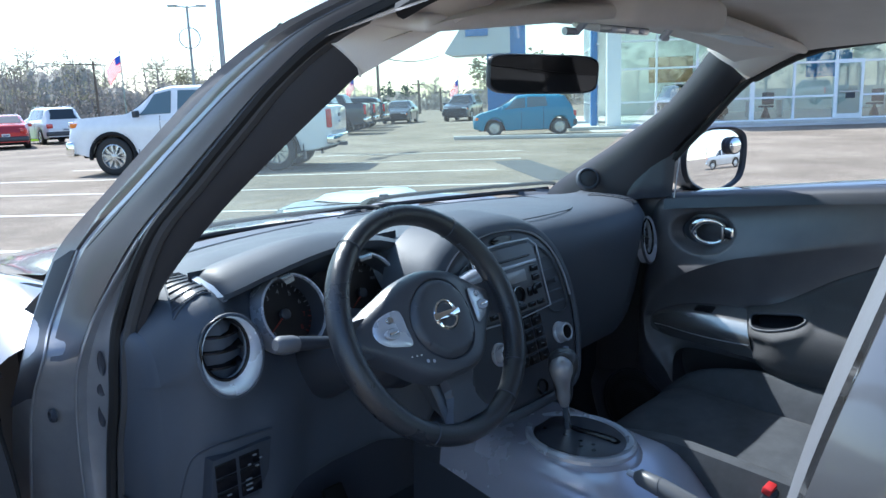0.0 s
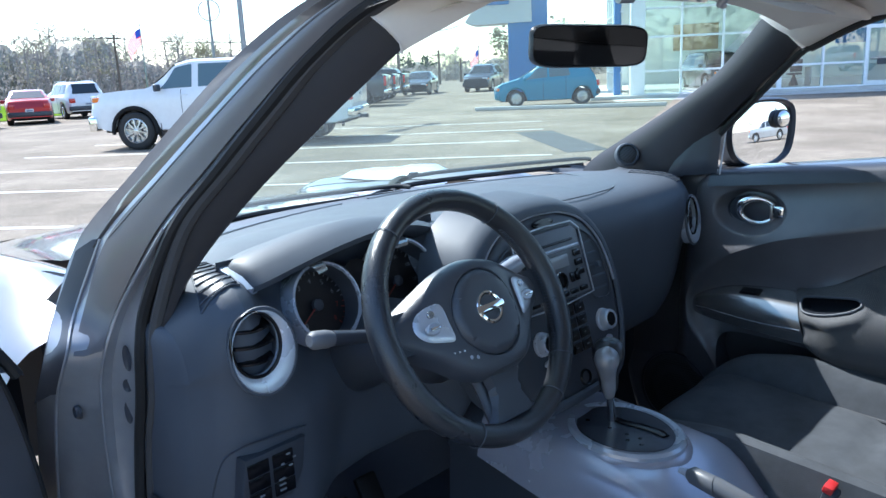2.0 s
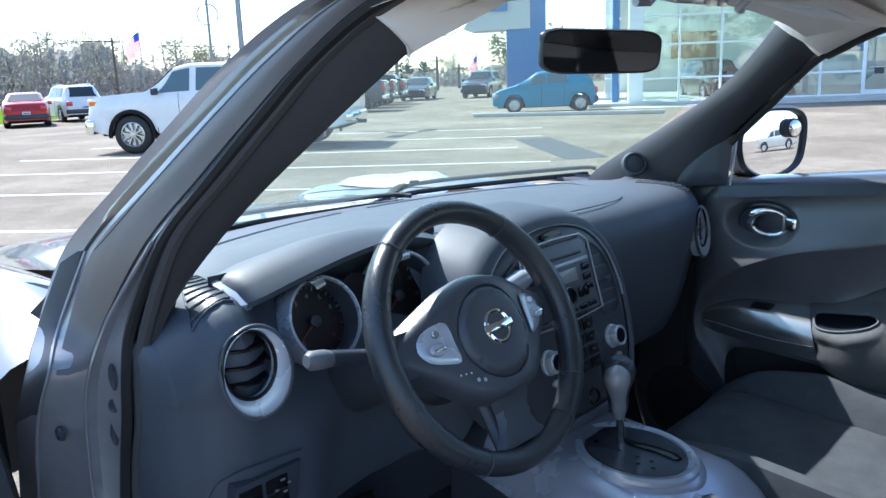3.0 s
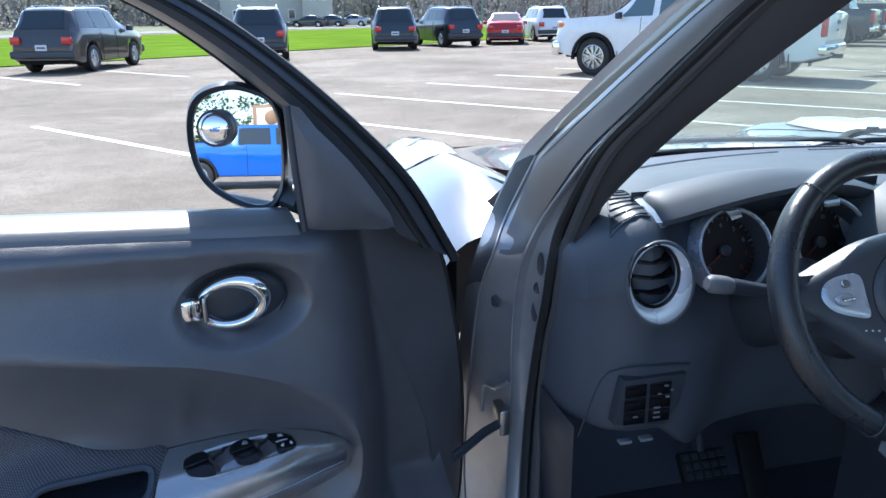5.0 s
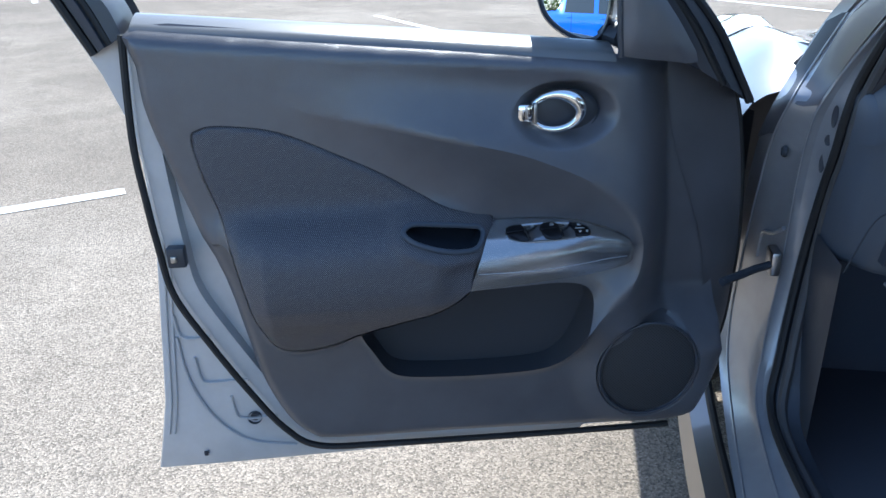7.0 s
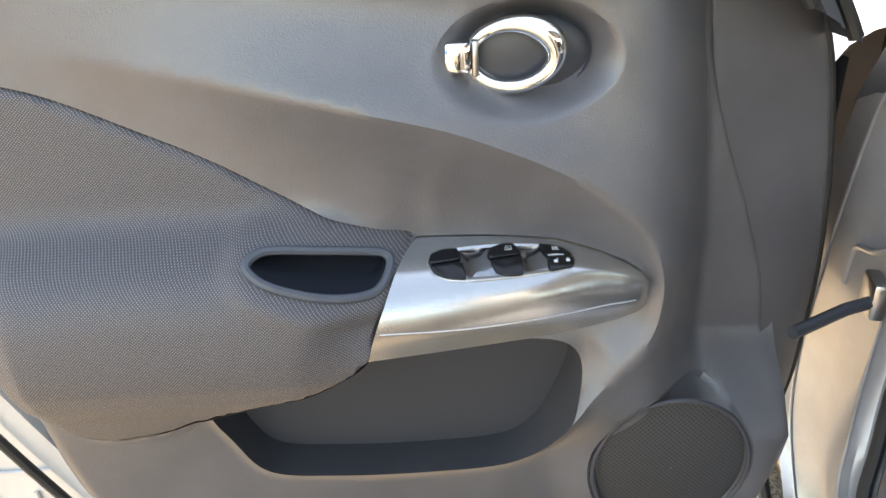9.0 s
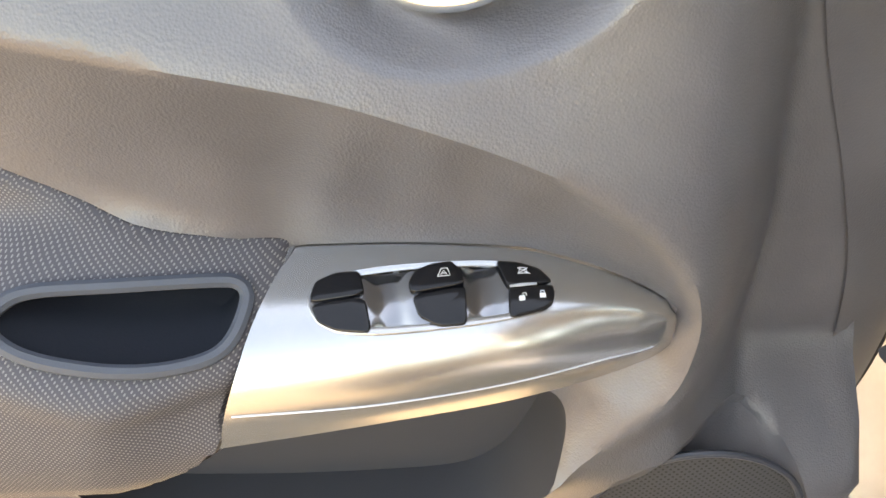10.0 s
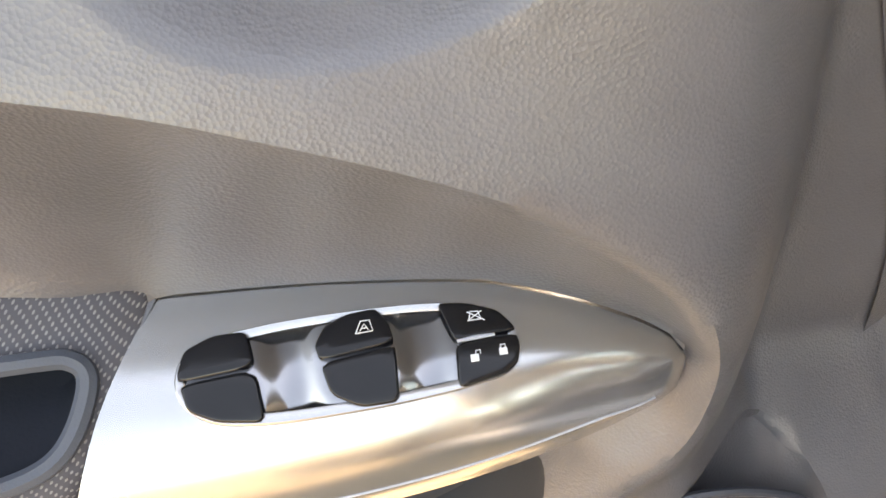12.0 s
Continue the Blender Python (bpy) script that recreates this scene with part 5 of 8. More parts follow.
dm_c = DOOR @ Vector((0.053, 0.110, 1.234))
to_eye = (Vector((-1.15, -0.21, 1.41)) - dm_c).normalized()
LEFT_GLASS = [(-0.064, 0.034), (-0.052, 0.064), (-0.022, 0.078), (0.012, 0.076), (0.046, 0.056), (0.055, 0.0), (0.050, -0.055), (0.028, -0.078), (-0.010, -0.070), (-0.046, -0.045), (-0.062, -0.01)]
side_mirror(door, LEFT_GLASS, dm_c, to_eye + Vector((-0.45, -0.89, 0.0)).normalized(), (0, 0, 1), 2.2, None, (-0.030, 0.028, 0.024), 0.05)
part("mirror_foot", tube([DOOR @ Vector(q) for q in ((0.13, 0.07, 1.160), (0.10, 0.12, 1.170), (0.06, 0.16, 1.19))], [0.03, 0.026, 0.028], 10, 0.7), BLACK, door)

# ---- passenger door, closed ----
PDOOR = Matrix(((0, 1, 0, 0.652), (1, 0, 0, 0.592), (0, 0, 1, -0.010), (0, 0, 0, 1)))
pdoor = part("passenger_door", slab([(x, z) for x, z in TRIM_OUT], 0.03, 0.16, 0.008), PAINT, car, "closed passenger door", m=PDOOR)
door_trim(pdoor, PDOOR, False)
part("sill_cap", strip(*[[(x, dy, z + dz) for x, z in ((-0.68, 1.203), (-0.25, 1.170), (0.11, 1.137))] for dy, dz in ((0.050, -0.012), (0.06, -0.012), (0.085, -0.014), (0.12, -0.018), (0.16, -0.03))]), BLACK, pdoor, m=PDOOR)
part("top_rail", strip(*[[(x, dy, z + dz) for x, z in ((-0.68, 1.206), (-0.25, 1.174), (0.115, 1.140))] for dy, dz in ((-0.012, -0.034), (-0.006, -0.012), (0.006, -0.001), (0.022, 0.003), (0.050, 0.002), (0.060, -0.02))]), BLACK, pdoor, "dark vinyl top of the door panel", m=PDOOR)
part("front_filler", loft([[PDOOR @ Vector((x, 0.05, z)) for z in (0.42, 0.8, 1.12)] for x in (0.20, 0.34, 0.55)]), BLACK, pdoor)
part("rear_filler", loft([[PDOOR @ Vector((x, 0.03, z)) for z in (0.40, 0.8, 1.20)] for x in (-0.50, -0.66, -0.80)]), BLACK, pdoor)
part("sail_panel", relief(outline2([(x, z - 0.003) for x, z in SAIL], 2), lambda p: 0.004 + 0.008 * ease(inside_distance(SAIL, p) / 0.02), 0.012), BLACK, pdoor, m=PDOOR)
part("sail_strip", tube([PDOOR @ Vector(q) for q in ((0.092, 0.0, 1.135), (0.086, 0.003, 1.20), (0.074, 0.006, 1.315))], 0.0022, 8), SILVER_DARK, pdoor)
pm_c = Vector((0.86, 0.665, 1.205))
to_eye = (Vector((-1.12, -0.12, 1.40)) - pm_c).normalized()
RIGHT_GLASS = [(1.22 * x, z) for x, z in [(0.080, 0.050), (0.058, 0.074), (0.02, 0.080), (-0.03, 0.076), (-0.075, 0.045), (-0.088, 0.0), (-0.075, -0.050), (-0.03, -0.078), (0.02, -0.077), (0.062, -0.055), (0.078, -0.01)]]
side_mirror(pdoor, RIGHT_GLASS, pm_c, to_eye + Vector((0.42, -0.90, -0.02)).normalized(), (0, 0, 1), 1.3, None, (0.056, 0.034, 0.023), -0.05)
part("mirror_foot", tube([(0.74, 0.74, 1.115), (0.80, 0.735, 1.115), (0.86, 0.72, 1.13)], [0.03, 0.025, 0.025], 10, 0.6), BLACK, pdoor)

# ---- dashboard ----
def dash_front(x):
    return float(np.interp(x, [-0.705, -0.69, -0.676, -0.66, -0.64, -0.61, -0.565, -0.53, -0.49, -0.28, -0.235, -0.20, -0.10, 0.06, 0.15, 0.34, 0.50, 0.57, 0.615, 0.645],
                           [0.95, 0.865, 0.812, 0.778, 0.757, 0.745, 0.758, 0.795, 0.835, 0.835, 0.80, 0.735, 0.715, 0.712, 0.705, 0.692, 0.698, 0.715, 0.745, 0.785]))


def knee_front(x):
    """Front of the lower dash, which comes forward again under the dials."""
    return float(np.interp(x, [-0.705, -0.676, -0.65, -0.61, -0.53, -0.47, -0.42, -0.34, -0.22, -0.16, 0.15, 0.34, 0.50, 0.60, 0.645],
                           [0.95, 0.815, 0.770, 0.752, 0.755, 0.768, 0.785, 0.80, 0.80, 0.74, 0.712, 0.700, 0.706, 0.738, 0.79]))


def dash_profile(x):
    yb = 1.315 - 0.25 * (abs(x - CX) / 0.70) ** 2.2
    yf = dash_front(x)
    end = max(0.0, (abs(x - CX) - 0.55) / 0.13)
    z0 = 1.137 - 0.012 * end ** 2 - 0.050 * max(0.0, (-0.605 - x) / 0.071) ** 2
    k = float(ease(np.array((x + 0.54) / 0.12)))
    rec = [a * k + b * (1 - k) for a, b in ((0.006, 0.003), (0.016, 0.006), (0.030, 0.010), (0.050, 0.016), (0.085, 0.045), (0.24, 0.20))]
    yk = knee_front(x)
    neck = 0.045 * math.exp(-((x + 0.558) / 0.024) ** 2)
    dz = 0.050 * float(ease(np.array((x + 0.57) / 0.08)) * ease(np.array((-0.12 - x) / 0.06)))
    pts = [(yb + 0.04, 1.104), (yb - 0.02, 1.112), (yb - 0.14, 1.122), (0.5 * (yb + yf) + 0.02, 1.130), (yf + 0.14, z0), (yf + 0.055 + 0.8 * neck, z0 - 0.006), (yf + 0.015 + neck, z0 - 0.030), (yf + 0.3 * neck, z0 - 0.075),
           (0.5 * (yf + yk) + rec[0], 0.995), (yk + rec[1], 0.93), (yk + rec[2], 0.87 - 0.4 * dz), (yk + rec[3], 0.815 - dz), (yk + rec[4], 0.785 - dz), (yk + rec[5], 0.775 - dz)]
    return [Vector((x, y, z)) for y, z in pts]


xs = np.linspace(-0.676, 0.645, 84)
rows = [curve_pts(dash_profile(float(x)), 4) for x in xs]
v, f = loft(rows)
dash = part("dashboard", (v, [tuple(reversed(q)) for q in f]), DASH, car, "dark slate vinyl dashboard")
e0 = rows[0]
v, f = loft([[p for p in e0], [p + Vector((-0.008, 0.012, -0.001)) for p in e0], [p + Vector((-0.014, 0.045, -0.006)) for p in e0], [p + Vector((-0.015, 0.14, -0.010)) for p in e0]])
part("dash_end", (v, f), DASH, dash)
e1_ = rows[-1]
v, f = loft([[p for p in e1_], [p + Vector((0.012, 0.008, -0.001)) for p in e1_], [p + Vector((0.030, 0.024, -0.004)) for p in e1_], [p + Vector((0.050, 0.060, -0.008)) for p in e1_], [p + Vector((0.055, 0.20, -0.010)) for p in e1_]])
part("dash_end", (v, [tuple(reversed(q)) for q in f]), DASH, dash)
# thin seam of the airbag lid, demister slot
lid = curve_pts([(0.10, 0.765, 1.136), (0.22, 0.758, 1.136), (0.315, 0.770, 1.1355), (0.37, 0.82, 1.1345), (0.43, 0.91, 1.1325), (0.49, 1.02, 1.128), (0.46, 1.06, 1.127)], 8)
part("airbag_seam", tube(lid, 0.0012, 6), BLACK, dash)
for s in (-1, 1):
    e = [(CX + x, 1.235 - 0.25 * (abs(x) / 0.70) ** 2.2, 1.1185) for x in np.linspace(s * 0.04, s * 0.55, 12)]
    part("demister_slot", tube(e, 0.006, 6, 0.25), BLACK, dash)
    # small side window vent, lying in the dash top
    def vent_at(a_, b_, up):
        x = (-0.652 + 0.054 * a_) * (1 - b_) + (-0.606 + 0.026 * a_) * b_
        y = (0.802 - 0.012 * a_) * (1 - b_) + (0.915 - 0.008 * a_) * b_
        if s > 0:
            x, y = 2 * CX - x - 0.014, y - 0.055
        prof = [p for p in curve_pts(dash_profile(x), 6) if p.z > 1.05]
        return Vector((x, y, float(np.interp(y, [p.y for p in reversed(prof)], [p.z for p in reversed(prof)])) + up))
    gr = part("window_vent", loft([[vent_at(i / 5, j / 8, 0.0012) for i in range(6)] for j in range(9)]), BLACK, dash, "small slatted side window vent")
    for k in range(7):
        b_ = (k + 0.5) / 7
        part("slat", tube([vent_at(i / 6, b_ - 0.05 * math.sin(math.pi * i / 6), 0.0022) for i in range(7)], 0.0013, 6, 0.8), DASH, gr)
    loop = [vent_at(i / 5, 0, 0.0016) for i in range(6)] + [vent_at(1, j / 8, 0.0016) for j in range(1, 9)] + [vent_at(i / 5, 1, 0.0016) for i in range(4, -1, -1)] + [vent_at(0, j / 8, 0.0016) for j in range(7, -1, -1)]
    part("vent_rim", tube(loop, 0.0016, 6), DASH, gr)


def side_vent(center, rx, rz, off, s):
    """Round end vent: silver bezel, dark barrel and three curved blades."""
    c = Vector(center)
    nrm = Vector((0.16 * s, -1, 0.12)).normalized()
    a = Vector((1, 0.16 * s, 0)).normalized()
    b = nrm.cross(a) * -1
    if b.z < 0:
        b = -b
    outer = [c + a * rx * math.cos(t) + b * rz * math.sin(t) for t in (2 * math.pi * i / 48 for i in range(48))]
    ci = c + a * off[0] + b * off[1]
    def ell(k, d, cc=ci):
        return [cc + a * rx * k * math.cos(t) + b * rz * k * math.sin(t) + nrm * d for t in (2 * math.pi * i / 48 for i in range(48))]
    rowsv = [[p - nrm * 0.02 for p in outer], [p + nrm * 0.001 for p in outer], [p.lerp(q, 0.10) + nrm * 0.004 for p, q in zip(outer, ell(0.765, 0))], [p.lerp(q, 0.55) + nrm * 0.004 for p, q in zip(outer, ell(0.765, 0))], ell(0.765, 0.000), ell(0.75, -0.010)]
    v, f = loft(rowsv, True)
    vent = part("side_vent", (v, f), SATIN, dash, "round air vent with silver bezel")
    v, f = loft([ell(0.765, -0.004), ell(0.75, -0.03), ell(0.5, -0.05), ell(0.02, -0.052)], True)
    part("vent_barrel", (v, f), BLACK, vent)
    part("vent_rim", tube(ell(0.765, 0.001) + ell(0.765, 0.001)[:1], 0.0026, 8), GLOSS_BLACK, vent)
    for k in (-0.55, 0.0, 0.52):
        w = 0.72 * math.sqrt(1 - (k * 0.95) ** 2)
        r1 = [ci + a * rx * w * t + b * rz * (k * 0.72 - 0.05 * (1 - t * t)) + nrm * (-0.002 - 0.010 * t * t) for t in np.linspace(-1, 1, 11)]
        part("vent_blade", loft([r1, [p - nrm * 0.016 + b * 0.009 for p in r1], [p - nrm * 0.017 + b * 0.006 for p in r1], [p - b * 0.003 for p in r1], r1]), GLOSS_BLACK, vent)
    lip_ = [c + (p - c) * 1.03 - nrm * 0.002 for p in outer]
    part("vent_surround", tube(lip_ + lip_[:1], 0.0034, 8), DASH, vent)
    return vent


side_vent((-0.602, 0.738, 1.043), 0.045, 0.057, (-0.0100, 0.0125), -1)
side_vent((0.563, 0.704, 1.028), 0.046, 0.056, (-0.0100, 0.0115), 1)

# centre speaker on the dash top
sp = Vector((0.0, 0.80, 1.140))
tilt = Vector((0, -0.45, 0.9)).normalized()
e1, e2 = Vector((1, 0, 0)), tilt.cross(Vector((1, 0, 0))).normalized()
spk = part("dash_speaker", rings(sp, e1 * 0.034, e2 * 0.034, [(1.35, -0.006), (1.1, 0.006), (0.95, 0.010), (0.85, 0.010), (0.82, 0.006)], 32), DASH, dash, "small round speaker on the dash top")
part("speaker_grille", rings(sp + tilt * 0.008, e1 * 0.027, e2 * 0.027, [(1, 0), (0.9, 0.003), (0.4, 0.004), (0.02, 0.004)], 28), MESH_GRILLE, spk)

# instrument hood, binnacle and dials
H_FRONT = [(-0.580, 0.792, 1.118), (-0.562, 0.775, 1.126), (-0.50, 0.770, 1.141), (-0.42, 0.772, 1.154), (-0.34, 0.780, 1.159), (-0.27, 0.79, 1.152), (-0.225, 0.80, 1.141), (-0.195, 0.815, 1.132)]
H_CROWN = [(-0.588, 0.835, 1.140), (-0.567, 0.818, 1.152), (-0.50, 0.815, 1.165), (-0.42, 0.822, 1.175), (-0.34, 0.832, 1.174), (-0.27, 0.838, 1.163), (-0.225, 0.840, 1.150), (-0.19, 0.838, 1.137)]
H_BACK = [(-0.575, 0.885, 1.132), (-0.555, 0.90, 1.136), (-0.49, 0.935, 1.138), (-0.42, 0.95, 1.138), (-0.34, 0.95, 1.137), (-0.27, 0.93, 1.136), (-0.22, 0.89, 1.134), (-0.18, 0.86, 1.131)]
lip = between(H_FRONT, H_FRONT, 0, dy=0.006, dz=-0.010)
under = between(H_FRONT, H_CROWN, 0.6, dz=-0.028)
hood_ob = part("instrument_hood", strip(between(H_BACK, H_BACK, 0, dz=-0.02), H_BACK, between(H_CROWN, H_BACK, 0.4, dz=0.006), H_CROWN, between(H_FRONT, H_CROWN, 0.4, dz=0.004), H_FRONT, lip, under, between(under, under, 0, dy=0.03), n=6), DASH, car, "slate vinyl hood over the instruments")
end_ring = [Vector(c[0]) for c in (between(H_BACK, H_BACK, 0, dz=-0.02), H_BACK, between(H_CROWN, H_BACK, 0.4, dz=0.006), H_CROWN, between(H_FRONT, H_CROWN, 0.4, dz=0.004), H_FRONT, lip, under)]
mid = sum(end_ring, Vector()) / len(end_ring)
part("hood_trim", loft([[mid + (p - mid) * f + Vector((dx, 0, 0)) for p in end_ring] for f, dx in ((1.05, 0.012), (1.12, -0.002), (1.02, -0.010), (0.6, -0.013), (0.05, -0.014))], True), SATIN, hood_ob, "pale silver end of the instrument hood")
part("binnacle", loft([[(x, 0.845, z) for x in np.linspace(-0.60, -0.17, 8)] for z in (0.96, 1.06, 1.15)]), BLACK, car, "black instrument binnacle")
binn = bpy.data.objects["binnacle"]
GN = Vector((0.0, -0.93, 0.36)).normalized()
GA, GB = Vector((1, 0, 0)), Vector((0, 0.36, 0.93)).normalized()
for gx, gr, sweep in ((-0.462, 0.0575, 5), (-0.297, 0.0625, 8)):
    c = Vector((gx, 0.775, 1.072))
    gauge = part("gauge", rings(c, GA * gr, -GB * gr, [(1.10, 0.045), (1.095, 0.010), (1.06, 0.0), (1.0, -0.001), (0.975, 0.004)], 44, cap=False), SATIN, car, "round dial with a silver ring")
    part("dial_well", rings(c, GA * gr, -GB * gr, [(0.978, 0.003), (0.955, 0.014), (0.93, 0.038)], 44, cap=False), BLACK, gauge)
    part("dial", rings(c - GN * 0.036, GA * gr * 0.93, -GB * gr * 0.93, [(1, 0), (0.02, 0.0)], 40), DIAL, gauge)
    for k in range(28):
        ang = radians(225 - 270 * k / 27)
        d = GA * math.cos(ang) + GB * math.sin(ang)
        r0 = 0.80 if k % 3 == 0 else 0.85
        mat_k = DIM_RED if (gx < -0.4 and k > 22) else GREY_PRINT
        part("tick", tube([c - GN * 0.0345 + d * gr * r0, c - GN * 0.0345 + d * gr * 0.90], 0.0006 if k % 3 else 0.0010, 5), mat_k, gauge)
    ang = radians(215)
    d = GA * math.cos(ang) + GB * math.sin(ang)
    part("needle", tube([c - GN * 0.030 - d * 0.008, c - GN * 0.030 + d * gr * 0.78], [0.0018, 0.0006], 6), DIM_RED, gauge)
    part("needle_cap", rings(c - GN * 0.034, GA * 0.009, -GB * 0.009, [(1, 0), (1, -0.007), (0.7, -0.009), (0.05, -0.009)], 16), BLACK, gauge)
    digits = [str(i) for i in range(0, 9)] if gx < -0.4 else ["0", "20", "40", "60", "80", "100", "120", "140"]
    for k, txt in enumerate(digits):
        ang = radians(225 - 270 * k / (len(digits) - 1))
        d = GA * math.cos(ang) + GB * math.sin(ang)
        cu = bpy.data.curves.new("digit", "FONT")
        cu.body, cu.size, cu.align_x, cu.align_y = txt, 0.011 if gx < -0.4 else 0.008, "CENTER", "CENTER"
        tmp = bpy.data.objects.new("digit", cu)
        me = bpy.data.meshes.new_from_object(tmp)
        bpy.data.objects.remove(tmp)
        p = c - GN * 0.0340 + d * gr * 0.66
        mm = Matrix((( GA.x, GB.x, GN.x, p.x), (GA.y, GB.y, GN.y, p.y), (GA.z, GB.z, GN.z, p.z), (0, 0, 0, 1)))
        me.transform(mm)
        me.materials.append(DIM_RED if (gx < -0.4 and k >= 7) else GREY_PRINT)
        o = new("numeral", me)
        o.parent = gauge
part("gauge_bridge", strip([(-0.498, 0.785, 1.135), (-0.486, 0.772, 1.128), (-0.48, 0.768, 1.118)], [(-0.470, 0.785, 1.138), (-0.466, 0.772, 1.131), (-0.464, 0.768, 1.122)]), SILVER, binn)
part("gauge_bridge", strip([(-0.320, 0.80, 1.140), (-0.325, 0.775, 1.134), (-0.328, 0.768, 1.127)], [(-0.290, 0.80, 1.140), (-0.297, 0.775, 1.135), (-0.302, 0.768, 1.128)]), SILVER, binn)
part("trip_display", rings((-0.38, 0.80, 1.085), (0.03, 0, 0), (0, 0.012, 0.03), [(1, 0), (0.02, 0)], 24), GLOSS_BLACK, binn)

# ---- steering wheel ----
WC = Vector((-0.366, 0.568, 1.068))
TILT = 0.47
WN = Vector((0, -math.cos(TILT), math.sin(TILT)))
WA, WB = Vector((1, 0, 0)), Vector((0, math.sin(TILT), math.cos(TILT)))


def wp(a, b, h=0.0):
    return WC + WA * a + WB * b + WN * h


rows = []
RIM = 0.1690
for i in range(73):
    t = 2 * math.pi * i / 72
    thick = 0.0158 + 0.0018 * max(0, math.cos(2 * (t - 0.35))) ** 2 + 0.0012 * max(0, math.cos(2 * (t + 0.35))) ** 2
    p = wp(RIM * math.cos(t), RIM * math.sin(t))
    out = WA * math.cos(t) + WB * math.sin(t)
    rows.append([p + out * thick * math.cos(s) + WN * thick * 1.12 * math.sin(s) for s in (2 * math.pi * k / 14 for k in range(14))])
wheel = part("steering_wheel", loft(rows, True), LEATHER, car, "black leather-wrapped steering wheel with silver button pads")
for ang in (128, 52, 241, 299, 322):
    t = radians(ang)
    out = WA * math.cos(t) + WB * math.sin(t)
    cpt = wp(RIM * math.cos(t), RIM * math.sin(t))
    part("rim_seam", ring(cpt, out * 0.0172, WN * 0.0190, 0.0008, 28, 5), DASH, wheel)
for k in range(46):
    t = radians(-42 + 84 * k / 45)
    r0 = RIM - 0.0168
    q = wp(r0 * math.cos(t), r0 * math.sin(t), 0.004)
    q2 = wp(r0 * math.cos(t + 0.012), r0 * math.sin(t + 0.012), -0.003)
    part("stitch", tube([q, q2], 0.0009, 5), DASH, wheel)
HUB = [(-0.150, 0.026), (-0.120, 0.040), (-0.085, 0.056), (-0.050, 0.070), (0.0, 0.077), (0.050, 0.070), (0.085, 0.056), (0.120, 0.040), (0.150, 0.026), (0.152, -0.010), (0.125, -0.030), (0.098, -0.050), (0.075, -0.072), (0.045, -0.088), (0.0, -0.092), (-0.045, -0.088), (-0.075, -0.072), (-0.098, -0.050), (-0.125, -0.030), (-0.152, -0.010)]
hub_out = outline2(HUB, 4)
W_FRAME = Matrix((( WA.x, -WN.x, WB.x, WC.x), (WA.y, -WN.y, WB.y, WC.y), (WA.z, -WN.z, WB.z, WC.z), (0, 0, 0, 1)))


def hub_height(p):
    r = np.hypot(p[:, 0], p[:, 1] + 0.004)
    e = inside_distance(hub_out, p)
    dome = 0.034 * np.exp(-(np.abs(p[:, 0]) / 0.105) ** 2.6)
    h = -0.012 + dome + 0.004 * ease(e / 0.02) - 0.022 * np.clip(1 - e / 0.012, 0, 1) ** 2
    h += 0.005 * ease((0.0585 - r) / 0.004) - 0.0035 * np.exp(-((r - 0.0600) / 0.0016) ** 2) - 0.003 * ease((0.052 - r) / 0.045)
    return h


part("hub", relief(hub_out, hub_height, 0.0055, [circle2((0, -0.004), 0.0600, 44), circle2((0, -0.004), 0.0575, 44), circle2((0, -0.004), 0.0625, 44)]), HUB_VINYL, wheel, "dark vinyl airbag pad", m=W_FRAME)
part("hub_back", tube([wp(0, -0.01, -0.012), wp(0, -0.01, -0.05), wp(0, -0.012, -0.10)], [0.10, 0.07, 0.06], 28, 0.85), BLACK, wheel)
# plain round badge with a bar across, in chrome
ec = wp(0.0, 0.0, 0.0285)
badge = part("badge", ring(ec, WA * 0.0205, WB * 0.0205, 0.0034, 36, 8), CHROME, wheel, "plain round chrome badge with a bar across")
part("badge_bar", box(0.054, 0.004, 0.0115, (0, -0.0305, 0.0), 0.0016, m=W_FRAME), CHROME, badge)
for s in (-1, 1):
    pad = outline2([(s * 0.074, 0.026), (s * 0.092, 0.029), (s * 0.112, 0.022), (s * 0.120, 0.006), (s * 0.110, -0.012), (s * 0.088, -0.022), (s * 0.071, -0.024), (s * 0.071, 0.0)], 4)
    if s < 0:
        pad = list(reversed(pad))
    part("button_pad", relief(pad, lambda p: hub_height(p) + 0.0025 + 0.0022 * ease(inside_distance(pad, p) / 0.004), 0.005), SATIN, wheel, "silver button pad", m=W_FRAME)
    hh = float(hub_height(np.array([[s * 0.097, -0.001]]))[0])
    part("rocker", rings(wp(s * 0.097, -0.001, hh + 0.005), WA * 0.013, WB * 0.008, [(1, 0), (1, 0.003), (0.85, 0.005), (0.05, 0.0055)], 22), SILVER_DARK, wheel)
    part("rocker_bar", box(0.017, 0.003, 0.004, (s * 0.097, -(hh + 0.012), -0.001), 0.001, m=W_FRAME), CHROME, wheel)
    part("round_key", rings(wp(s * 0.093, 0.018, float(hub_height(np.array([[s * 0.093, 0.018]]))[0]) + 0.0045), WA * 0.0062, WB * 0.0052, [(1, 0), (1, 0.002), (0.8, 0.0035), (0.05, 0.0035)], 18), SILVER, wheel)
    # spokes run from the hub into the rim
    part("spoke", loft([[wp(s * x, z + dz, h) for x, h in ((0.115, -0.006), (0.135, -0.006), (0.160, -0.004))] for z, dz, h0 in ((0.034, 0, 0), (0.010, 0, 0), (-0.022, 0, 0))]), BLACK, wheel)
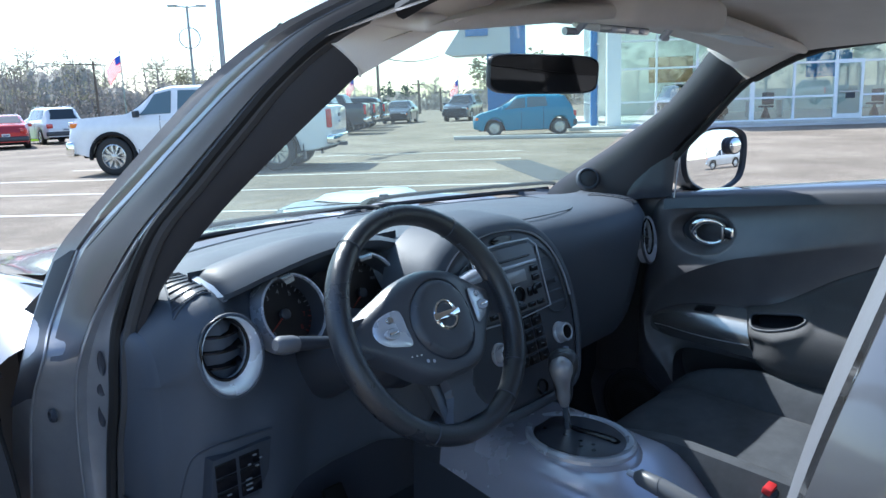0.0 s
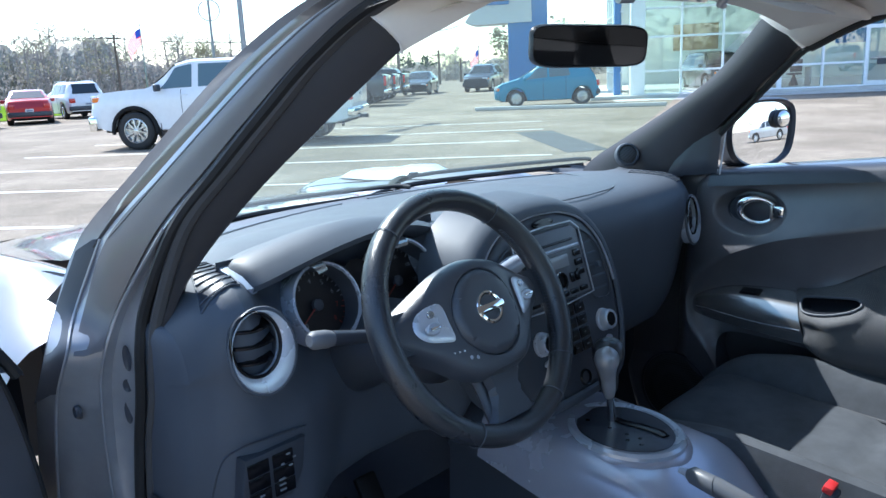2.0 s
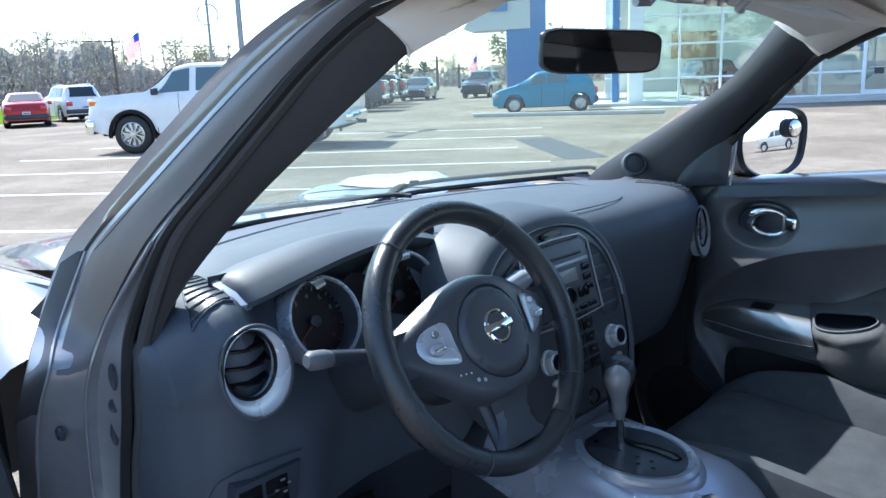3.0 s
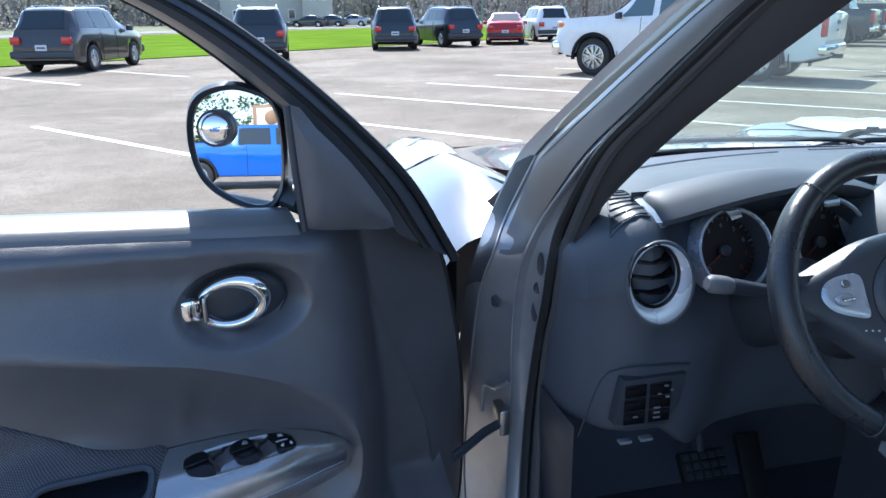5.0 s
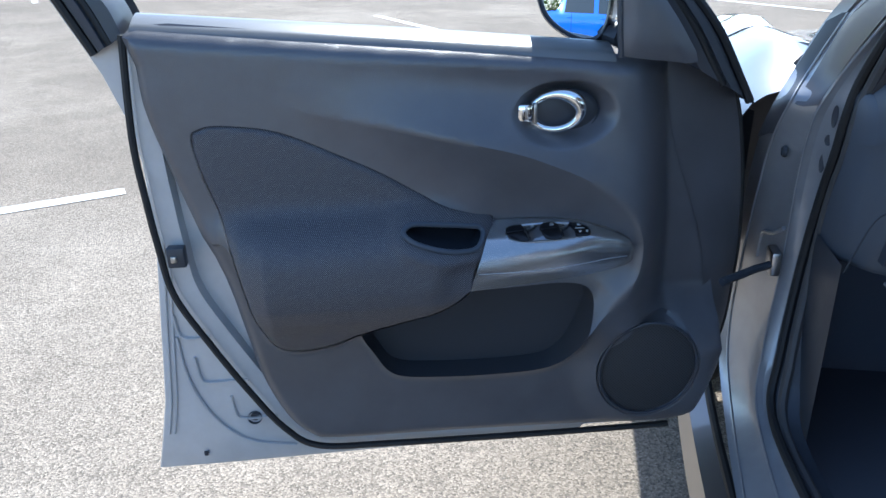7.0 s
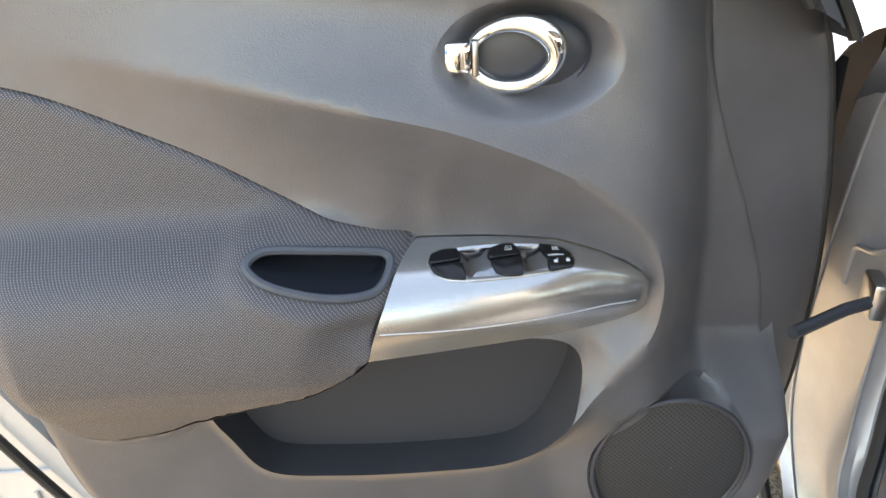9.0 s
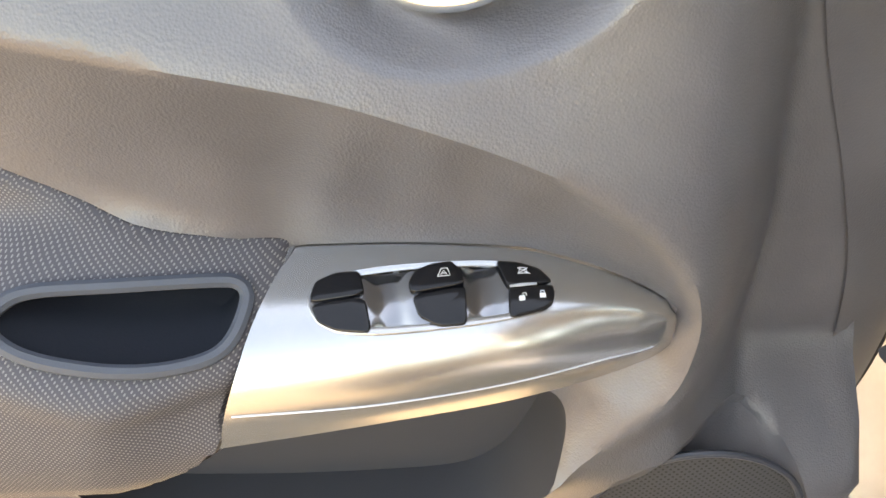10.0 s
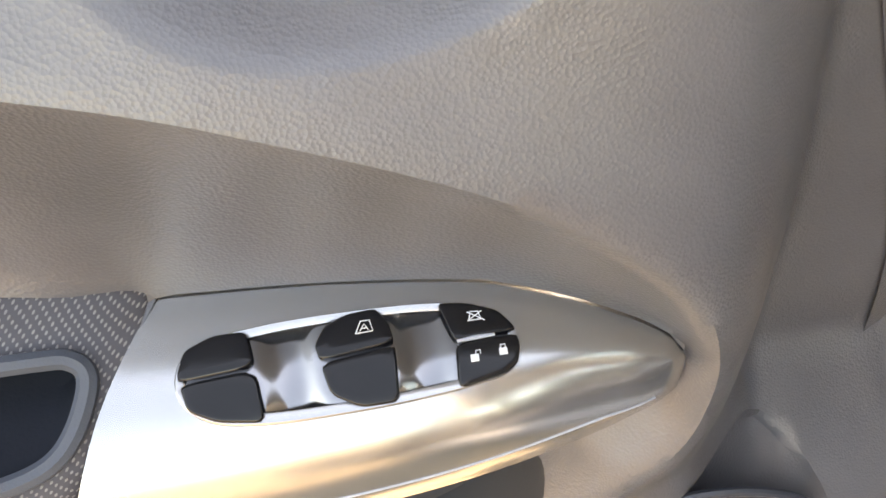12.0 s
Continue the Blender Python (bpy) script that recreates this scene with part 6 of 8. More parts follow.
SPOKE = [(-0.034, -0.078), (-0.030, -0.105), (-0.034, -0.130), (-0.046, -0.154), (0.046, -0.154), (0.034, -0.130), (0.030, -0.105), (0.034, -0.078)]
part("lower_spoke", relief(outline2(SPOKE, 3), lambda p: np.interp(-p[:, 1], [0.07, 0.10, 0.15], [0.016, 0.006, 0.002]) - 0.010 * np.clip(1 - inside_distance(outline2(SPOKE, 3), p) / 0.006, 0, 1) ** 2, 0.006), HUB_VINYL, wheel, "dark satin lower spoke", m=W_FRAME)
part("spoke_back", tube([wp(0, -0.07, -0.026), wp(0, -0.11, -0.028), wp(0, -0.155, -0.020)], [0.034, 0.028, 0.034], 14, 0.45), HUB_VINYL, wheel)
for k, (a, b) in enumerate(((-0.078, -0.040), (-0.071, -0.041), (-0.064, -0.042), (-0.058, -0.053), (-0.049, -0.056))):
    hh = float(hub_height(np.array([[a, b]]))[0])
    part("key_symbol", rings(wp(a, b, hh + 0.0012), WA * (0.0017 if k < 3 else 0.0030), WB * 0.0012 if k < 3 else WB * 0.0028, [(1, 0), (0.8, 0.0006), (0.05, 0.0006)], 10), WHITE_PRINT if k < 3 else SILVER_DARK, wheel)

col = part("steering_column", tube([wp(0, -0.012, -0.045), wp(0, -0.02, -0.10), (-0.366, 0.76, 0.99), (-0.366, 0.84, 0.955)], [0.062, 0.068, 0.075, 0.085], 22, 0.85), BLACK, car, "black steering column shroud")
part("turn_stalk", tube([wp(-0.05, 0.0, -0.085), (-0.470, 0.672, 1.042), (-0.535, 0.676, 1.056)], [0.011, 0.009, 0.011], 12), BLACK, car, "black turn signal stalk with grey knob")
part("stalk_knob", tube([(-0.533, 0.676, 1.055), (-0.545, 0.676, 1.058), (-0.566, 0.676, 1.062), (-0.572, 0.676, 1.063)], [0.010, 0.0125, 0.0125, 0.008], 16), PILLAR_GREY, bpy.data.objects["turn_stalk"], "grey stalk knob")
part("wiper_stalk", tube([wp(0.05, 0.0, -0.085), (-0.245, 0.668, 1.062), (-0.20, 0.665, 1.072)], [0.011, 0.010, 0.013], 12), SILVER, car, "wiper stalk with pale lit end")
part("stalk_knob", tube([(-0.20, 0.665, 1.072), (-0.165, 0.662, 1.080), (-0.150, 0.661, 1.083)], [0.014, 0.016, 0.013], 14), SILVER_DARK, bpy.data.objects["wiper_stalk"])

# ---- lower dash, fuse cover, pedals ----
low = part("knee_bolster", loft([[(x, y, z) for y, z in ((0.87, 0.76), (0.885, 0.735), (0.92, 0.722), (1.0, 0.72))] for x in np.linspace(-0.52, -0.20, 6)]), BLACK, car, "black padded knee panel under the column")
part("panel_seam", tube(curve_pts([(-0.700, 0.772, 0.800), (-0.675, 0.760, 0.895), (-0.645, 0.757, 0.912), (-0.60, 0.757, 0.910), (-0.535, 0.757, 0.905)], 6), 0.0018, 6), BLACK, low)
fuse = part("fuse_cover", slab([(-0.652, 0.822), (-0.640, 0.893), (-0.540, 0.893), (-0.548, 0.845), (-0.570, 0.812)], 0.752, 0.775, 0.003), BLACK, low, "black switch panel")
for a in range(2):
    for b in range(3):
        part("panel_key", box(0.034, 0.003, 0.020, (-0.622 + 0.040 * a, 0.7512, 0.875 - 0.022 * b), 0.0012), GLOSS_BLACK, fuse)
for a, b, w in ((-0.575, 0.880, 0.006), (-0.565, 0.872, 0.004), (-0.585, 0.868, 0.005), (-0.572, 0.862, 0.006), (-0.622, 0.835, 0.007), (-0.588, 0.838, 0.010), (-0.588, 0.830, 0.010), (-0.588, 0.846, 0.010)):
    part("key_symbol", box(w, 0.002, 0.0022, (a, 0.7475, b)), GREY_PRINT, fuse)
for a in (-0.625, -0.590):
    part("hood_release", box(0.020, 0.012, 0.005, (a, 0.770, 0.782), 0.001), GREY_PRINT, low, "white printed release lever")
brake = part("brake_pedal", box(0.105, 0.02, 0.062, (0, 0, 0), 0.006, m=Matrix.Translation((-0.288, 1.06, 0.505)) @ Matrix.Rotation(radians(-38), 4, "X")), RUBBER, car, "ribbed rubber brake pedal")
for k in range(5):
    for j in range(3):
        part("rib", box(0.016, 0.006, 0.014, (0, 0, 0), 0.002, m=Matrix.Translation((-0.288, 1.06, 0.505)) @ Matrix.Rotation(radians(-38), 4, "X") @ Matrix.Translation((-0.04 + 0.02 * k, -0.012, -0.019 + 0.019 * j))), BLACK, brake)
part("pedal_arm", tube([(-0.288, 1.07, 0.51), (-0.288, 1.12, 0.65), (-0.288, 1.10, 0.80)], 0.011, 8), BLACK, brake)
part("accelerator_pedal", box(0.055, 0.018, 0.14, (0, 0, 0), 0.006, m=Matrix.Translation((-0.155, 1.08, 0.47)) @ Matrix.Rotation(radians(-30), 4, "X")), RUBBER, car, "black accelerator pedal")

# ---- centre stack ----
def sx(x, z, d=0.0):
    return Vector((x, 0.652 + 0.27 * (z - 0.93) - d, z))


SM = Matrix(((1, 0, 0, 0), (0, 1, 0.27, 0.652 - 0.27 * 0.93), (0, 0, 1, 0), (0, 0, 0, 1)))
STACK = [(-0.245, 1.050), (-0.220, 1.098), (-0.165, 1.134), (-0.095, 1.148), (-0.040, 1.150), (0.020, 1.144), (0.080, 1.122), (0.125, 1.075), (0.145, 1.010), (0.143, 0.94), (0.125, 0.875), (0.085, 0.825), (-0.04, 0.815), (-0.165, 0.825), (-0.205, 0.875), (-0.228, 0.94), (-0.242, 1.0)]
so = outline2(STACK, 4)


def stack_height(p):
    e = inside_distance(so, p)
    return 0.010 * ease(e / 0.020) - 0.012 * ease(1 - e / 0.003)


stack = part("centre_panel", relief(so, stack_height, 0.012, [inset(so, 0.0015), inset(so, 0.003), inset(so, 0.008), inset(so, 0.016)]), BLACK, car, "black centre stack with radio and climate controls", m=SM)
arch = [(x, z) for x, z in outline2(STACK, 6)]
arch3 = [sx(-0.05 + (x + 0.05) * 0.94, 1.0 + (z - 1.0) * 0.945, 0.010) for x, z in arch if z > 0.985]
order = sorted(range(len(arch3)), key=lambda i: math.atan2(arch3[i].z - 0.99, arch3[i].x + 0.05))
part("arch_trim", tube([arch3[i] for i in order], 0.0024, 8), SILVER_DARK, stack, "thin grey arch trim")
def outset(loop, d):
    return [(2 * p[0] - q[0], 2 * p[1] - q[1]) for p, q in zip(loop, inset(loop, d))]


part("stack_hood", loft([[sx(x, z, d) for x, z in (inset(so, k) if k > 0 else outset(so, -k))] for k, d in ((0.010, 0.008), (0.007, 0.013), (0.001, 0.013), (-0.007, 0.008), (-0.013, -0.002), (-0.018, -0.020), (-0.022, -0.10))], True), DASH, stack, "slate vinyl arch round the centre stack")
radio = part("radio", slab([(-0.140, 0.988), (-0.138, 1.10), (-0.12, 1.112), (0.03, 1.112), (0.046, 1.10), (0.050, 0.988)], -0.016, 0.0, 0.003), RADIO_GREY, stack, "grey car radio with disc slot", m=SM)
part("radio_frame", tube([sx(x, z, 0.0165) for x, z in ((-0.146, 0.985), (-0.143, 1.103), (-0.122, 1.118), (-0.045, 1.1205), (0.032, 1.118), (0.052, 1.103), (0.056, 0.985), (-0.045, 0.980), (-0.146, 0.985))], 0.0016, 6), SILVER_DARK, stack, "thin silver frame round the radio")
part("disc_slot", box(0.135, 0.004, 0.004, (-0.045, -0.0175, 1.088), 0.001), GLOSS_BLACK, radio, m=SM)
part("slot_bar", box(0.168, 0.004, 0.006, (-0.045, -0.018, 1.076), 0.0015), SILVER_DARK, radio, m=SM)
part("display", box(0.078, 0.003, 0.022, (-0.040, -0.0175, 1.055), 0.001), SCREEN, radio, "grey blank radio display", m=SM)
for i in range(6):
    part("preset_key", box(0.022, 0.005, 0.008, (-0.118 + 0.029 * i, -0.0168, 0.998), 0.0012), GLOSS_BLACK, radio, m=SM)
for a in (-0.118, 0.028):
    for b in (1.028, 1.045, 1.062):
        part("side_key", box(0.022, 0.005, 0.011, (a, -0.0168, b), 0.0012), GLOSS_BLACK, radio, m=SM)
for a in (-0.10, -0.085, 0.0, 0.016):
    part("side_key", box(0.012, 0.005, 0.016, (a, -0.0168, 1.022), 0.0012), GLOSS_BLACK, radio, m=SM)
kc = sx(-0.048, 1.023, 0.016)
SN = Vector((0, -1, 0.27)).normalized()
SB = Vector((0, 0.27, 1)).normalized()
vol = part("volume_knob", rings(kc, WA * 0.017, SB * 0.017, [(1, 0), (1, 0.012), (0.9, 0.016), (0.72, 0.015), (0.7, 0.012), (0.05, 0.012)], 30), GLOSS_BLACK, radio)
part("knob_ring", ring(kc + SN * 0.014, WA * 0.0155, SB * 0.0155, 0.0012, 28, 6), SILVER, vol)
part("hazard_key", rings(sx(-0.045, 1.126, 0.012), WA * 0.030, SB * 0.008, [(1, 0), (1, 0.003), (0.9, 0.005), (0.05, 0.005)], 26), GLOSS_BLACK, stack)
for s in (-1, 1):
    cxv = -0.048 + s * 0.128
    v_out = outline2([(cxv - s * 0.030, 0.985), (cxv - s * 0.031, 1.085), (cxv - s * 0.012, 1.094), (cxv + s * 0.018, 1.066), (cxv + s * 0.034, 1.020), (cxv + s * 0.034, 0.975), (cxv + s * 0.010, 0.965)], 4)
    if s < 0:
        v_out = list(reversed(v_out))
    sv = part("stack_vent", relief(v_out, lambda p: 0.006 - 0.012 * ease(inside_distance(v_out, p) / 0.004), 0.008), GLOSS_BLACK, stack, "black slatted centre vent", m=SM)
    for k in range(5):
        z = 0.984 + 0.022 * k
        w = np.interp(z, [0.965, 1.02, 1.09], [0.058, 0.060, 0.030])
        part("slat", box(w, 0.010, 0.0035, (cxv + s * (w / 2 - 0.030), -0.0075, z), 0.001), DASH, sv, m=SM)
    part("vent_rim", tube([sx(x, z, 0.013) for x, z in v_out] + [sx(*v_out[0], 0.013)], 0.0018, 6), BLACK, sv)
    part("vent_tab", rings(sx(cxv + s * 0.004, 1.028, 0.016), WA * 0.006, SB * 0.006, [(1, 0), (1, 0.008), (0.05, 0.009)], 14), DASH, sv)
for a, b in ((-0.119, 0.931), (0.071, 0.926)):
    c0 = sx(a, b, 0.010)
    kn = part("climate_knob", rings(c0, WA * 0.0190, SB * 0.0190, [(1.15, -0.002), (1.12, 0.004), (1.0, 0.006), (0.98, 0.018), (0.90, 0.021), (0.74, 0.0205), (0.70, 0.017), (0.05, 0.017)], 32), SATIN, stack, "silver climate knob with dark face")
    part("knob_face", rings(c0 + SN * 0.018, WA * 0.0133, SB * 0.0133, [(1, 0), (0.95, 0.002), (0.05, 0.002)], 26), GLOSS_BLACK, kn)
    part("knob_lip", rings(sx(a + 0.003, b - 0.034, 0.012), WA * 0.010, SB * 0.006, [(1, 0), (0.9, 0.004), (0.05, 0.005)], 16), SILVER_DARK, kn)
for a in range(3):
    for b in range(4):
        part("climate_key", box(0.029, 0.003, 0.0185, (-0.058 + 0.033 * a, -0.0105, 0.965 - 0.022 * b), 0.0012), GLOSS_BLACK, stack, m=SM)
        part("key_symbol", box(0.008, 0.0008, 0.0018, (-0.058 + 0.033 * a, -0.0123, 0.965 - 0.022 * b)), SILVER, stack, m=SM)
part("drive_display", box(0.09, 0.004, 0.012, (-0.035, -0.0125, 0.981), 0.001), GLOSS_BLACK, stack, m=SM)
part("power_socket", rings(sx(-0.02, 0.845, 0.010), WA * 0.014, SB * 0.014, [(1.1, 0), (1, 0.004), (0.85, 0.003), (0.8, -0.01), (0.05, -0.01)], 22), GLOSS_BLACK, stack)

# ---- console, gear lever, hand brake ----
def console_row(y):
    top = float(np.interp(y, [0.05, 0.20, 0.27, 0.33, 0.38, 0.43, 0.52, 0.62, 0.70, 0.78], [0.585, 0.60, 0.632, 0.682, 0.722, 0.743, 0.752, 0.763, 0.774, 0.785]))
    w = float(np.interp(y, [0.05, 0.28, 0.40, 0.58, 0.66, 0.80], [0.085, 0.105, 0.146, 0.148, 0.142, 0.128]))
    r = 0.05
    prof = [(-w - 0.025, 0.37), (-w - 0.018, 0.50), (-w - 0.008, top - 0.10), (-w + 0.004, top - 0.045), (-w + 0.028, top - 0.012), (-w + 0.065, top - 0.001), (0, top + 0.002)]
    prof += [(-a, z) for a, z in reversed(prof[:-1])]
    return [Vector((-0.005 + a, y, max(z, 0.37))) for a, z in prof]


console = part("console", loft([curve_pts(console_row(y)[2:-2], 4) for y in np.linspace(0.05, 0.78, 28)]), CONSOLE, car, "glossy dark silver centre console")
part("console_front", loft([[p + Vector((0, 0, -0.004)) for p in curve_pts(console_row(y)[2:-2], 4)] for y in np.linspace(0.77, 0.86, 6)]), BLACK, console, "black front of the console")
for pick in (slice(0, 3), slice(-3, None)):
    part("console_side", loft([[p + Vector((0.006 if p.x < 0 else -0.006, 0, 0)) for p in console_row(y)[pick]] for y in np.linspace(0.05, 0.86, 16)]), BLACK, console, "black lower side of the console")
CC = Vector((-0.008, 0.545, 0.757))
CA, CB = Vector((0.16, 0.98, 0.03)).normalized(), Vector((-0.98, 0.16, 0.0)).normalized()
part("bezel_collar", rings(CC, CA * 0.104, CB * 0.086, [(1.24, -0.016), (1.18, -0.008), (1.12, -0.003), (1.07, -0.002), (1.05, -0.006)], 44), CONSOLE, console)
part("shift_bezel", rings(CC, CA * 0.104, CB * 0.086, [(1.10, -0.008), (1.085, 0.004), (1.03, 0.0085), (0.93, 0.0075), (0.87, 0.002)], 44), SATIN, console, "silver oval shifter bezel")
plate = part("shift_plate", rings(CC + Vector((0, 0, 0.0045)), CA * 0.093, CB * 0.077, [(1, 0), (0.97, 0.002), (0.02, 0.0025)], 40), BLACK, console, "black shifter plate")
gate = [CC + CA * a + CB * b + Vector((0, 0, 0.0085)) for a, b in ((0.045, -0.010), (0.010, -0.012), (-0.02, -0.024), (-0.055, -0.030), (-0.070, -0.026))]
part("shift_gate", tube(gate, [0.007, 0.009, 0.010, 0.010, 0.008], 8, 0.3), GLOSS_BLACK, plate)
for a, b in ((0.06, 0.03), (0.015, 0.022), (-0.02, 0.018), (-0.045, 0.012), (-0.060, 0.028), (-0.035, 0.034)):
    part("gate_letter", rings(CC + CA * a + CB * b + Vector((0, 0, 0.0075)), CA * 0.004, CB * 0.004, [(1, 0), (0.05, 0.0006)], 10), GLOSS_BLACK, plate)
lever = part("gear_lever", tube([(0.003, 0.577, 0.755), (-0.001, 0.577, 0.79), (-0.010, 0.576, 0.830)], [0.0085, 0.0075, 0.0085], 12), CHROME, car, "chrome gear lever with silver and black knob")
part("lever_knob", smooth_tube([(-0.006, 0.578, 0.8176), (-0.009, 0.577, 0.8348), (-0.013, 0.576, 0.8606), (-0.017, 0.574, 0.8821), (-0.019, 0.572, 0.9001), (-0.021, 0.570, 0.9156), (-0.023, 0.569, 0.9234), (-0.023, 0.569, 0.9251)], [0.010, 0.0165, 0.0185, 0.024, 0.0285, 0.0255, 0.014, 0.001]), LEATHER, lever, "black leather knob side")
part("knob_shield", smooth_tube([(-0.021, 0.568, 0.8210), (-0.026, 0.566, 0.8382), (-0.032, 0.564, 0.8606), (-0.039, 0.562, 0.8821), (-0.043, 0.560, 0.8976), (-0.043, 0.561, 0.9113), (-0.042, 0.562, 0.9191), (-0.041, 0.563, 0.9212)], [0.008, 0.0120, 0.0130, 0.0175, 0.0215, 0.0190, 0.011, 0.001]), KNOB_METAL, lever, "satin metal knob shield")
hb = part("hand_brake", tube([(-0.081, 0.388, 0.760), (-0.081, 0.380, 0.761), (-0.081, 0.34, 0.754), (-0.081, 0.28, 0.739), (-0.081, 0.21, 0.720), (-0.081, 0.05, 0.66), (-0.08, -0.08, 0.60)], [0.008, 0.0135, 0.0155, 0.0165, 0.0155, 0.014, 0.014], 16, 1.05), RADIO_GREY, car, "grey hand brake lever")
part("release_button", tube([(-0.081, 0.386, 0.760), (-0.081, 0.402, 0.763)], [0.0062, 0.0055], 12), SILVER_DARK, hb)
part("grip_seam", ring((-0.081, 0.34, 0.754), (0.0158, 0.0, 0), (0, 0.004, 0.0164), 0.0008, 24, 5), BLACK, hb)

# ---- passenger seat and belt buckle ----
def seat_cushion():
    rows = []
    for y in np.linspace(-0.05, 0.69, 31):
        row = []
        for x in np.linspace(-1, 1, 33):
            roll = max(0.0, (y - 0.545) / 0.145)
            base = 0.652 + 0.042 * (y - 0.1) / 0.5 - 0.13 * roll ** 2.2
            bolster = 0.060 * ease(np.array((abs(x) - 0.55) / 0.25)) * (1 - 0.75 * ease(np.array((y - 0.40) / 0.24))) - 0.16 * max(0.0, (abs(x) - 0.86) / 0.14) ** 2
            groove = -0.012 * math.exp(-((abs(x) - 0.56) / 0.022) ** 2) - 0.008 * math.exp(-((y - 0.245) / 0.012) ** 2) * (abs(x) < 0.56)
            w = 0.272 - 0.06 * max(0.0, (y - 0.50) / 0.19) ** 2
            row.append((0.352 + w * x, y, base + float(bolster) + groove + 0.012 * (1 - x * x)))
        rows.append(row)
    last = [(x, y + 0.012, 0.40) for x, y, z in rows[-1]]
    return loft(rows + [last])


seat = part("passenger_seat", seat_cushion(), SEAT_CLOTH, car, "charcoal cloth passenger seat")
for s in (-1, 1):
    part("seat_side", loft([[(0.352 + s * w, y, z) for w, z in ((0.262, 0.60), (0.268, 0.52), (0.255, 0.40))] for y in np.linspace(-0.05, 0.58, 9)]), SEAT_SUEDE, seat)
def seat_back():
    rows = []
    for k in range(17):
        t = k / 16
        z, y = 0.62 + 0.62 * t, -0.02 - 0.26 * t
        rows.append([(0.352 + 0.25 * x * (1 - 0.15 * t), y + 0.06 * float(ease(np.array((abs(x) - 0.5) / 0.3))) - 0.05 * max(0, abs(x) - 0.85) / 0.15 + 0.02 * math.sin(math.pi * t), z) for x in np.linspace(-1, 1, 21)])
    return loft(rows)
part("backrest", seat_back(), SEAT_CLOTH, seat)
seam = curve_pts([(0.352 - 0.147, 0.0, 0.648), (0.352 - 0.147, 0.2, 0.660), (0.352 - 0.142, 0.40, 0.674), (0.352 - 0.12, 0.52, 0.667)], 6)
for s in (-1, 1):
    part("seat_piping", tube([(0.352 + s * (0.352 - p.x), p.y, p.z + 0.004) for p in seam], 0.0035, 6), SEAT_SUEDE, seat)
buckle = part("belt_buckle", box(0.030, 0.022, 0.085, (0, 0, 0), 0.005, m=Matrix.Translation((0.087, 0.234, 0.676)) @ Matrix.Rotation(radians(14), 4, "X")), BLACK, car, "black seat belt buckle with red release key")
part("release_key", box(0.031, 0.016, 0.013, (0, 0, 0), 0.003, m=Matrix.Translation((0.087, 0.228, 0.720)) @ Matrix.Rotation(radians(14), 4, "X")), RED_PLASTIC, buckle, "red release key")
part("buckle_strap", tube([(0.075, 0.23, 0.65), (0.07, 0.21, 0.55), (0.065, 0.19, 0.42)], 0.014, 8, 0.4), BLACK, buckle)

# ---- inner mirror, visors, overhead console, pillar trims ----
mc = Vector((0.000, 0.625, 1.427))
mn = Vector((-0.30, -0.93, -0.10)).normalized()
ma = Vector((1, -0.02, 0.012)).normalized()
ma = (ma - mn * ma.dot(mn)).normalized()
mb = mn.cross(ma) * -1
if mb.z < 0:
    mb = -mb
def power(c, k):
    return math.copysign(abs(c) ** k, c)


face = [(0.121 * power(math.cos(t), 0.30) * (1 + 0.02 * math.sin(t)), 0.0345 * power(math.sin(t), 0.42) - 0.012 * math.cos(t) * 0.18) for t in (2 * math.pi * i / 64 for i in range(96))]
rows = [[mc + ma * x * k + mb * z * k2 + mn * d for x, z in face] for k, k2, d in ((0.965, 0.89, 0.010), (0.985, 0.95, 0.013), (1.0, 1.0, 0.009), (1.0, 1.01, 0.002), (0.95, 0.90, -0.006), (0.80, 0.70, -0.014), (0.3, 0.2, -0.020), (0.01, 0.01, -0.020))]
v, f = loft(rows, True)
im = part("inner_mirror", (v, f), BLACK, car, "black rear-view mirror showing a dim reflection")
v, f = loft([[mc + ma * x * k * 0.97 + mb * z * k * 0.90 + mn * 0.0105 for x, z in face] for k in (1.0, 0.6, 0.02)], True)
part("mirror_glass", (v, f), DIM_MIRROR, im)
part("mirror_stalk", tube([mc - mn * 0.035 + mb * 0.0, mc + Vector((0.06, 0.06, 0.008)), mc + Vector((0.13, 0.12, 0.02))], [0.014, 0.011, 0.016], 12), BLACK, im)
hdr = [[(CX + x, 0.640 - 0.16 * (x / 0.56) ** 2 + dy, 1.534 - 0.026 * (x / 0.56) ** 2 + dz) for x in np.linspace(-0.555, 0.555, 25)] for dy, dz in ((0.020, 0.0), (0.0, -0.012), (-0.05, -0.018), (-0.11, -0.016), (-0.26, -0.002))]
header = part("windshield_header", loft(hdr), HEADLINER, car, "greige windshield header trim")
oc = box(0.30, 0.20, 0.05, (0, 0, 0), 0.02, 3, m=Matrix.Translation((-0.09, 0.41, 1.512)) @ Matrix.Rotation(radians(9), 4, "X"))
over = part("overhead_console", oc, HEADLINER, car, "greige overhead console with map lamps")
part("map_lamp", box(0.15, 0.05, 0.012, (0, 0, 0), 0.004, m=Matrix.Translation((-0.085, 0.435, 1.487)) @ Matrix.Rotation(radians(14), 4, "X")), LAMP_GLASS, over, "white map lamp lens")
for k in range(3):
    part("lamp_switch", box(0.018, 0.022, 0.010, (0, 0, 0), 0.003, m=Matrix.Translation((-0.12 + 0.042 * k, 0.42, 1.483)) @ Matrix.Rotation(radians(14), 4, "X")), SILVER_DARK, over)
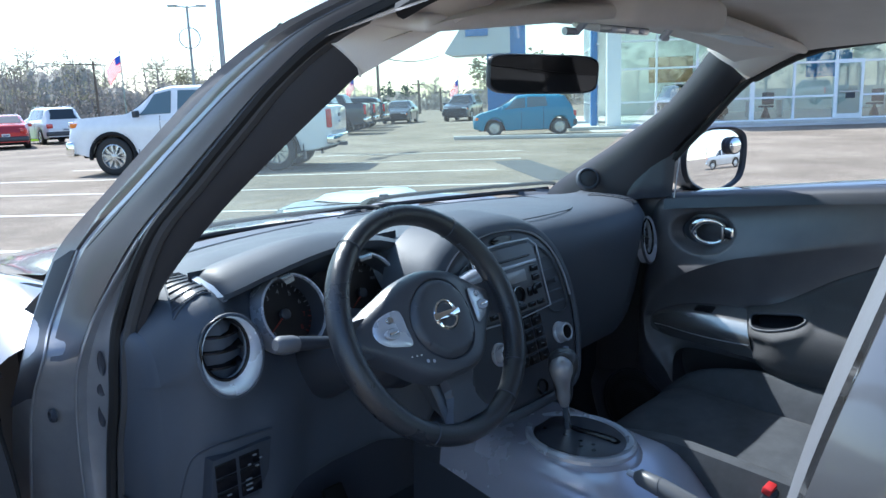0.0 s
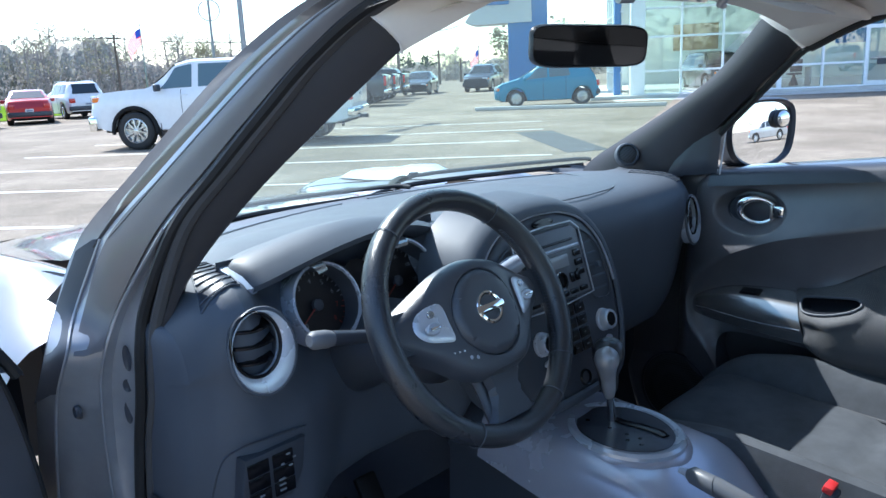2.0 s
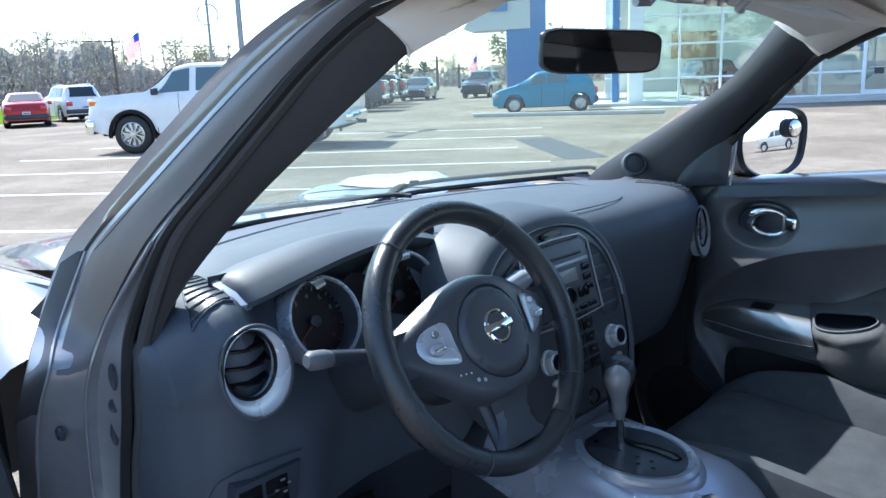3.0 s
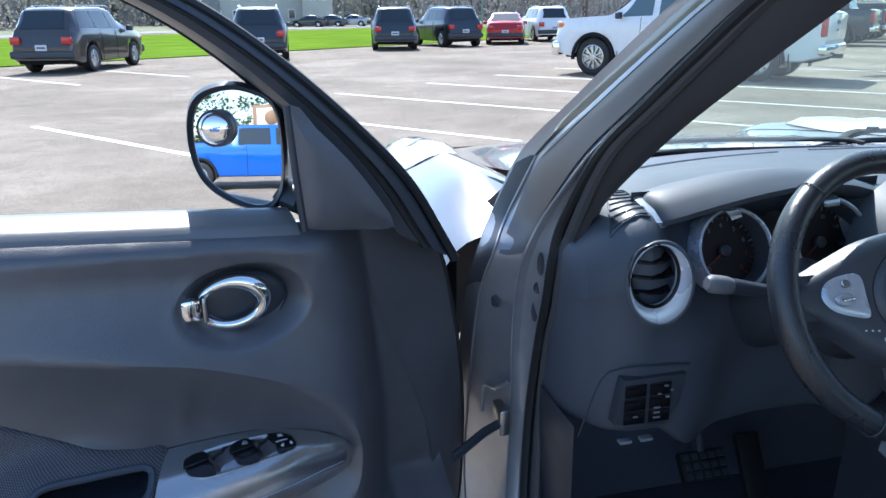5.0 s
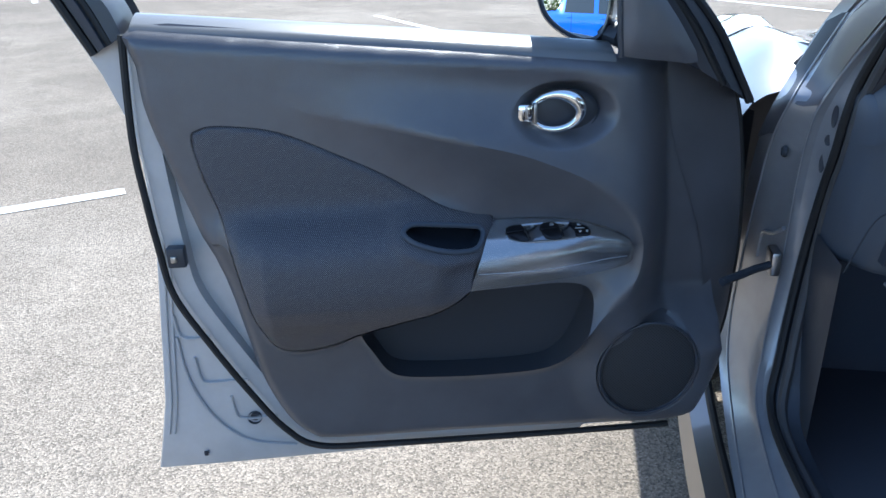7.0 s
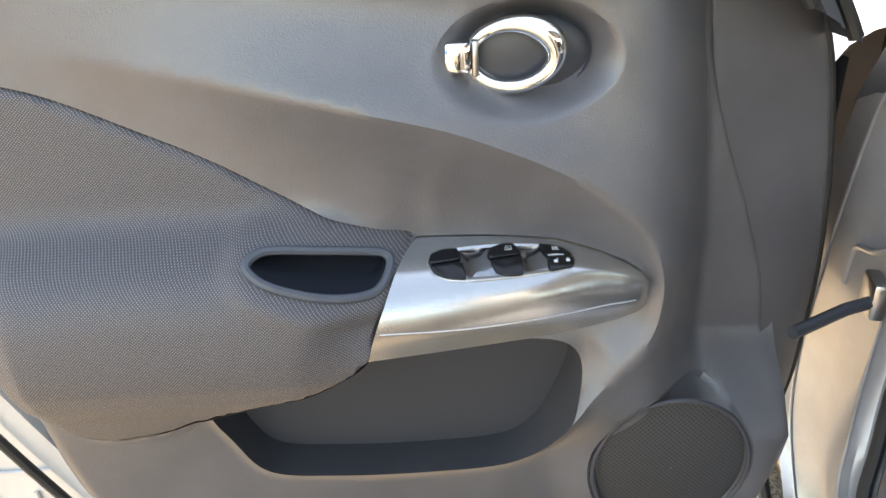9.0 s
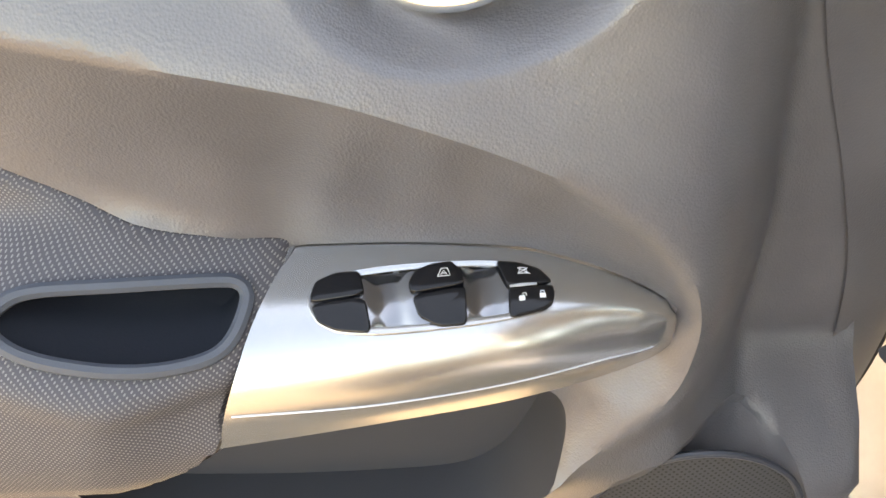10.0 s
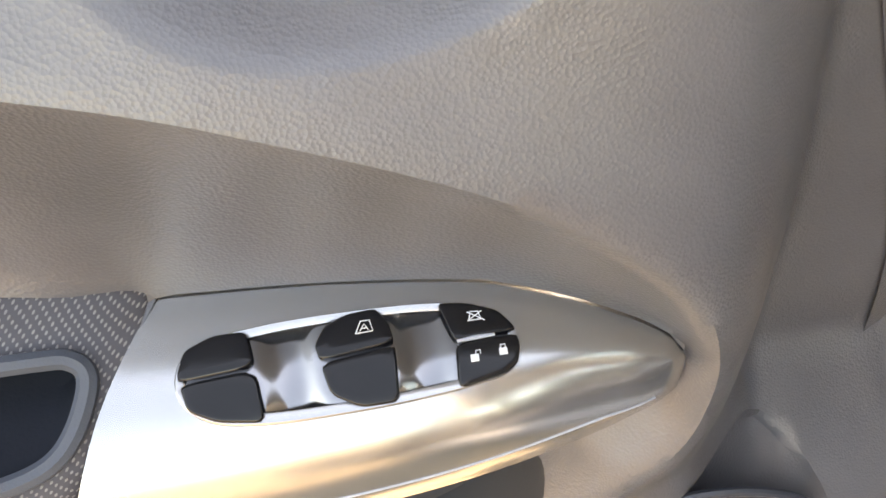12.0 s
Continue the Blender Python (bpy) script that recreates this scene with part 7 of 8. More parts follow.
for s in (-1, 1):
    vis = part("sun_visor", box(0.42, 0.16, 0.018, (0, 0, 0), 0.008, 3, m=Matrix.Translation((CX + s * 0.36, 0.42, 1.493)) @ Matrix.Rotation(radians(10), 4, "X") @ Matrix.Rotation(radians(s * 5), 4, "Y")), HEADLINER, car, "greige sun visor folded up")
    part("vanity_flap", box(0.16, 0.08, 0.006, (0, 0, 0), 0.002, m=Matrix.Translation((CX + s * 0.38, 0.415, 1.481)) @ Matrix.Rotation(radians(10), 4, "X") @ Matrix.Rotation(radians(s * 5), 4, "Y")), WHITE_PRINT if s > 0 else HEADLINER, vis)
    part("visor_clip", tube([(CX + s * 0.135, 0.43, 1.498), (CX + s * 0.135, 0.45, 1.480), (CX + s * 0.16, 0.455, 1.480)], 0.006, 8), SILVER_DARK, vis)
    # pale upper pillar cover and roof rail trim
    P = [(CX + s * 0.553, 0.478, 1.425), (CX + s * 0.548, 0.40, 1.462), (CX + s * 0.560, 0.30, 1.478), (CX + s * 0.565, 0.0, 1.488), (CX + s * 0.563, -0.22, 1.490)]
    Q = [(CX + s * 0.560, 0.560, 1.478), (CX + s * 0.535, 0.47, 1.500), (CX + s * 0.50, 0.32, 1.510), (CX + s * 0.50, 0.0, 1.522), (CX + s * 0.50, -0.22, 1.525)]
    R = [(CX + s * 0.585, 0.463, 1.412), (CX + s * 0.580, 0.36, 1.458), (CX + s * 0.590, 0.26, 1.475), (CX + s * 0.595, 0.0, 1.485), (CX + s * 0.595, -0.22, 1.487)]
    if s < 0:
        P, Q, R = (between(k[1:], k[1:], 0, dz=0.020) for k in (P, Q, R))
    fl = (lambda q: q) if s > 0 else (lambda q: (q[0], [tuple(reversed(k)) for k in q[1]]))
    part("rail_trim", fl(strip(Q, between(P, Q, 0.5, dx=-s * 0.012), P, between(P, R, 0.5, dz=-0.004), R)), HEADLINER, car, "greige roof rail trim")
    part("door_seal", tube(curve_pts(between(R, R, 0, dx=s * 0.006, dz=-0.003), 6), 0.009, 8), RUBBER, car)
part("grab_handle", tube(curve_pts([(0.535, 0.10, 1.500), (0.530, 0.08, 1.480), (0.530, 0.0, 1.474), (0.530, -0.08, 1.480), (0.535, -0.10, 1.500)], 5), 0.010, 8), HEADLINER, car, "greige grab handle")
tw = Vector((0.620, 0.915, 1.168))
tn = Vector((-0.72, -0.60, 0.32)).normalized()
t1 = tn.cross(Vector((0, 0, 1))).normalized()
t2 = tn.cross(t1).normalized()
tweet = part("tweeter", rings(tw, t1 * 0.028, t2 * 0.028, [(1.15, -0.012), (1.0, 0.004), (0.86, 0.005), (0.82, 0.0)], 28), DASH, car, "small round tweeter on the pillar base")
part("tweeter_grille", rings(tw, t1 * 0.023, t2 * 0.023, [(1, 0), (0.8, 0.004), (0.05, 0.005)], 24), MESH_GRILLE, tweet)

# ---- parked vehicles ----
def car_paint(name, color, metal=0.3, rough=0.3):
    return material(name, color, rough, metal=metal, coat=1.0, vary=0.04)


V_WHITE = car_paint("white_car_paint", (0.78, 0.79, 0.80), 0.0, 0.35)
V_RED = car_paint("red_car_paint", (0.42, 0.012, 0.016), 0.35)
V_BLUE = material("bright_blue_car_paint", (0.0, 0.20, 0.34), 0.40, coat=0.15, vary=0.04)
V_ROYAL = car_paint("royal_blue_truck_paint", (0.004, 0.10, 0.48), 0.2)
V_GREY = car_paint("dark_grey_car_paint", (0.035, 0.040, 0.046), 0.5)
V_NAVY = car_paint("navy_car_paint", (0.022, 0.028, 0.042), 0.4)
V_BLACK = car_paint("black_car_paint", (0.014, 0.015, 0.018), 0.3)
V_SILVER = car_paint("silver_truck_paint", (0.33, 0.34, 0.35), 0.5)
V_BROWN = car_paint("dark_taupe_car_paint", (0.06, 0.056, 0.055), 0.5)
AUTO_GLASS = material("dark_auto_glass", (0.022, 0.030, 0.036), 0.05, spec=0.7)
PALE_GLASS = material("pale_auto_glass", (0.10, 0.15, 0.17), 0.05, spec=0.7)
TAIL = material("tail_lamp_red", (0.50, 0.012, 0.012), 0.2, coat=0.6)
HEADLAMP = material("headlamp_glass", (0.62, 0.64, 0.66), 0.12, metal=0.4, coat=1.0)
AMBER = material("amber_lamp", (0.75, 0.20, 0.02), 0.25)
PLATE = material("plate_white", (0.65, 0.66, 0.66), 0.5)
PLATE_BAR = material("plate_bar", (0.12, 0.14, 0.22), 0.5)
ALLOY = material("alloy_rim", (0.55, 0.56, 0.57), 0.25, metal=0.9)
ALLOY_DARK = material("dark_alloy_rim", (0.05, 0.05, 0.055), 0.3, metal=0.7)
WELL = material("wheel_well", (0.006, 0.006, 0.007), 0.9)


def wheel_parts(parent, x, y, r, w, side, rim_mat, spokes):
    ty = part("wheel", tyre_data((x, y, r), r, w, side), RUBBER, parent, "black tyre on alloy rim")
    face = x + side * w * 0.40
    rim = part("rim", rings((face - side * 0.03, y, r), (0, side * r * 0.66, 0), (0, 0, r * 0.66), [(1.0, -0.02), (1.0, 0.045), (0.92, 0.05), (0.88, 0.02), (0.86, -0.03), (0.2, -0.03)], 32), rim_mat, ty)
    bits = []
    for k in range(spokes):
        a = 2 * math.pi * (k + 0.3) / spokes
        d, n = Vector((0, math.cos(a), math.sin(a))), Vector((0, -math.sin(a), math.cos(a)))
        c = Vector((face, y, r))
        row = []
        for q, hw, dx in ((0.12, 0.030, 0.012), (0.55, 0.020, 0.010), (0.90, 0.026, 0.002)):
            p = c + d * r * 0.66 * q
            row.append([p + n * hw + Vector((side * (dx - 0.02), 0, 0)), p + n * hw * 0.6 + Vector((side * dx, 0, 0)), p - n * hw * 0.6 + Vector((side * dx, 0, 0)), p - n * hw + Vector((side * (dx - 0.02), 0, 0))])
        bits.append(loft(row))
    bits.append(rings((face, y, r), (0, side * r * 0.13, 0), (0, 0, r * 0.13), [(1, -0.02), (1, 0.014), (0.7, 0.02), (0.05, 0.02)], 14))
    part("spokes", joined(bits), rim_mat, rim)


def vehicle(name, label, category, paint, L, W, H, wb, fo, r, prof, belt, windows, shield, back, roofw=0.72, clear=0.25, rim=None, spokes=10, tail=None, glass=None, bed=None, tall_tail=False, group=""):
    """A parked vehicle with its nose along +y. prof: (share of length from the nose, height) of the top line; belt likewise."""
    v = thing(name, (0, 0, 0), label, category, group)
    glass = glass or AUTO_GLASS
    y_of = lambda s: L / 2 - s * L
    ps, pz = zip(*prof)
    bs, bz = zip(*belt)
    axle_f, axle_r = fo / L, (fo + wb) / L
    def top(s):
        k = 0.012
        return float(np.mean([np.interp(s + d, ps, pz) for d in (-k, -k / 2, 0, k / 2, k)]))
    def section(s, grow=0.0):
        t, b = top(s), float(np.interp(s, bs, bz))
        b = min(b, t - 0.03)
        e = abs(2 * s - 1)
        w = W / 2 * (1 - 0.10 * e ** 5 - 0.06 * max(0, e - 0.9) / 0.1)
        zb = clear + 0.10 * max(0, e - 0.86) / 0.14
        for ax in (axle_f, axle_r):
            d = (s - ax) * L
            ra = r * 1.22
            if abs(d) < ra:
                zb = max(zb, r + math.sqrt(ra * ra - d * d) * 0.98)
        cab = min(1.0, max(0.0, (t - b - 0.06) / 0.25))
        rw = w * (0.95 * (1 - cab) + roofw * cab)
        low = [(w * 0.88, zb), (w * 0.975, zb + 0.03), (w, max(zb + 0.05, b - 0.42)), (w * 1.0, max(zb + 0.06, b - 0.22)), (w * 0.985, max(zb + 0.07, b - 0.07)), (w * 0.955, max(zb + 0.08, b))]
        zs = max(zb + 0.09, t - 0.045 * cab - 0.012)
        up = [(w * 0.955 + (rw - w * 0.955) * 0.5, max(zb + 0.085, (b + zs) / 2)), (rw, zs), (rw * 0.86, max(zb + 0.095, t - 0.010)), (rw * 0.45, max(zb + 0.1, t)), (0, max(zb + 0.1, t + 0.004))]
        return low + up
    ss = np.unique(np.concatenate([np.linspace(0.0, 1.0, 60), [axle_f - 0.001, axle_r + 0.001]]))
    rows = []
    for s in ss:
        half = section(float(s))
        y = y_of(float(s)) + (0.05 * (1 if s < 0.02 else 0))
        rows.append([(x, y, z) for x, z in half] + [(-x, y, z) for x, z in reversed(half[:-1])])
    vv, ff = loft(rows)
    k = len(rows[0])
    ff += [tuple(range(k)), tuple((len(rows) - 1) * k + j for j in reversed(range(k)))]
    body = part("body", (vv, ff), paint, v)
    part("underbody", box(W * 0.80, L * 0.93, 0.30, (0, 0, clear + 0.14), 0.03), WELL, v)
    def side_point(s, f, side, off=0.007):
        h = section(s)
        (x0, z0), (x1, z1) = h[5], h[7]
        n = Vector((z1 - z0, 0, x0 - x1)).normalized()
        return Vector((side * (x0 + (x1 - x0) * f), y_of(s), z0 + (z1 - z0) * f)) + Vector((side * n.x, 0, n.z)) * off
    for side in (-1, 1):
        for s0, s1, s2, s3 in windows:          # lower front, lower rear, upper rear, upper front
            rws = []
            for f in np.linspace(0.06, 0.90, 6):
                a, b2 = s0 + (s3 - s0) * f, s1 + (s2 - s1) * f
                rws.append([side_point(a + (b2 - a) * q, f, side) for q in np.linspace(0, 1, 7)])
            g = loft(rws)
            part("side_window", g if side > 0 else (g[0], [tuple(reversed(q)) for q in g[1]]), glass, v)
        for q, s_h in enumerate([w[1] - 0.03 for w in windows[:2]]):
            p = side_point(s_h, -0.0, side, 0.012) - Vector((0, 0, 0.12))
            part("door_handle", box(0.03, 0.16, 0.028, p + Vector((side * W * 0.012, 0, 0)), 0.008), paint, v)
            seam = [side_point(s_h - 0.012, 0.0, side, 0.004)] + [Vector((side * section(s_h - 0.012)[i][0], y_of(s_h - 0.012), section(s_h - 0.012)[i][1])) + Vector((side * 0.002, 0, 0)) for i in (4, 3, 2, 1)]
            part("door_gap", tube(seam, 0.006, 4), WELL, v)
        m0 = side_point(windows[0][0] + 0.012, 0.10, side, 0.02)
        part("door_mirror", box(0.20, 0.10, 0.15, m0 + Vector((side * 0.12, 0, 0.02)), 0.03, 3), paint if not tall_tail else BLACK, v)
        for y in (L / 2 - fo, L / 2 - fo - wb):
            wheel_parts(v, side * (W / 2 - 0.125), y, r, 0.22, side, rim or ALLOY, spokes)
        hz = top(0.03)
        hx = section(0.02)[3][0]
        part("headlamp", box(0.34, 0.16, 0.15, (side * (hx - 0.20), L / 2 - 0.045, hz - 0.13), 0.03, 3), HEADLAMP, v)
        part("turn_lamp", box(0.06, 0.22, 0.10, (side * (hx - 0.02), L / 2 - 0.14, hz - 0.14), 0.02), AMBER, v)
        tz = float(np.interp(0.97, bs, bz)) - 0.06
        tx = section(0.985)[3][0]
        th = 0.40 if tall_tail else 0.20
        part("tail_lamp", box(0.15 if tall_tail else 0.26, 0.12, th, (side * (tx - (0.07 if tall_tail else 0.13)), -L / 2 + 0.04, tz - th / 2 + 0.04), 0.025, 3), TAIL, v)
    for s0, s1, f0, nm in ((*shield, 0.87, "windshield"), (*back, 0.83, "rear_window")):
        rws = []
        for q in np.linspace(0.05, 0.93, 7):
            s = s0 + (s1 - s0) * q
            hw = section(s)[7][0] * f0
            dz, dy = top(s + 0.004) - top(s - 0.004), 0.008 * L
            n = Vector((0, dz, dy)).normalized()
            rws.append([Vector((hw * a, y_of(s), top(s))) + n * 0.012 for a in np.linspace(-1, 1, 9)])
        g = loft(rws)
        part(nm, (g[0], [tuple(reversed(q)) for q in g[1]] if s1 > s0 else g[1]), glass, v)
    bump_z = clear + 0.24
    part("front_bumper", box(W * 0.92, 0.16, 0.24, (0, L / 2 - 0.03, bump_z), 0.05, 3), CHROME if tall_tail else paint, v)
    part("rear_bumper", box(W * 0.92, 0.16, 0.20, (0, -L / 2 + 0.03, bump_z), 0.05, 3), CHROME if tall_tail else BLACK, v)
    part("grille", box(W * 0.50, 0.05, 0.16, (0, L / 2 + 0.012, top(0.02) - 0.18), 0.02), BLACK, v)
    tzp = float(np.interp(0.97, bs, bz)) - 0.30
    pl = part("number_plate", box(0.31, 0.015, 0.155, (0, -L / 2 - 0.016, tzp), 0.004), PLATE, v)
    part("plate_bar", box(0.22, 0.004, 0.05, (0, -L / 2 - 0.026, tzp)), PLATE_BAR, pl)
    return v


SUV_P = [(0, 0.80), (0.02, 0.92), (0.05, 1.00), (0.24, 1.12), (0.40, 1.66), (0.50, 1.72), (0.84, 1.70), (0.90, 1.64), (0.965, 1.14), (0.985, 0.95), (1, 0.60)]
SUV_B = [(0, 0.72), (0.06, 0.92), (0.25, 1.06), (0.9, 1.14), (1, 0.9)]
SUV_W = [(0.275, 0.50, 0.50, 0.385), (0.515, 0.70, 0.70, 0.515), (0.715, 0.90, 0.855, 0.715)]


def suv(name, label, paint, scale=1.0, tailm=None):
    o = vehicle(name, label, "suv", paint, 4.65 * scale, 1.86, 1.70, 2.70, 0.92, 0.355, SUV_P, SUV_B, SUV_W, (0.25, 0.40), (0.90, 0.968))
    for side in (-1, 1):
        part("roof_rail", tube([(side * 0.60, 0.55, 1.70), (side * 0.60, 0.45, 1.745), (side * 0.60, -1.3, 1.745), (side * 0.60, -1.4, 1.70)], 0.016, 6), STEEL, o)
    return o


def sedan(name, label, paint):
    return vehicle(name, label, "sedan", paint, 4.70, 1.82, 1.45, 2.70, 0.92, 0.325,
                   [(0, 0.62), (0.02, 0.72), (0.05, 0.80), (0.26, 0.95), (0.44, 1.40), (0.52, 1.45), (0.64, 1.43), (0.70, 1.38), (0.85, 1.06), (0.97, 1.02), (0.99, 0.9), (1, 0.6)],
                   [(0, 0.55), (0.06, 0.74), (0.26, 0.90), (0.86, 1.00), (1, 0.85)], [(0.30, 0.50, 0.50, 0.42), (0.515, 0.70, 0.67, 0.515)], (0.27, 0.44), (0.70, 0.85), clear=0.20)


def hatchback(name, label, paint):
    o = vehicle(name, label, "hatchback", paint, 3.70, 1.62, 1.48, 2.38, 0.72, 0.295,
                [(0, 0.62), (0.02, 0.76), (0.06, 0.84), (0.22, 0.99), (0.42, 1.44), (0.55, 1.49), (0.84, 1.45), (0.90, 1.40), (0.965, 1.02), (0.985, 0.82), (1, 0.55)],
                [(0, 0.58), (0.06, 0.80), (0.24, 0.93), (0.9, 1.06), (1, 0.8)], [(0.27, 0.50, 0.50, 0.40), (0.52, 0.72, 0.70, 0.52)], (0.23, 0.42), (0.89, 0.962), clear=0.20, rim=ALLOY, spokes=8, glass=PALE_GLASS)
    sp = part("roof_spoiler", box(1.15, 0.24, 0.035, (0, -1.50, 1.46), 0.012), paint, o)
    part("rear_wiper", tube([(0.0, -1.80, 1.05), (0.22, -1.72, 1.20)], 0.010, 6), BLACK, o)
    return o


def pickup(name, label, paint, glass=None):
    o = vehicle(name, label, "pickup truck", paint, 5.85, 2.03, 1.92, 3.64, 1.00, 0.42,
                [(0, 0.98), (0.010, 1.20), (0.03, 1.27), (0.12, 1.31), (0.235, 1.34), (0.335, 1.84), (0.40, 1.92), (0.58, 1.91), (0.608, 1.84), (0.632, 1.38), (0.99, 1.38), (1, 1.32)],
                [(0, 0.92), (0.03, 1.20), (0.23, 1.27), (0.63, 1.30), (0.64, 1.31), (1, 1.31)], [(0.268, 0.405, 0.405, 0.345), (0.43, 0.595, 0.585, 0.43)], (0.235, 0.335), (0.603, 0.634),
                roofw=0.80, clear=0.40, spokes=10, tall_tail=True, glass=glass)
    part("bed_opening", box(1.62, 1.95, 0.06, (0, -1.72, 1.378), 0.01), WELL, o)
    part("tailgate", box(1.62, 0.05, 0.50, (0, -2.925, 1.07), 0.015), paint, o)
    part("tailgate_handle", box(0.26, 0.03, 0.08, (0, -2.955, 1.16), 0.015), BLACK, o)
    part("bumper_cover", box(1.96, 0.20, 0.34, (0, 2.92, 0.60), 0.06, 3), CHROME, o, "chrome front bumper")
    for side in (-1, 1):
        for y in (5.85 / 2 - 1.00, 5.85 / 2 - 4.64):
            # black half ring that widens the shaded gap over the tyre
            arch = [(side * 1.005, y + 0.505 * math.cos(a), 0.42 + 0.505 * math.sin(a)) for a in np.linspace(-0.12, math.pi + 0.12, 15)]
            part("arch_gap_shade", tube(arch, 0.045, 8), WELL, o, "black half ring standing for the dark gap above the tyre")
    part("hitch", box(0.10, 0.22, 0.08, (0, -3.0, 0.50), 0.01), BLACK, o)
    for side in (-1, 1):
        for y in (1.93 - 0.60, -1.70 - 0.62):
            part("mud_flap", box(0.26, 0.02, 0.34, (side * 0.87, y, 0.40), 0.01), BLACK, o)
    return o


def park(make, a, b, turn=0.0, group="cars parked in the lot", frame_lot=True):
    p = lot(a, b)
    make.matrix_world = Matrix.Translation(p) @ LOT @ Matrix.Rotation(radians(turn), 4, "Z")
    if group:
        make["group"] = group
    return make


park(pickup("pickup_truck", "white crew-cab pickup truck with chrome bumpers, parked on the lot", V_WHITE, PALE_GLASS), 16.25, 7.55, 2)
park(hatchback("hatchback", "bright blue small hatchback parked beside the showroom", V_BLUE), 28.3, 0.35, 4)


def park_facing(make, x, y, az, back=1.3):
    """Parks a vehicle with its rear axle over (x, y) and its nose az degrees to the right of the filmed car's."""
    d = Vector((math.sin(radians(az)), math.cos(radians(az)), 0))
    make.matrix_world = Matrix.Translation(Vector((x, y, 0)) + d * back) @ Matrix.Rotation(radians(-az), 4, "Z")
    make["group"] = "cars parked by the grass"


park_facing(suv("suv", "dark taupe suv with its tail to the lot, by the grass", V_BROWN), -6.2, 23.5, 15)
park_facing(suv("suv", "dark grey suv with silver roof rails by the grass", V_GREY), -0.8, 27.1, 2)
park_facing(suv("suv", "dark grey-green compact suv by the grass strip", V_GREY, 0.97), 4.7, 32.4, 8)
park_facing(suv("suv", "navy blue boxy suv parked by the grass", V_NAVY, 0.92), 7.9, 34.3, -12)
park_facing(sedan("sedan", "red sedan parked with its tail to the lot", V_RED), 10.6, 35.7, 18)
park_facing(suv("suv", "white suv parked with its tail to the lot", V_WHITE, 0.97), 13.8, 38.2, 5)
park_facing(suv("suv", "dark grey suv parked by the grass strip", V_GREY), -12.5, 21.5, 20)
for a, b, t, mk in ((34.0, 10.3, 3, "p"), (38.0, 10.6, 2, "p"), (42.2, 10.8, 0, "p"), (46.2, 11.0, 0, "s")):
    if mk == "p":
        park(pickup("pickup_truck", "dark pickup truck in a row far across the lot", V_NAVY if a < 40 else V_BLACK), a, b, t)
    else:
        park(suv("suv", "black suv far across the lot", V_BLACK), a, b, t)
park(sedan("sedan", "black sedan parked side-on far across the lot", V_BLACK), 50.0, 8.3, 88)
park(suv("suv", "dark blue-grey suv far across the lot", V_NAVY), 51.0, 4.2, 80)
# behind the camera, seen in the door mirrors only
blue_truck = pickup("pickup_truck", "royal blue pickup truck parked behind the car", V_ROYAL)
blue_truck.matrix_world = Matrix.Translation((-6.36, -9.9, 0)) @ Matrix.Rotation(radians(242), 4, "Z")
silver_truck = pickup("pickup_truck", "silver crew-cab pickup truck parked across the lot", V_SILVER)
silver_truck.matrix_world = Matrix.Translation((11.5, -20.0, 0)) @ Matrix.Rotation(radians(118), 4, "Z")

# roadside sign behind, plain emblem panel on a brown pylon
SIGN_BROWN = material("brown_sign_panel", (0.22, 0.13, 0.07), 0.6, vary=0.1)
SIGN_CREAM = material("cream_sign_panel", (0.62, 0.55, 0.42), 0.6, vary=0.06)
sign = thing("pylon_sign", (-11.1, -22.1, 0), "brown roadside pylon sign with a cream panel", "sign", turn=radians(-23))
part("pylon", box(2.3, 0.4, 3.9, (0, 0, 1.95), 0.05), SIGN_BROWN, sign)
part("sign_panel", box(1.8, 0.1, 1.7, (0, 0.24, 2.85), 0.04), SIGN_CREAM, sign)
part("emblem", rings((0, 0.31, 3.1), (-0.4, 0, 0), (0, 0, 0.45), [(1, 0), (0.9, 0.03), (0.05, 0.03)], 20), SIGN_BROWN, sign)
for k in range(3):
    part("letter_bar", box(1.3 - 0.2 * k, 0.04, 0.12, (0, 0.31, 2.45 - 0.16 * k)), SIGN_BROWN, sign)

# ---- showroom ----
STEEL_WHITE = material("white_facade_frame", (0.86, 0.88, 0.89), 0.4, vary=0.05)
FACADE_GLASS = glass_material("showroom_glass", (0.80, 0.93, 0.92), ior=2.3)
BLUE_PANEL = material("blue_facade_panel", (0.02, 0.17, 0.46), 0.35, vary=0.06, coat=0.3)
GREY_PANEL = material("grey_metal_panel", (0.56, 0.58, 0.58), 0.45, metal=0.2, vary=0.05)
SHOW_WALL = material("showroom_wall", (0.82, 0.83, 0.78), 0.8, vary=0.1, vary_scale=1)
SHOW_FLOOR = material("showroom_tiles", (0.72, 0.71, 0.68), 0.25, vary=0.08)
OCHRE = material("ochre_wall_panel", (0.42, 0.24, 0.11), 0.7, vary=0.08)
show = thing("showroom", (0, 0, 0), "glass car showroom with white mullions and a blue entrance fin", "building")
show.matrix_world = LOT
FA, B0, B1 = 30.4, -3.2, -46.0           # facade plane, its corner and its far end
part("slab", box(16, 46, 0.14, (FA + 7.6, -24.4, 0.07), 0.02), CONCRETE, show)
part("tiled_floor", box(15.0, 42, 0.02, (FA + 7.8, -24.6, 0.155)), SHOW_FLOOR, show)
part("back_wall", box(0.3, 42, 7.6, (FA + 14, -24.6, 3.9), 0.01), SHOW_WALL, show)
part("end_wall", box(14, 0.3, 7.6, (FA + 7, -46.1, 3.9), 0.01), SHOW_WALL, show)
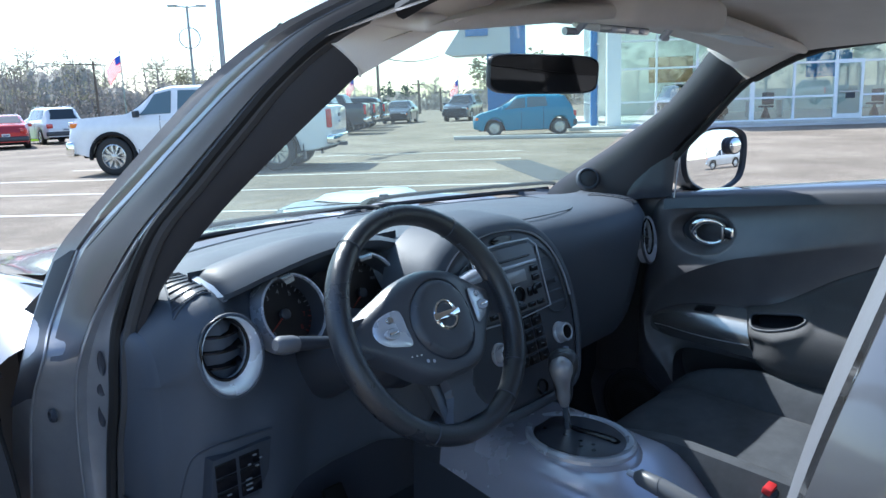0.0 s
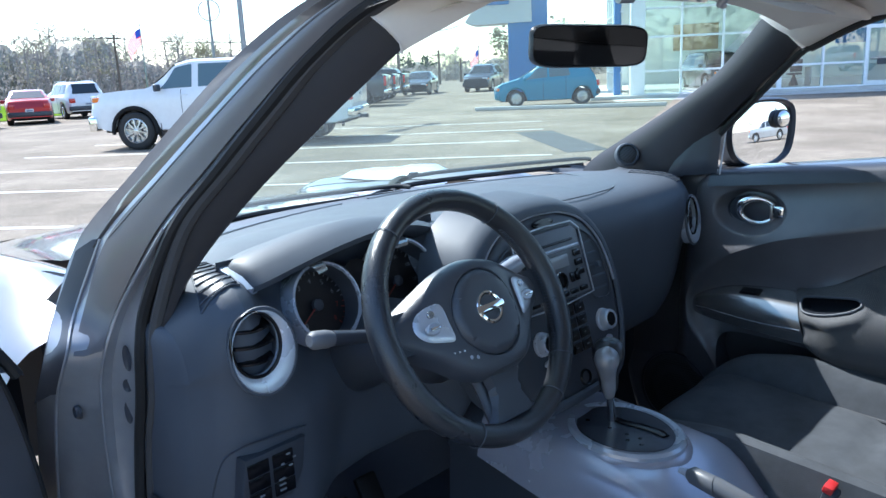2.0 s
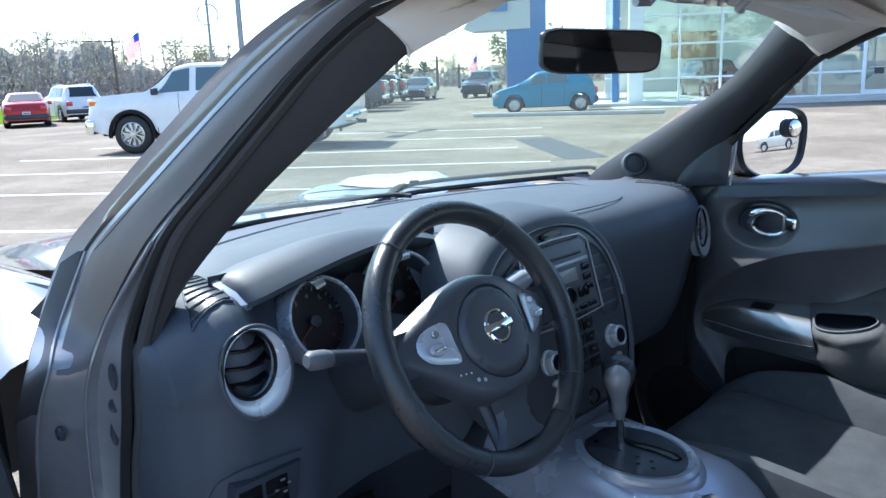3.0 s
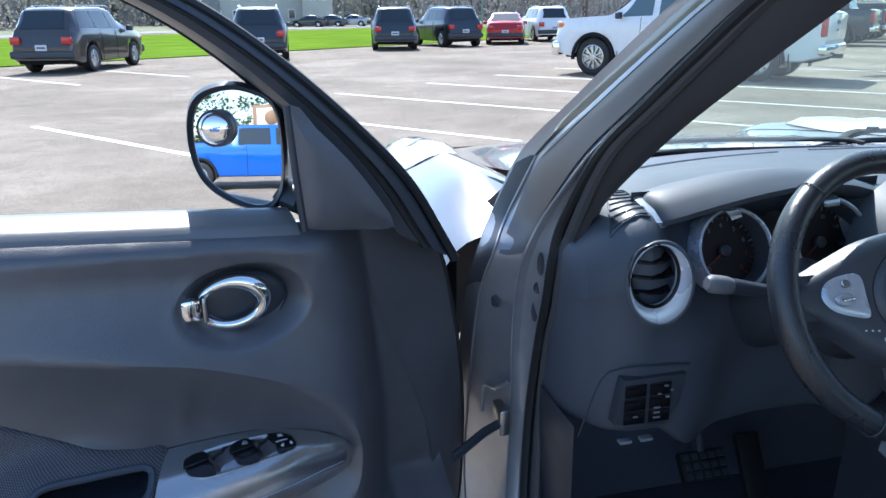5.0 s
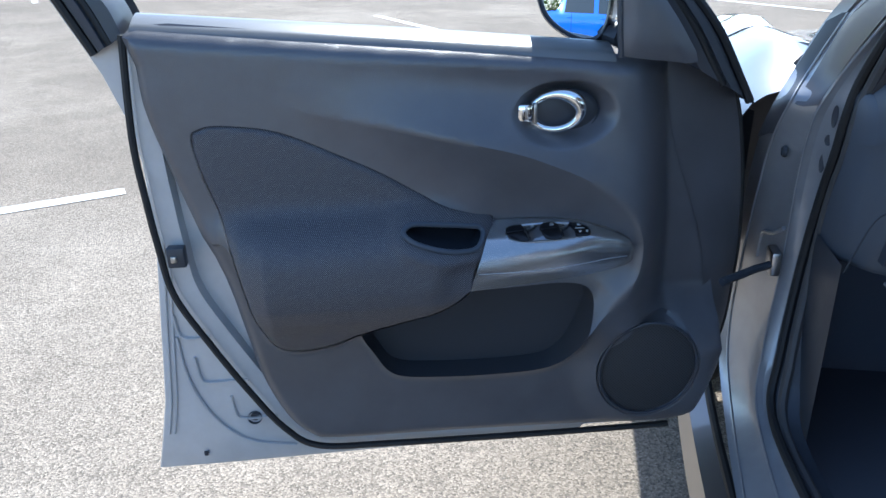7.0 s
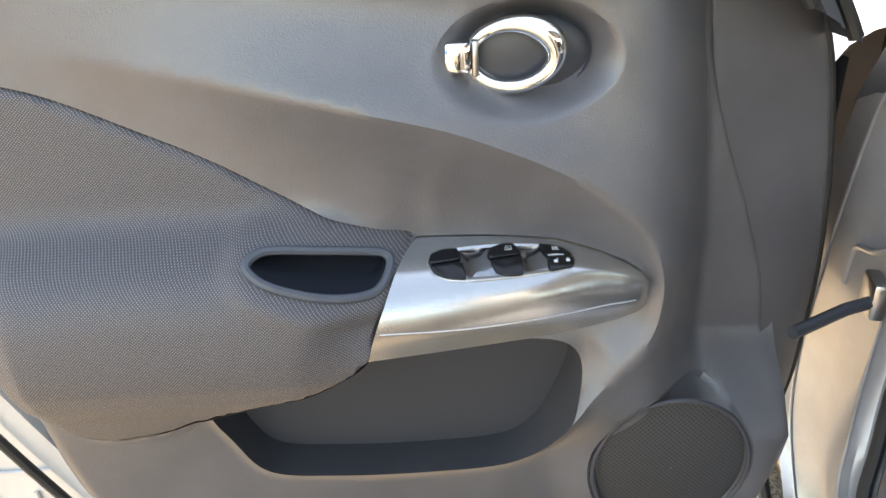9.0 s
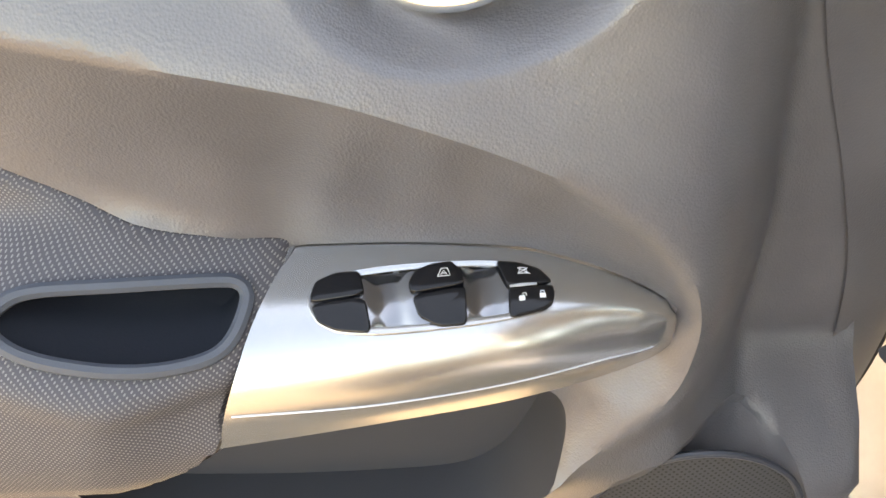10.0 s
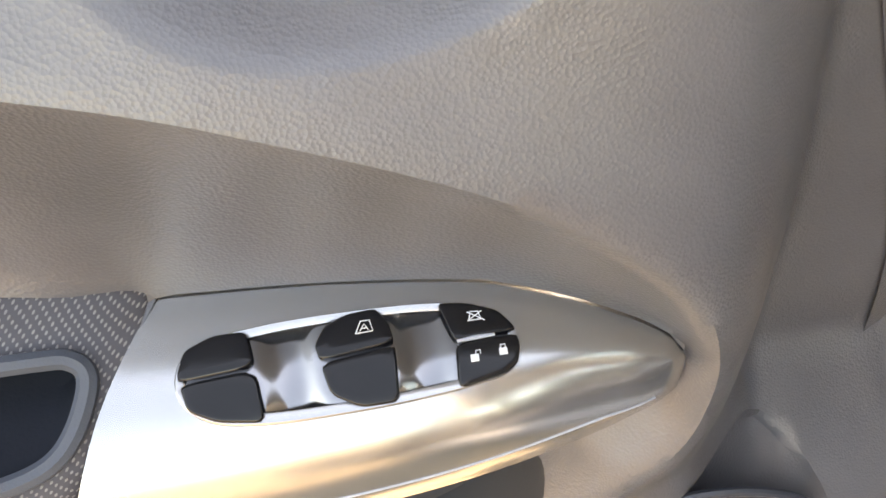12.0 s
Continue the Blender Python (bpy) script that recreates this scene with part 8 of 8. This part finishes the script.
part("roof", box(16, 45, 0.6, (FA + 7.2, -24.4, 7.9), 0.05), GREY_PANEL, show, "grey metal roof edge")
for k in range(4):
    part("wall_panel", box(0.06, 2.4, 1.4, (FA + 13.8, -8.0 - 8.5 * k, 2.6), 0.01), OCHRE if k % 2 == 0 else BLUE_PANEL, show)
HEIGHTS = (0.15, 1.02, 2.30, 3.36, 4.5, 5.7, 7.0)
cols = [B0 - 0.1]
while cols[-1] > B1 + 1:
    cols.append(cols[-1] - (1.55 if len(cols) % 3 else 2.1))
for i, b in enumerate(cols):
    wide = 0.16 if i % 3 == 0 else 0.07
    part("mullion", box(0.14, wide, 7.5, (FA, b, 3.85), 0.01), STEEL_WHITE, show)
for z in HEIGHTS:
    part("transom", box(0.10, abs(cols[-1] - cols[0]), 0.075, (FA - 0.005, (cols[0] + cols[-1]) / 2, z), 0.008), STEEL_WHITE, show)
for i in range(len(cols) - 1):
    for z0, z1 in zip(HEIGHTS[:-1], HEIGHTS[1:]):
        pane = part("pane", loft([[(FA + 0.02, cols[i] - 0.04, z0 + 0.04), (FA + 0.02, cols[i] - 0.04, z1 - 0.04)], [(FA + 0.02, cols[i + 1] + 0.04, z0 + 0.04), (FA + 0.02, cols[i + 1] + 0.04, z1 - 0.04)]]), FACADE_GLASS, show, smooth=False)
        pane.visible_shadow = False
# entrance door in the facade
DB = -12.05
dr = part("door", box(0.10, 1.06, 2.22, (FA - 0.06, DB, 1.26), 0.02), STEEL_WHITE, show, "white framed glass entrance door")
part("door_glass", box(0.06, 0.82, 1.90, (FA - 0.10, DB, 1.28)), FACADE_GLASS, dr)
part("push_bar", box(0.05, 0.70, 0.06, (FA - 0.15, DB, 1.15), 0.01), STEEL, dr)
part("door_notice", box(0.012, 0.34, 0.24, (FA - 0.14, DB - 0.05, 1.02)), BLACK, dr)
# return wall towards the entrance, corner column, fin and canopy
part("corner_column", box(0.55, 0.55, 7.6, (FA + 0.1, B0, 3.9), 0.03), STEEL_WHITE, show, "white corner column")
for k in range(7):
    part("mullion", box(0.07, 0.12, 7.4, (FA + 0.9 + 0.95 * k, B0 + 0.55, 3.8), 0.01), STEEL_WHITE, show)
for z in HEIGHTS:
    part("transom", box(6.4, 0.10, 0.075, (FA + 3.6, B0 + 0.55, z), 0.008), STEEL_WHITE, show)
side_glass = part("side_glazing", loft([[(FA + 0.4, B0 + 0.58, 0.2), (FA + 0.4, B0 + 0.58, 7.4)], [(FA + 6.8, B0 + 0.58, 0.2), (FA + 6.8, B0 + 0.58, 7.4)]]), FACADE_GLASS, show, smooth=False)
side_glass.visible_shadow = False
part("blue_strip", box(0.35, 0.25, 7.4, (FA + 0.75, B0 + 0.70, 3.8), 0.02), BLUE_PANEL, show, "blue panel strip")
part("entrance_fin", box(0.9, 1.9, 8.6, (FA + 7.6, B0 + 4.3, 4.3), 0.05), BLUE_PANEL, show, "tall bright blue entrance fin")
canopy = [(1.7, 3.62), (2.1, 3.48), (4.9, 3.52), (4.9, 7.2), (4.2, 7.1)]
cv = [(FA + 7.0 + d, B0 + 9.0 - x, z) for d in (0.0, 2.0) for x, z in canopy]
n = len(canopy)
part("canopy", (cv, [tuple(range(n)), tuple(reversed(range(n, 2 * n)))] + [(i, i + n, (i + 1) % n + n, (i + 1) % n) for i in range(n)]), GREY_PANEL, show, "grey angled canopy", smooth=False)
part("canopy_sign", box(0.10, 1.1, 0.5, (FA + 6.9, B0 + 5.7, 4.6), 0.02), BLUE_PANEL, show)
# desks and chairs just readable behind the glass
for k, (a, b) in enumerate(((3.0, -7.5), (3.4, -10.0), (2.6, -14.0), (3.2, -17.5), (4.5, -20.5))):
    desk = thing("desk", (0, 0, 0), "plain desk inside the showroom", "desk", "showroom desks")
    desk.matrix_world = LOT @ Matrix.Translation((FA + a, b, 0.165))
    part("desktop", box(0.8, 1.5, 0.05, (0, 0, 0.73), 0.01), SHOW_WALL, desk)
    for s in (-1, 1):
        part("leg", box(0.7, 0.06, 0.70, (0, s * 0.65, 0.35), 0.01), GREY_PANEL, desk)
    chair = thing("office_chair", (0, 0, 0), "black chair beside a desk inside the showroom", "chair", "showroom chairs")
    chair.matrix_world = LOT @ Matrix.Translation((FA + a - 0.9, b + 0.2, 0.165))
    part("seat", box(0.5, 0.5, 0.08, (0, 0, 0.47), 0.03), BLACK, chair)
    part("backrest", box(0.07, 0.48, 0.50, (-0.24, 0, 0.80), 0.03), BLACK, chair)
    part("post", tube([(0, 0, 0.0), (0, 0, 0.45)], [0.20, 0.03], 10), BLACK, chair)
park(suv("suv", "dark car on show behind the showroom glass", V_BROWN, 0.92), FA + 4.6, -4.9 - 2.2, 100)
# pavement and kerbed island in front of the showroom
quad_sheet("pavement", [lot(FA - 2.2, B0 + 1.0), lot(FA, B0 + 1.0), lot(FA, B1), lot(FA - 2.2, B1)], CONCRETE, 0.012, "pale concrete pavement along the showroom", "pavement")
kerb = tagged(part("kerb", box(0.16, 6.4, 0.13, (0, 0, 0.065), 0.03), CONCRETE), "low concrete kerb edging the apron", "kerb", kind="structure")
kerb.matrix_world = LOT @ Matrix.Translation((25.2, -0.3, 0)) @ Matrix.Rotation(radians(-14), 4, "Z")

# ---- poles and flags ----
POLE = material("galvanised_pole", (0.30, 0.31, 0.32), 0.5, metal=0.6, vary=0.08)
WOOD_POLE = material("weathered_wood_pole", (0.13, 0.105, 0.085), 0.9, grain=0.5, scale=30, vary=0.15)
F_RED = thin_cloth("flag_red", (0.72, 0.05, 0.08))
F_WHITE = thin_cloth("flag_white", (0.85, 0.84, 0.84))
F_BLUE = thin_cloth("flag_blue", (0.03, 0.06, 0.30))


def flag_pole(at, h, drop=True, size=1.0):
    f = thing("flag_pole", at, "tall flagpole with a hanging striped flag", "flagpole", "flagpoles")
    part("pole", tube([(0, 0, 0), (0, 0, h)], [0.08, 0.045], 10), POLE, f)
    part("finial", rings((0, 0, h), (0.09, 0, 0), (0, 0.09, 0), [(0.4, 0), (1, 0.06), (0.9, 0.14), (0.1, 0.18)], 12), POLE, f)
    fw, fh = 2.3 * size, 1.5 * size
    def fp(u, v):
        sag = 0.62 * u * u + 0.25 * u
        return Vector((-(0.05 + fw * u * (0.62 - 0.12 * v)), 0.16 * math.sin(7 * u + 2 * v) * u, h - 0.25 - fh * v - fw * sag * 0.75))
    vs, fs, idx = [], [], []
    nu, nv = 14, 13
    for i in range(nu + 1):
        for j in range(nv + 1):
            vs.append(fp(i / nu, j / nv))
    for i in range(nu):
        for j in range(nv):
            a = i * (nv + 1) + j
            fs.append((a, a + 1, a + nv + 2, a + nv + 1))
            idx.append(2 if (i < nu * 0.34 and j < 6) else (j % 2))
    cl = part("flag", (vs, fs), F_RED, f, "red and white striped flag with a blue canton", mats=(F_RED, F_WHITE, F_BLUE))
    for p, k in zip(cl.data.polygons, idx):
        p.material_index = k
    return f


def light_pole(at, h, turn=0.0, heads=2, thick=0.11):
    f = thing("light_pole", at, "tall grey parking lot light pole", "light pole", "light poles", turn)
    part("pole", tube([(0, 0, 0), (0, 0, h)], [thick, thick * 0.75], 10), POLE, f)
    part("base", box(0.5, 0.5, 0.7, (0, 0, 0.35), 0.04), CONCRETE, f)
    for k in range(heads):
        s = 1 if k % 2 else -1
        arm = part("arm", tube([(0, 0, h - 0.1), (s * 0.7, 0, h - 0.02)], 0.045, 8), POLE, f)
        part("lamp_head", box(0.75, 0.38, 0.14, (s * 1.0, 0, h), 0.04), POLE, f)
    return f


def ray_ground(az, dist):
    return Vector((-1.12 + dist * math.sin(radians(az)), -0.12 + dist * math.cos(radians(az)), 0))

light_pole(ray_ground(32.15, 27.0), 9.5, radians(20), 2, 0.10)
light_pole(ray_ground(30.08, 62.0), 8.9, radians(-30), 2, 0.12)
cam_pole = bpy.data.objects["light_pole.001"]
part("camera_ring", ring((0, 0, 6.6), (0.75, 0, 0), (0, 0, 0.75), 0.05, 24, 6), POLE, cam_pole)
for az, dist, h, size in ((25.5, 78.0, 6.7, 0.95), (16.47, 70.0, 7.6, 1.25), (41.2, 88.0, 4.3, 0.8), (48.8, 80.0, 3.6, 0.8)):
    flag_pole(ray_ground(az, dist), h, size=size)
for az, dist, h in ((23.78, 105.0, 7.6), (14.55, 100.0, 9.3), (42.97, 72.0, 5.9), (45.9, 85.0, 3.6), (47.47, 95.0, 2.8), (35.5, 110.0, 7.0)):
    up = thing("utility_pole", ray_ground(az, dist), "weathered wooden utility pole with a crossarm", "utility pole", "utility poles")
    part("pole", tube([(0, 0, 0), (0, 0, h)], [0.17, 0.12], 8), WOOD_POLE, up)
    arm = part("crossarm", box(2.0, 0.10, 0.12, (0, 0, h - 0.5), 0.01), WOOD_POLE, up)
    for k in (-0.9, -0.45, 0.45, 0.9):
        part("insulator", tube([(k, 0, h - 0.44), (k, 0, h - 0.25)], 0.04, 6), POLE, arm)
# wires between the far poles
WIRE = material("black_wire", (0.02, 0.02, 0.02), 0.6)
for off in (-0.9, 0.0, 0.9):
    pts = []
    for az, dist, h in ((47.47, 95.0, 6.6), (42.97, 72.0, 5.5), (36.0, 110.0, 6.6), (23.78, 105.0, 7.2), (14.55, 100.0, 8.9)):
        pts.append(ray_ground(az, dist) + Vector((off * 0.5, off * 0.5, h)))
    line = []
    for p, q in zip(pts[:-1], pts[1:]):
        for k in range(8):
            t = k / 8
            line.append(p.lerp(q, t) - Vector((0, 0, 2.2 * t * (1 - t))))
    tagged(part("power_line", tube(line + [pts[-1]], 0.02, 4), WIRE), "thin black overhead power line between poles", "power line", "power lines")

# ---- woods ----
def island_material(name, dark, light, rough=0.9, strength=1.0):
    m = material(name, dark, rough)
    n, l = m.node_tree.nodes, m.node_tree.links
    geo, mix = n.new("ShaderNodeNewGeometry"), n.new("ShaderNodeMix")
    mix.data_type = "RGBA"
    mix.inputs["A"].default_value, mix.inputs["B"].default_value = (*dark, 1), (*light, 1)
    l.new(geo.outputs["Random Per Island"], mix.inputs["Factor"])
    n.remove(n["Principled BSDF"])
    front, through_leaf, both = n.new("ShaderNodeBsdfDiffuse"), n.new("ShaderNodeBsdfTranslucent"), n.new("ShaderNodeMixShader")
    both.inputs[0].default_value = 0.5
    for k, q in enumerate((front, through_leaf)):
        l.new(mix.outputs["Result"], q.inputs["Color"])
        l.new(q.outputs[0], both.inputs[k + 1])
    l.new(both.outputs[0], n["Material Output"].inputs["Surface"])
    return m


# bark, spring leaves and twigs are lightened in colour to suggest haze
BARK = material("hazed_grey_brown_bark", (0.27, 0.245, 0.228), 0.95, grain=0.6, scale=12, vary=0.2)
SPRING = island_material("hazed_spring_leaves", (0.22, 0.22, 0.14), (0.36, 0.34, 0.23))
GREENING = island_material("greening_leaves", (0.06, 0.10, 0.03), (0.15, 0.20, 0.07))
TWIGS = island_material("hazed_bare_twigs", (0.25, 0.23, 0.21), (0.37, 0.34, 0.31))
CONIFER = island_material("dark_conifer", (0.020, 0.045, 0.022), (0.05, 0.085, 0.04))


def tree_mesh(rng, h, spread, leaves, leaf_size, low=0.25):
    """Tapered trunk with limbs, and a loose crown of small clumps."""
    wood, crown = [], []
    lean = Vector((rng.uniform(-0.06, 0.06), rng.uniform(-0.06, 0.06), 1))
    trunk = [lean * (h * 0.92 * k / 5) + Vector((rng.uniform(-0.1, 0.1), rng.uniform(-0.1, 0.1), 0)) * (k / 5) * h * 0.12 for k in range(6)]
    wood.append(tube(trunk, [0.030 * h * (1 - 0.85 * k / 5) for k in range(6)], 5))
    tips = []
    for k in range(14):
        t = rng.uniform(low, 0.95)
        base = lean * (h * 0.92 * t)
        a = rng.uniform(0, 2 * math.pi)
        reach = spread * rng.uniform(0.55, 1.0) * (1.15 - 0.75 * abs(t - 0.5))
        end = base + Vector((math.cos(a) * reach, math.sin(a) * reach, rng.uniform(0.25, 0.8) * reach))
        mid = base.lerp(end, 0.5) + Vector((0, 0, 0.08 * reach))
        wood.append(tube([base, mid, end], [0.011 * h * (1 - 0.6 * t), 0.006 * h * (1 - 0.6 * t), 0.0015 * h], 4))
        for _ in range(3):
            e2 = mid.lerp(end, rng.uniform(0.1, 0.9)) + Vector((rng.uniform(-1, 1), rng.uniform(-1, 1), rng.uniform(0.1, 1))) * reach * 0.45
            wood.append(tube([mid, e2], [0.004 * h, 0.001 * h], 3))
            tips.append(e2)
        tips.append(end)
    verts, faces = [], []
    for _ in range(leaves):
        c = rng.choice(tips) + Vector((rng.gauss(0, 1), rng.gauss(0, 1), rng.gauss(0, 0.8))) * spread * 0.16
        u = Vector((rng.gauss(0, 1), rng.gauss(0, 1), rng.gauss(0, 1))).normalized()
        w = u.orthogonal().normalized()
        s = leaf_size * rng.uniform(0.5, 1.4)
        k = len(verts)
        verts += [c + u * s, c + w * s * 0.8, c - u * s * 0.9 + w * 0.2 * s, c - w * s * 0.7]
        faces.append((k, k + 1, k + 2, k + 3))
    return joined(wood), (verts, faces)


rng = random.Random(5)
wood_all, leaf_all, twig_all = [], [], []
protos = [tree_mesh(rng, 9.0, 2.6, 420, 0.11) for _ in range(5)] + [tree_mesh(rng, 9.0, 2.2, 160, 0.09) for _ in range(3)]
def put_tree(store_w, store_l, proto, at, s, turn):
    mtx = Matrix.Translation(at) @ Matrix.Rotation(turn, 4, "Z") @ Matrix.Scale(s, 4)
    store_w.append(([mtx @ Vector(v) for v in proto[0][0]], proto[0][1]))
    store_l.append(([mtx @ Vector(v) for v in proto[1][0]], proto[1][1]))
for k in range(300):
    az = rng.uniform(-55, 62)
    dist = rng.uniform(126 if -10 < az < 9 else 112, 175)
    i = rng.randrange(8)
    tall = 0.80 + 0.34 * rng.random() + (0.22 if rng.random() < 0.12 else 0)
    if az > 33:
        tall *= 0.42 + 0.004 * (62 - az)
    put_tree(wood_all, leaf_all if i < 5 else twig_all, protos[i], ray_ground(az, dist), tall * dist / 135, rng.uniform(0, 6.28))
for k in range(90):
    az = rng.uniform(120, 330)
    put_tree(wood_all, leaf_all, protos[rng.randrange(5)], ray_ground(az, rng.uniform(70, 120)), rng.uniform(0.6, 1.0), rng.uniform(0, 6.28))
bv, bf = [], []
for k in range(60000):
    az = rng.uniform(-55, 62)
    d = rng.uniform(108, 165)
    if -10 < az < 9 and d < 127:
        continue
    hmax = (9.0 if az < 24 else (6.0 if az < 33 else 2.8)) * d / 130
    c = ray_ground(az, d) + Vector((0, 0, rng.random() ** 1.6 * hmax))
    u = Vector((rng.gauss(0, 1), rng.gauss(0, 1), rng.gauss(0, 1))).normalized()
    w = u.orthogonal().normalized()
    s = rng.uniform(0.10, 0.30)
    i = len(bv)
    bv += [c + u * s, c + w * s * 0.8, c - u * s, c - w * s * 0.7]
    bf.append((i, i + 1, i + 2, i + 3))
# dense thicket under the trees: a lumpy brown bank, its colour lifted for haze
THICKET = material("hazed_brown_thicket", (0.34, 0.32, 0.275), 1.0, grain=0.8, scale=1.6, vary=0.35, vary_scale=0.9, spec=0.0)
bank = []
for k in range(520):
    az = -58 + 122 * k / 519
    tall = (8.4 if az < 24 else (5.8 if az < 33 else 2.3)) * (0.93 + 0.14 * rng.random()) + 0.6 * math.sin(az * 0.9) + 0.5 * math.sin(az * 2.3)
    col_d = 150 + 6 * math.sin(az * 0.5)
    bank.append([ray_ground(az, col_d - 5 + rng.uniform(-1.5, 1.5)), ray_ground(az + rng.uniform(-0.15, 0.15), col_d - 4 + rng.uniform(-1.5, 1.5)) + Vector((0, 0, tall * 0.45)), ray_ground(az, col_d - 2 + rng.uniform(-1, 1)) + Vector((0, 0, tall * 0.85)), ray_ground(az, col_d) + Vector((0, 0, tall)), ray_ground(az, col_d + 4)])
woods = thing("woods", ray_ground(10, 130), "far belt of bare and budding spring trees", "woods")
woods["kind"] = "stuff"
woods["in_world"] = True
part("trunks", joined(wood_all), BARK, woods)
part("budding_crowns", joined(leaf_all), SPRING, woods, smooth=False)
part("bare_crowns", joined(twig_all), TWIGS, woods, smooth=False)
part("undergrowth", (bv, bf), TWIGS, woods, smooth=False)
part("thicket", loft(bank), THICKET, woods, smooth=False)
for az, d, h, mat_l, n_l in ((51.0, 62.0, 4.2, SPRING, 500), (53.5, 66.0, 4.8, SPRING, 600), (56.0, 70.0, 5.0, SPRING, 600), (29.7, 104.0, 6.2, SPRING, 500), (43.6, 118.0, 3.8, CONIFER, 500), (45.0, 122.0, 3.6, CONIFER, 450)):
    tr = thing("tree", ray_ground(az, d), "small budding spring tree beyond the lot" if mat_l is SPRING else "dark green conifer beyond the lot", "tree", "trees beyond the lot")
    w_, l_ = tree_mesh(rng, h, h * 0.34, n_l, 0.17, 0.12)
    part("trunk", w_, BARK, tr)
    part("crown", l_, mat_l, tr, smooth=False)

for deg, d, h in ((9.0, 62.0, 9.0), (14.0, 66.0, 10.0), (18.0, 60.0, 8.5), (22.5, 68.0, 10.5), (27.0, 63.0, 9.0), (32.0, 66.0, 9.5), (37.0, 62.0, 8.0)):
    tr = thing("tree", (-1.1 - d * math.sin(radians(deg)), 0.8 - d * math.cos(radians(deg)), 0), "green budding tree behind the roadside sign", "tree", "trees behind the sign")
    w_, l_ = tree_mesh(rng, h, h * 0.36, 900, 0.26, 0.12)
    part("trunk", w_, BARK, tr)
    part("crown", l_, GREENING, tr, smooth=False)

# ---- far apartment block and cars in front of it ----
SIDING = material("pale_siding", (0.52, 0.49, 0.44), 0.85, vary=0.08, vary_scale=0.6)
STONE = material("grey_stone_wall", (0.27, 0.26, 0.25), 0.9, vary=0.2, vary_scale=1.5)
SHINGLE = material("dark_shingle_roof", (0.045, 0.048, 0.055), 0.9, grain=0.5, scale=4, vary=0.2)
apt = thing("apartment_block", ray_ground(1.6, 112), "pale two-storey apartment block with dark mansard roof tower", "building", turn=radians(-3))
part("wall", box(17.0, 8.0, 5.6, (-1.0, 4.2, 2.8), 0.03), SIDING, apt)
part("stone_wing", box(6.5, 8.4, 4.4, (-10.0, 4.2, 2.2), 0.03), STONE, apt)
part("tower", box(4.0, 4.2, 5.4, (6.2, 0.2, 2.7), 0.03), SIDING, apt)
bm = bmesh.new()
bmesh.ops.create_cone(bm, cap_ends=True, segments=4, radius1=3.1, radius2=2.5, depth=2.2)
bmesh.ops.rotate(bm, verts=bm.verts, cent=(0, 0, 0), matrix=Matrix.Rotation(radians(45), 3, "Z"))
bmesh.ops.translate(bm, verts=bm.verts, vec=(6.2, 0.2, 6.5))
part("tower_roof", bm, SHINGLE, apt, "dark shingled mansard roof", smooth=False)
part("roof", box(20.0, 8.6, 1.5, (-3.5, 4.2, 6.1), 0.3), SHINGLE, apt, "dark shingled roof", smooth=False)
for k in range(7):
    for z in (1.6, 4.1):
        wdw = part("window", box(1.0, 0.10, 1.3, (-12 + 2.45 * k, 0.16 if k > 1 else -0.02, z), 0.02), STEEL_WHITE, apt)
        part("pane", box(0.8, 0.04, 1.1, (-12 + 2.45 * k, 0.09 if k > 1 else -0.09, z)), AUTO_GLASS, wdw)
for k in range(2):
    wdw = part("window", box(0.9, 0.10, 1.2, (5.6 + 1.3 * k, -1.94, 3.9), 0.02), STEEL_WHITE, apt)
    part("pane", box(0.7, 0.04, 1.0, (5.6 + 1.3 * k, -2.01, 3.9)), AUTO_GLASS, wdw)
for az, pt, lb in ((4.2, V_BLACK, "black"), (5.6, V_GREY, "dark grey"), (7.2, V_SILVER, "silver")):
    c = sedan("sedan", lb + " sedan parked far off beside the apartments", pt)
    c.matrix_world = Matrix.Translation(ray_ground(az, 101)) @ Matrix.Rotation(radians(70), 4, "Z")
    c["group"] = "cars by the apartments"
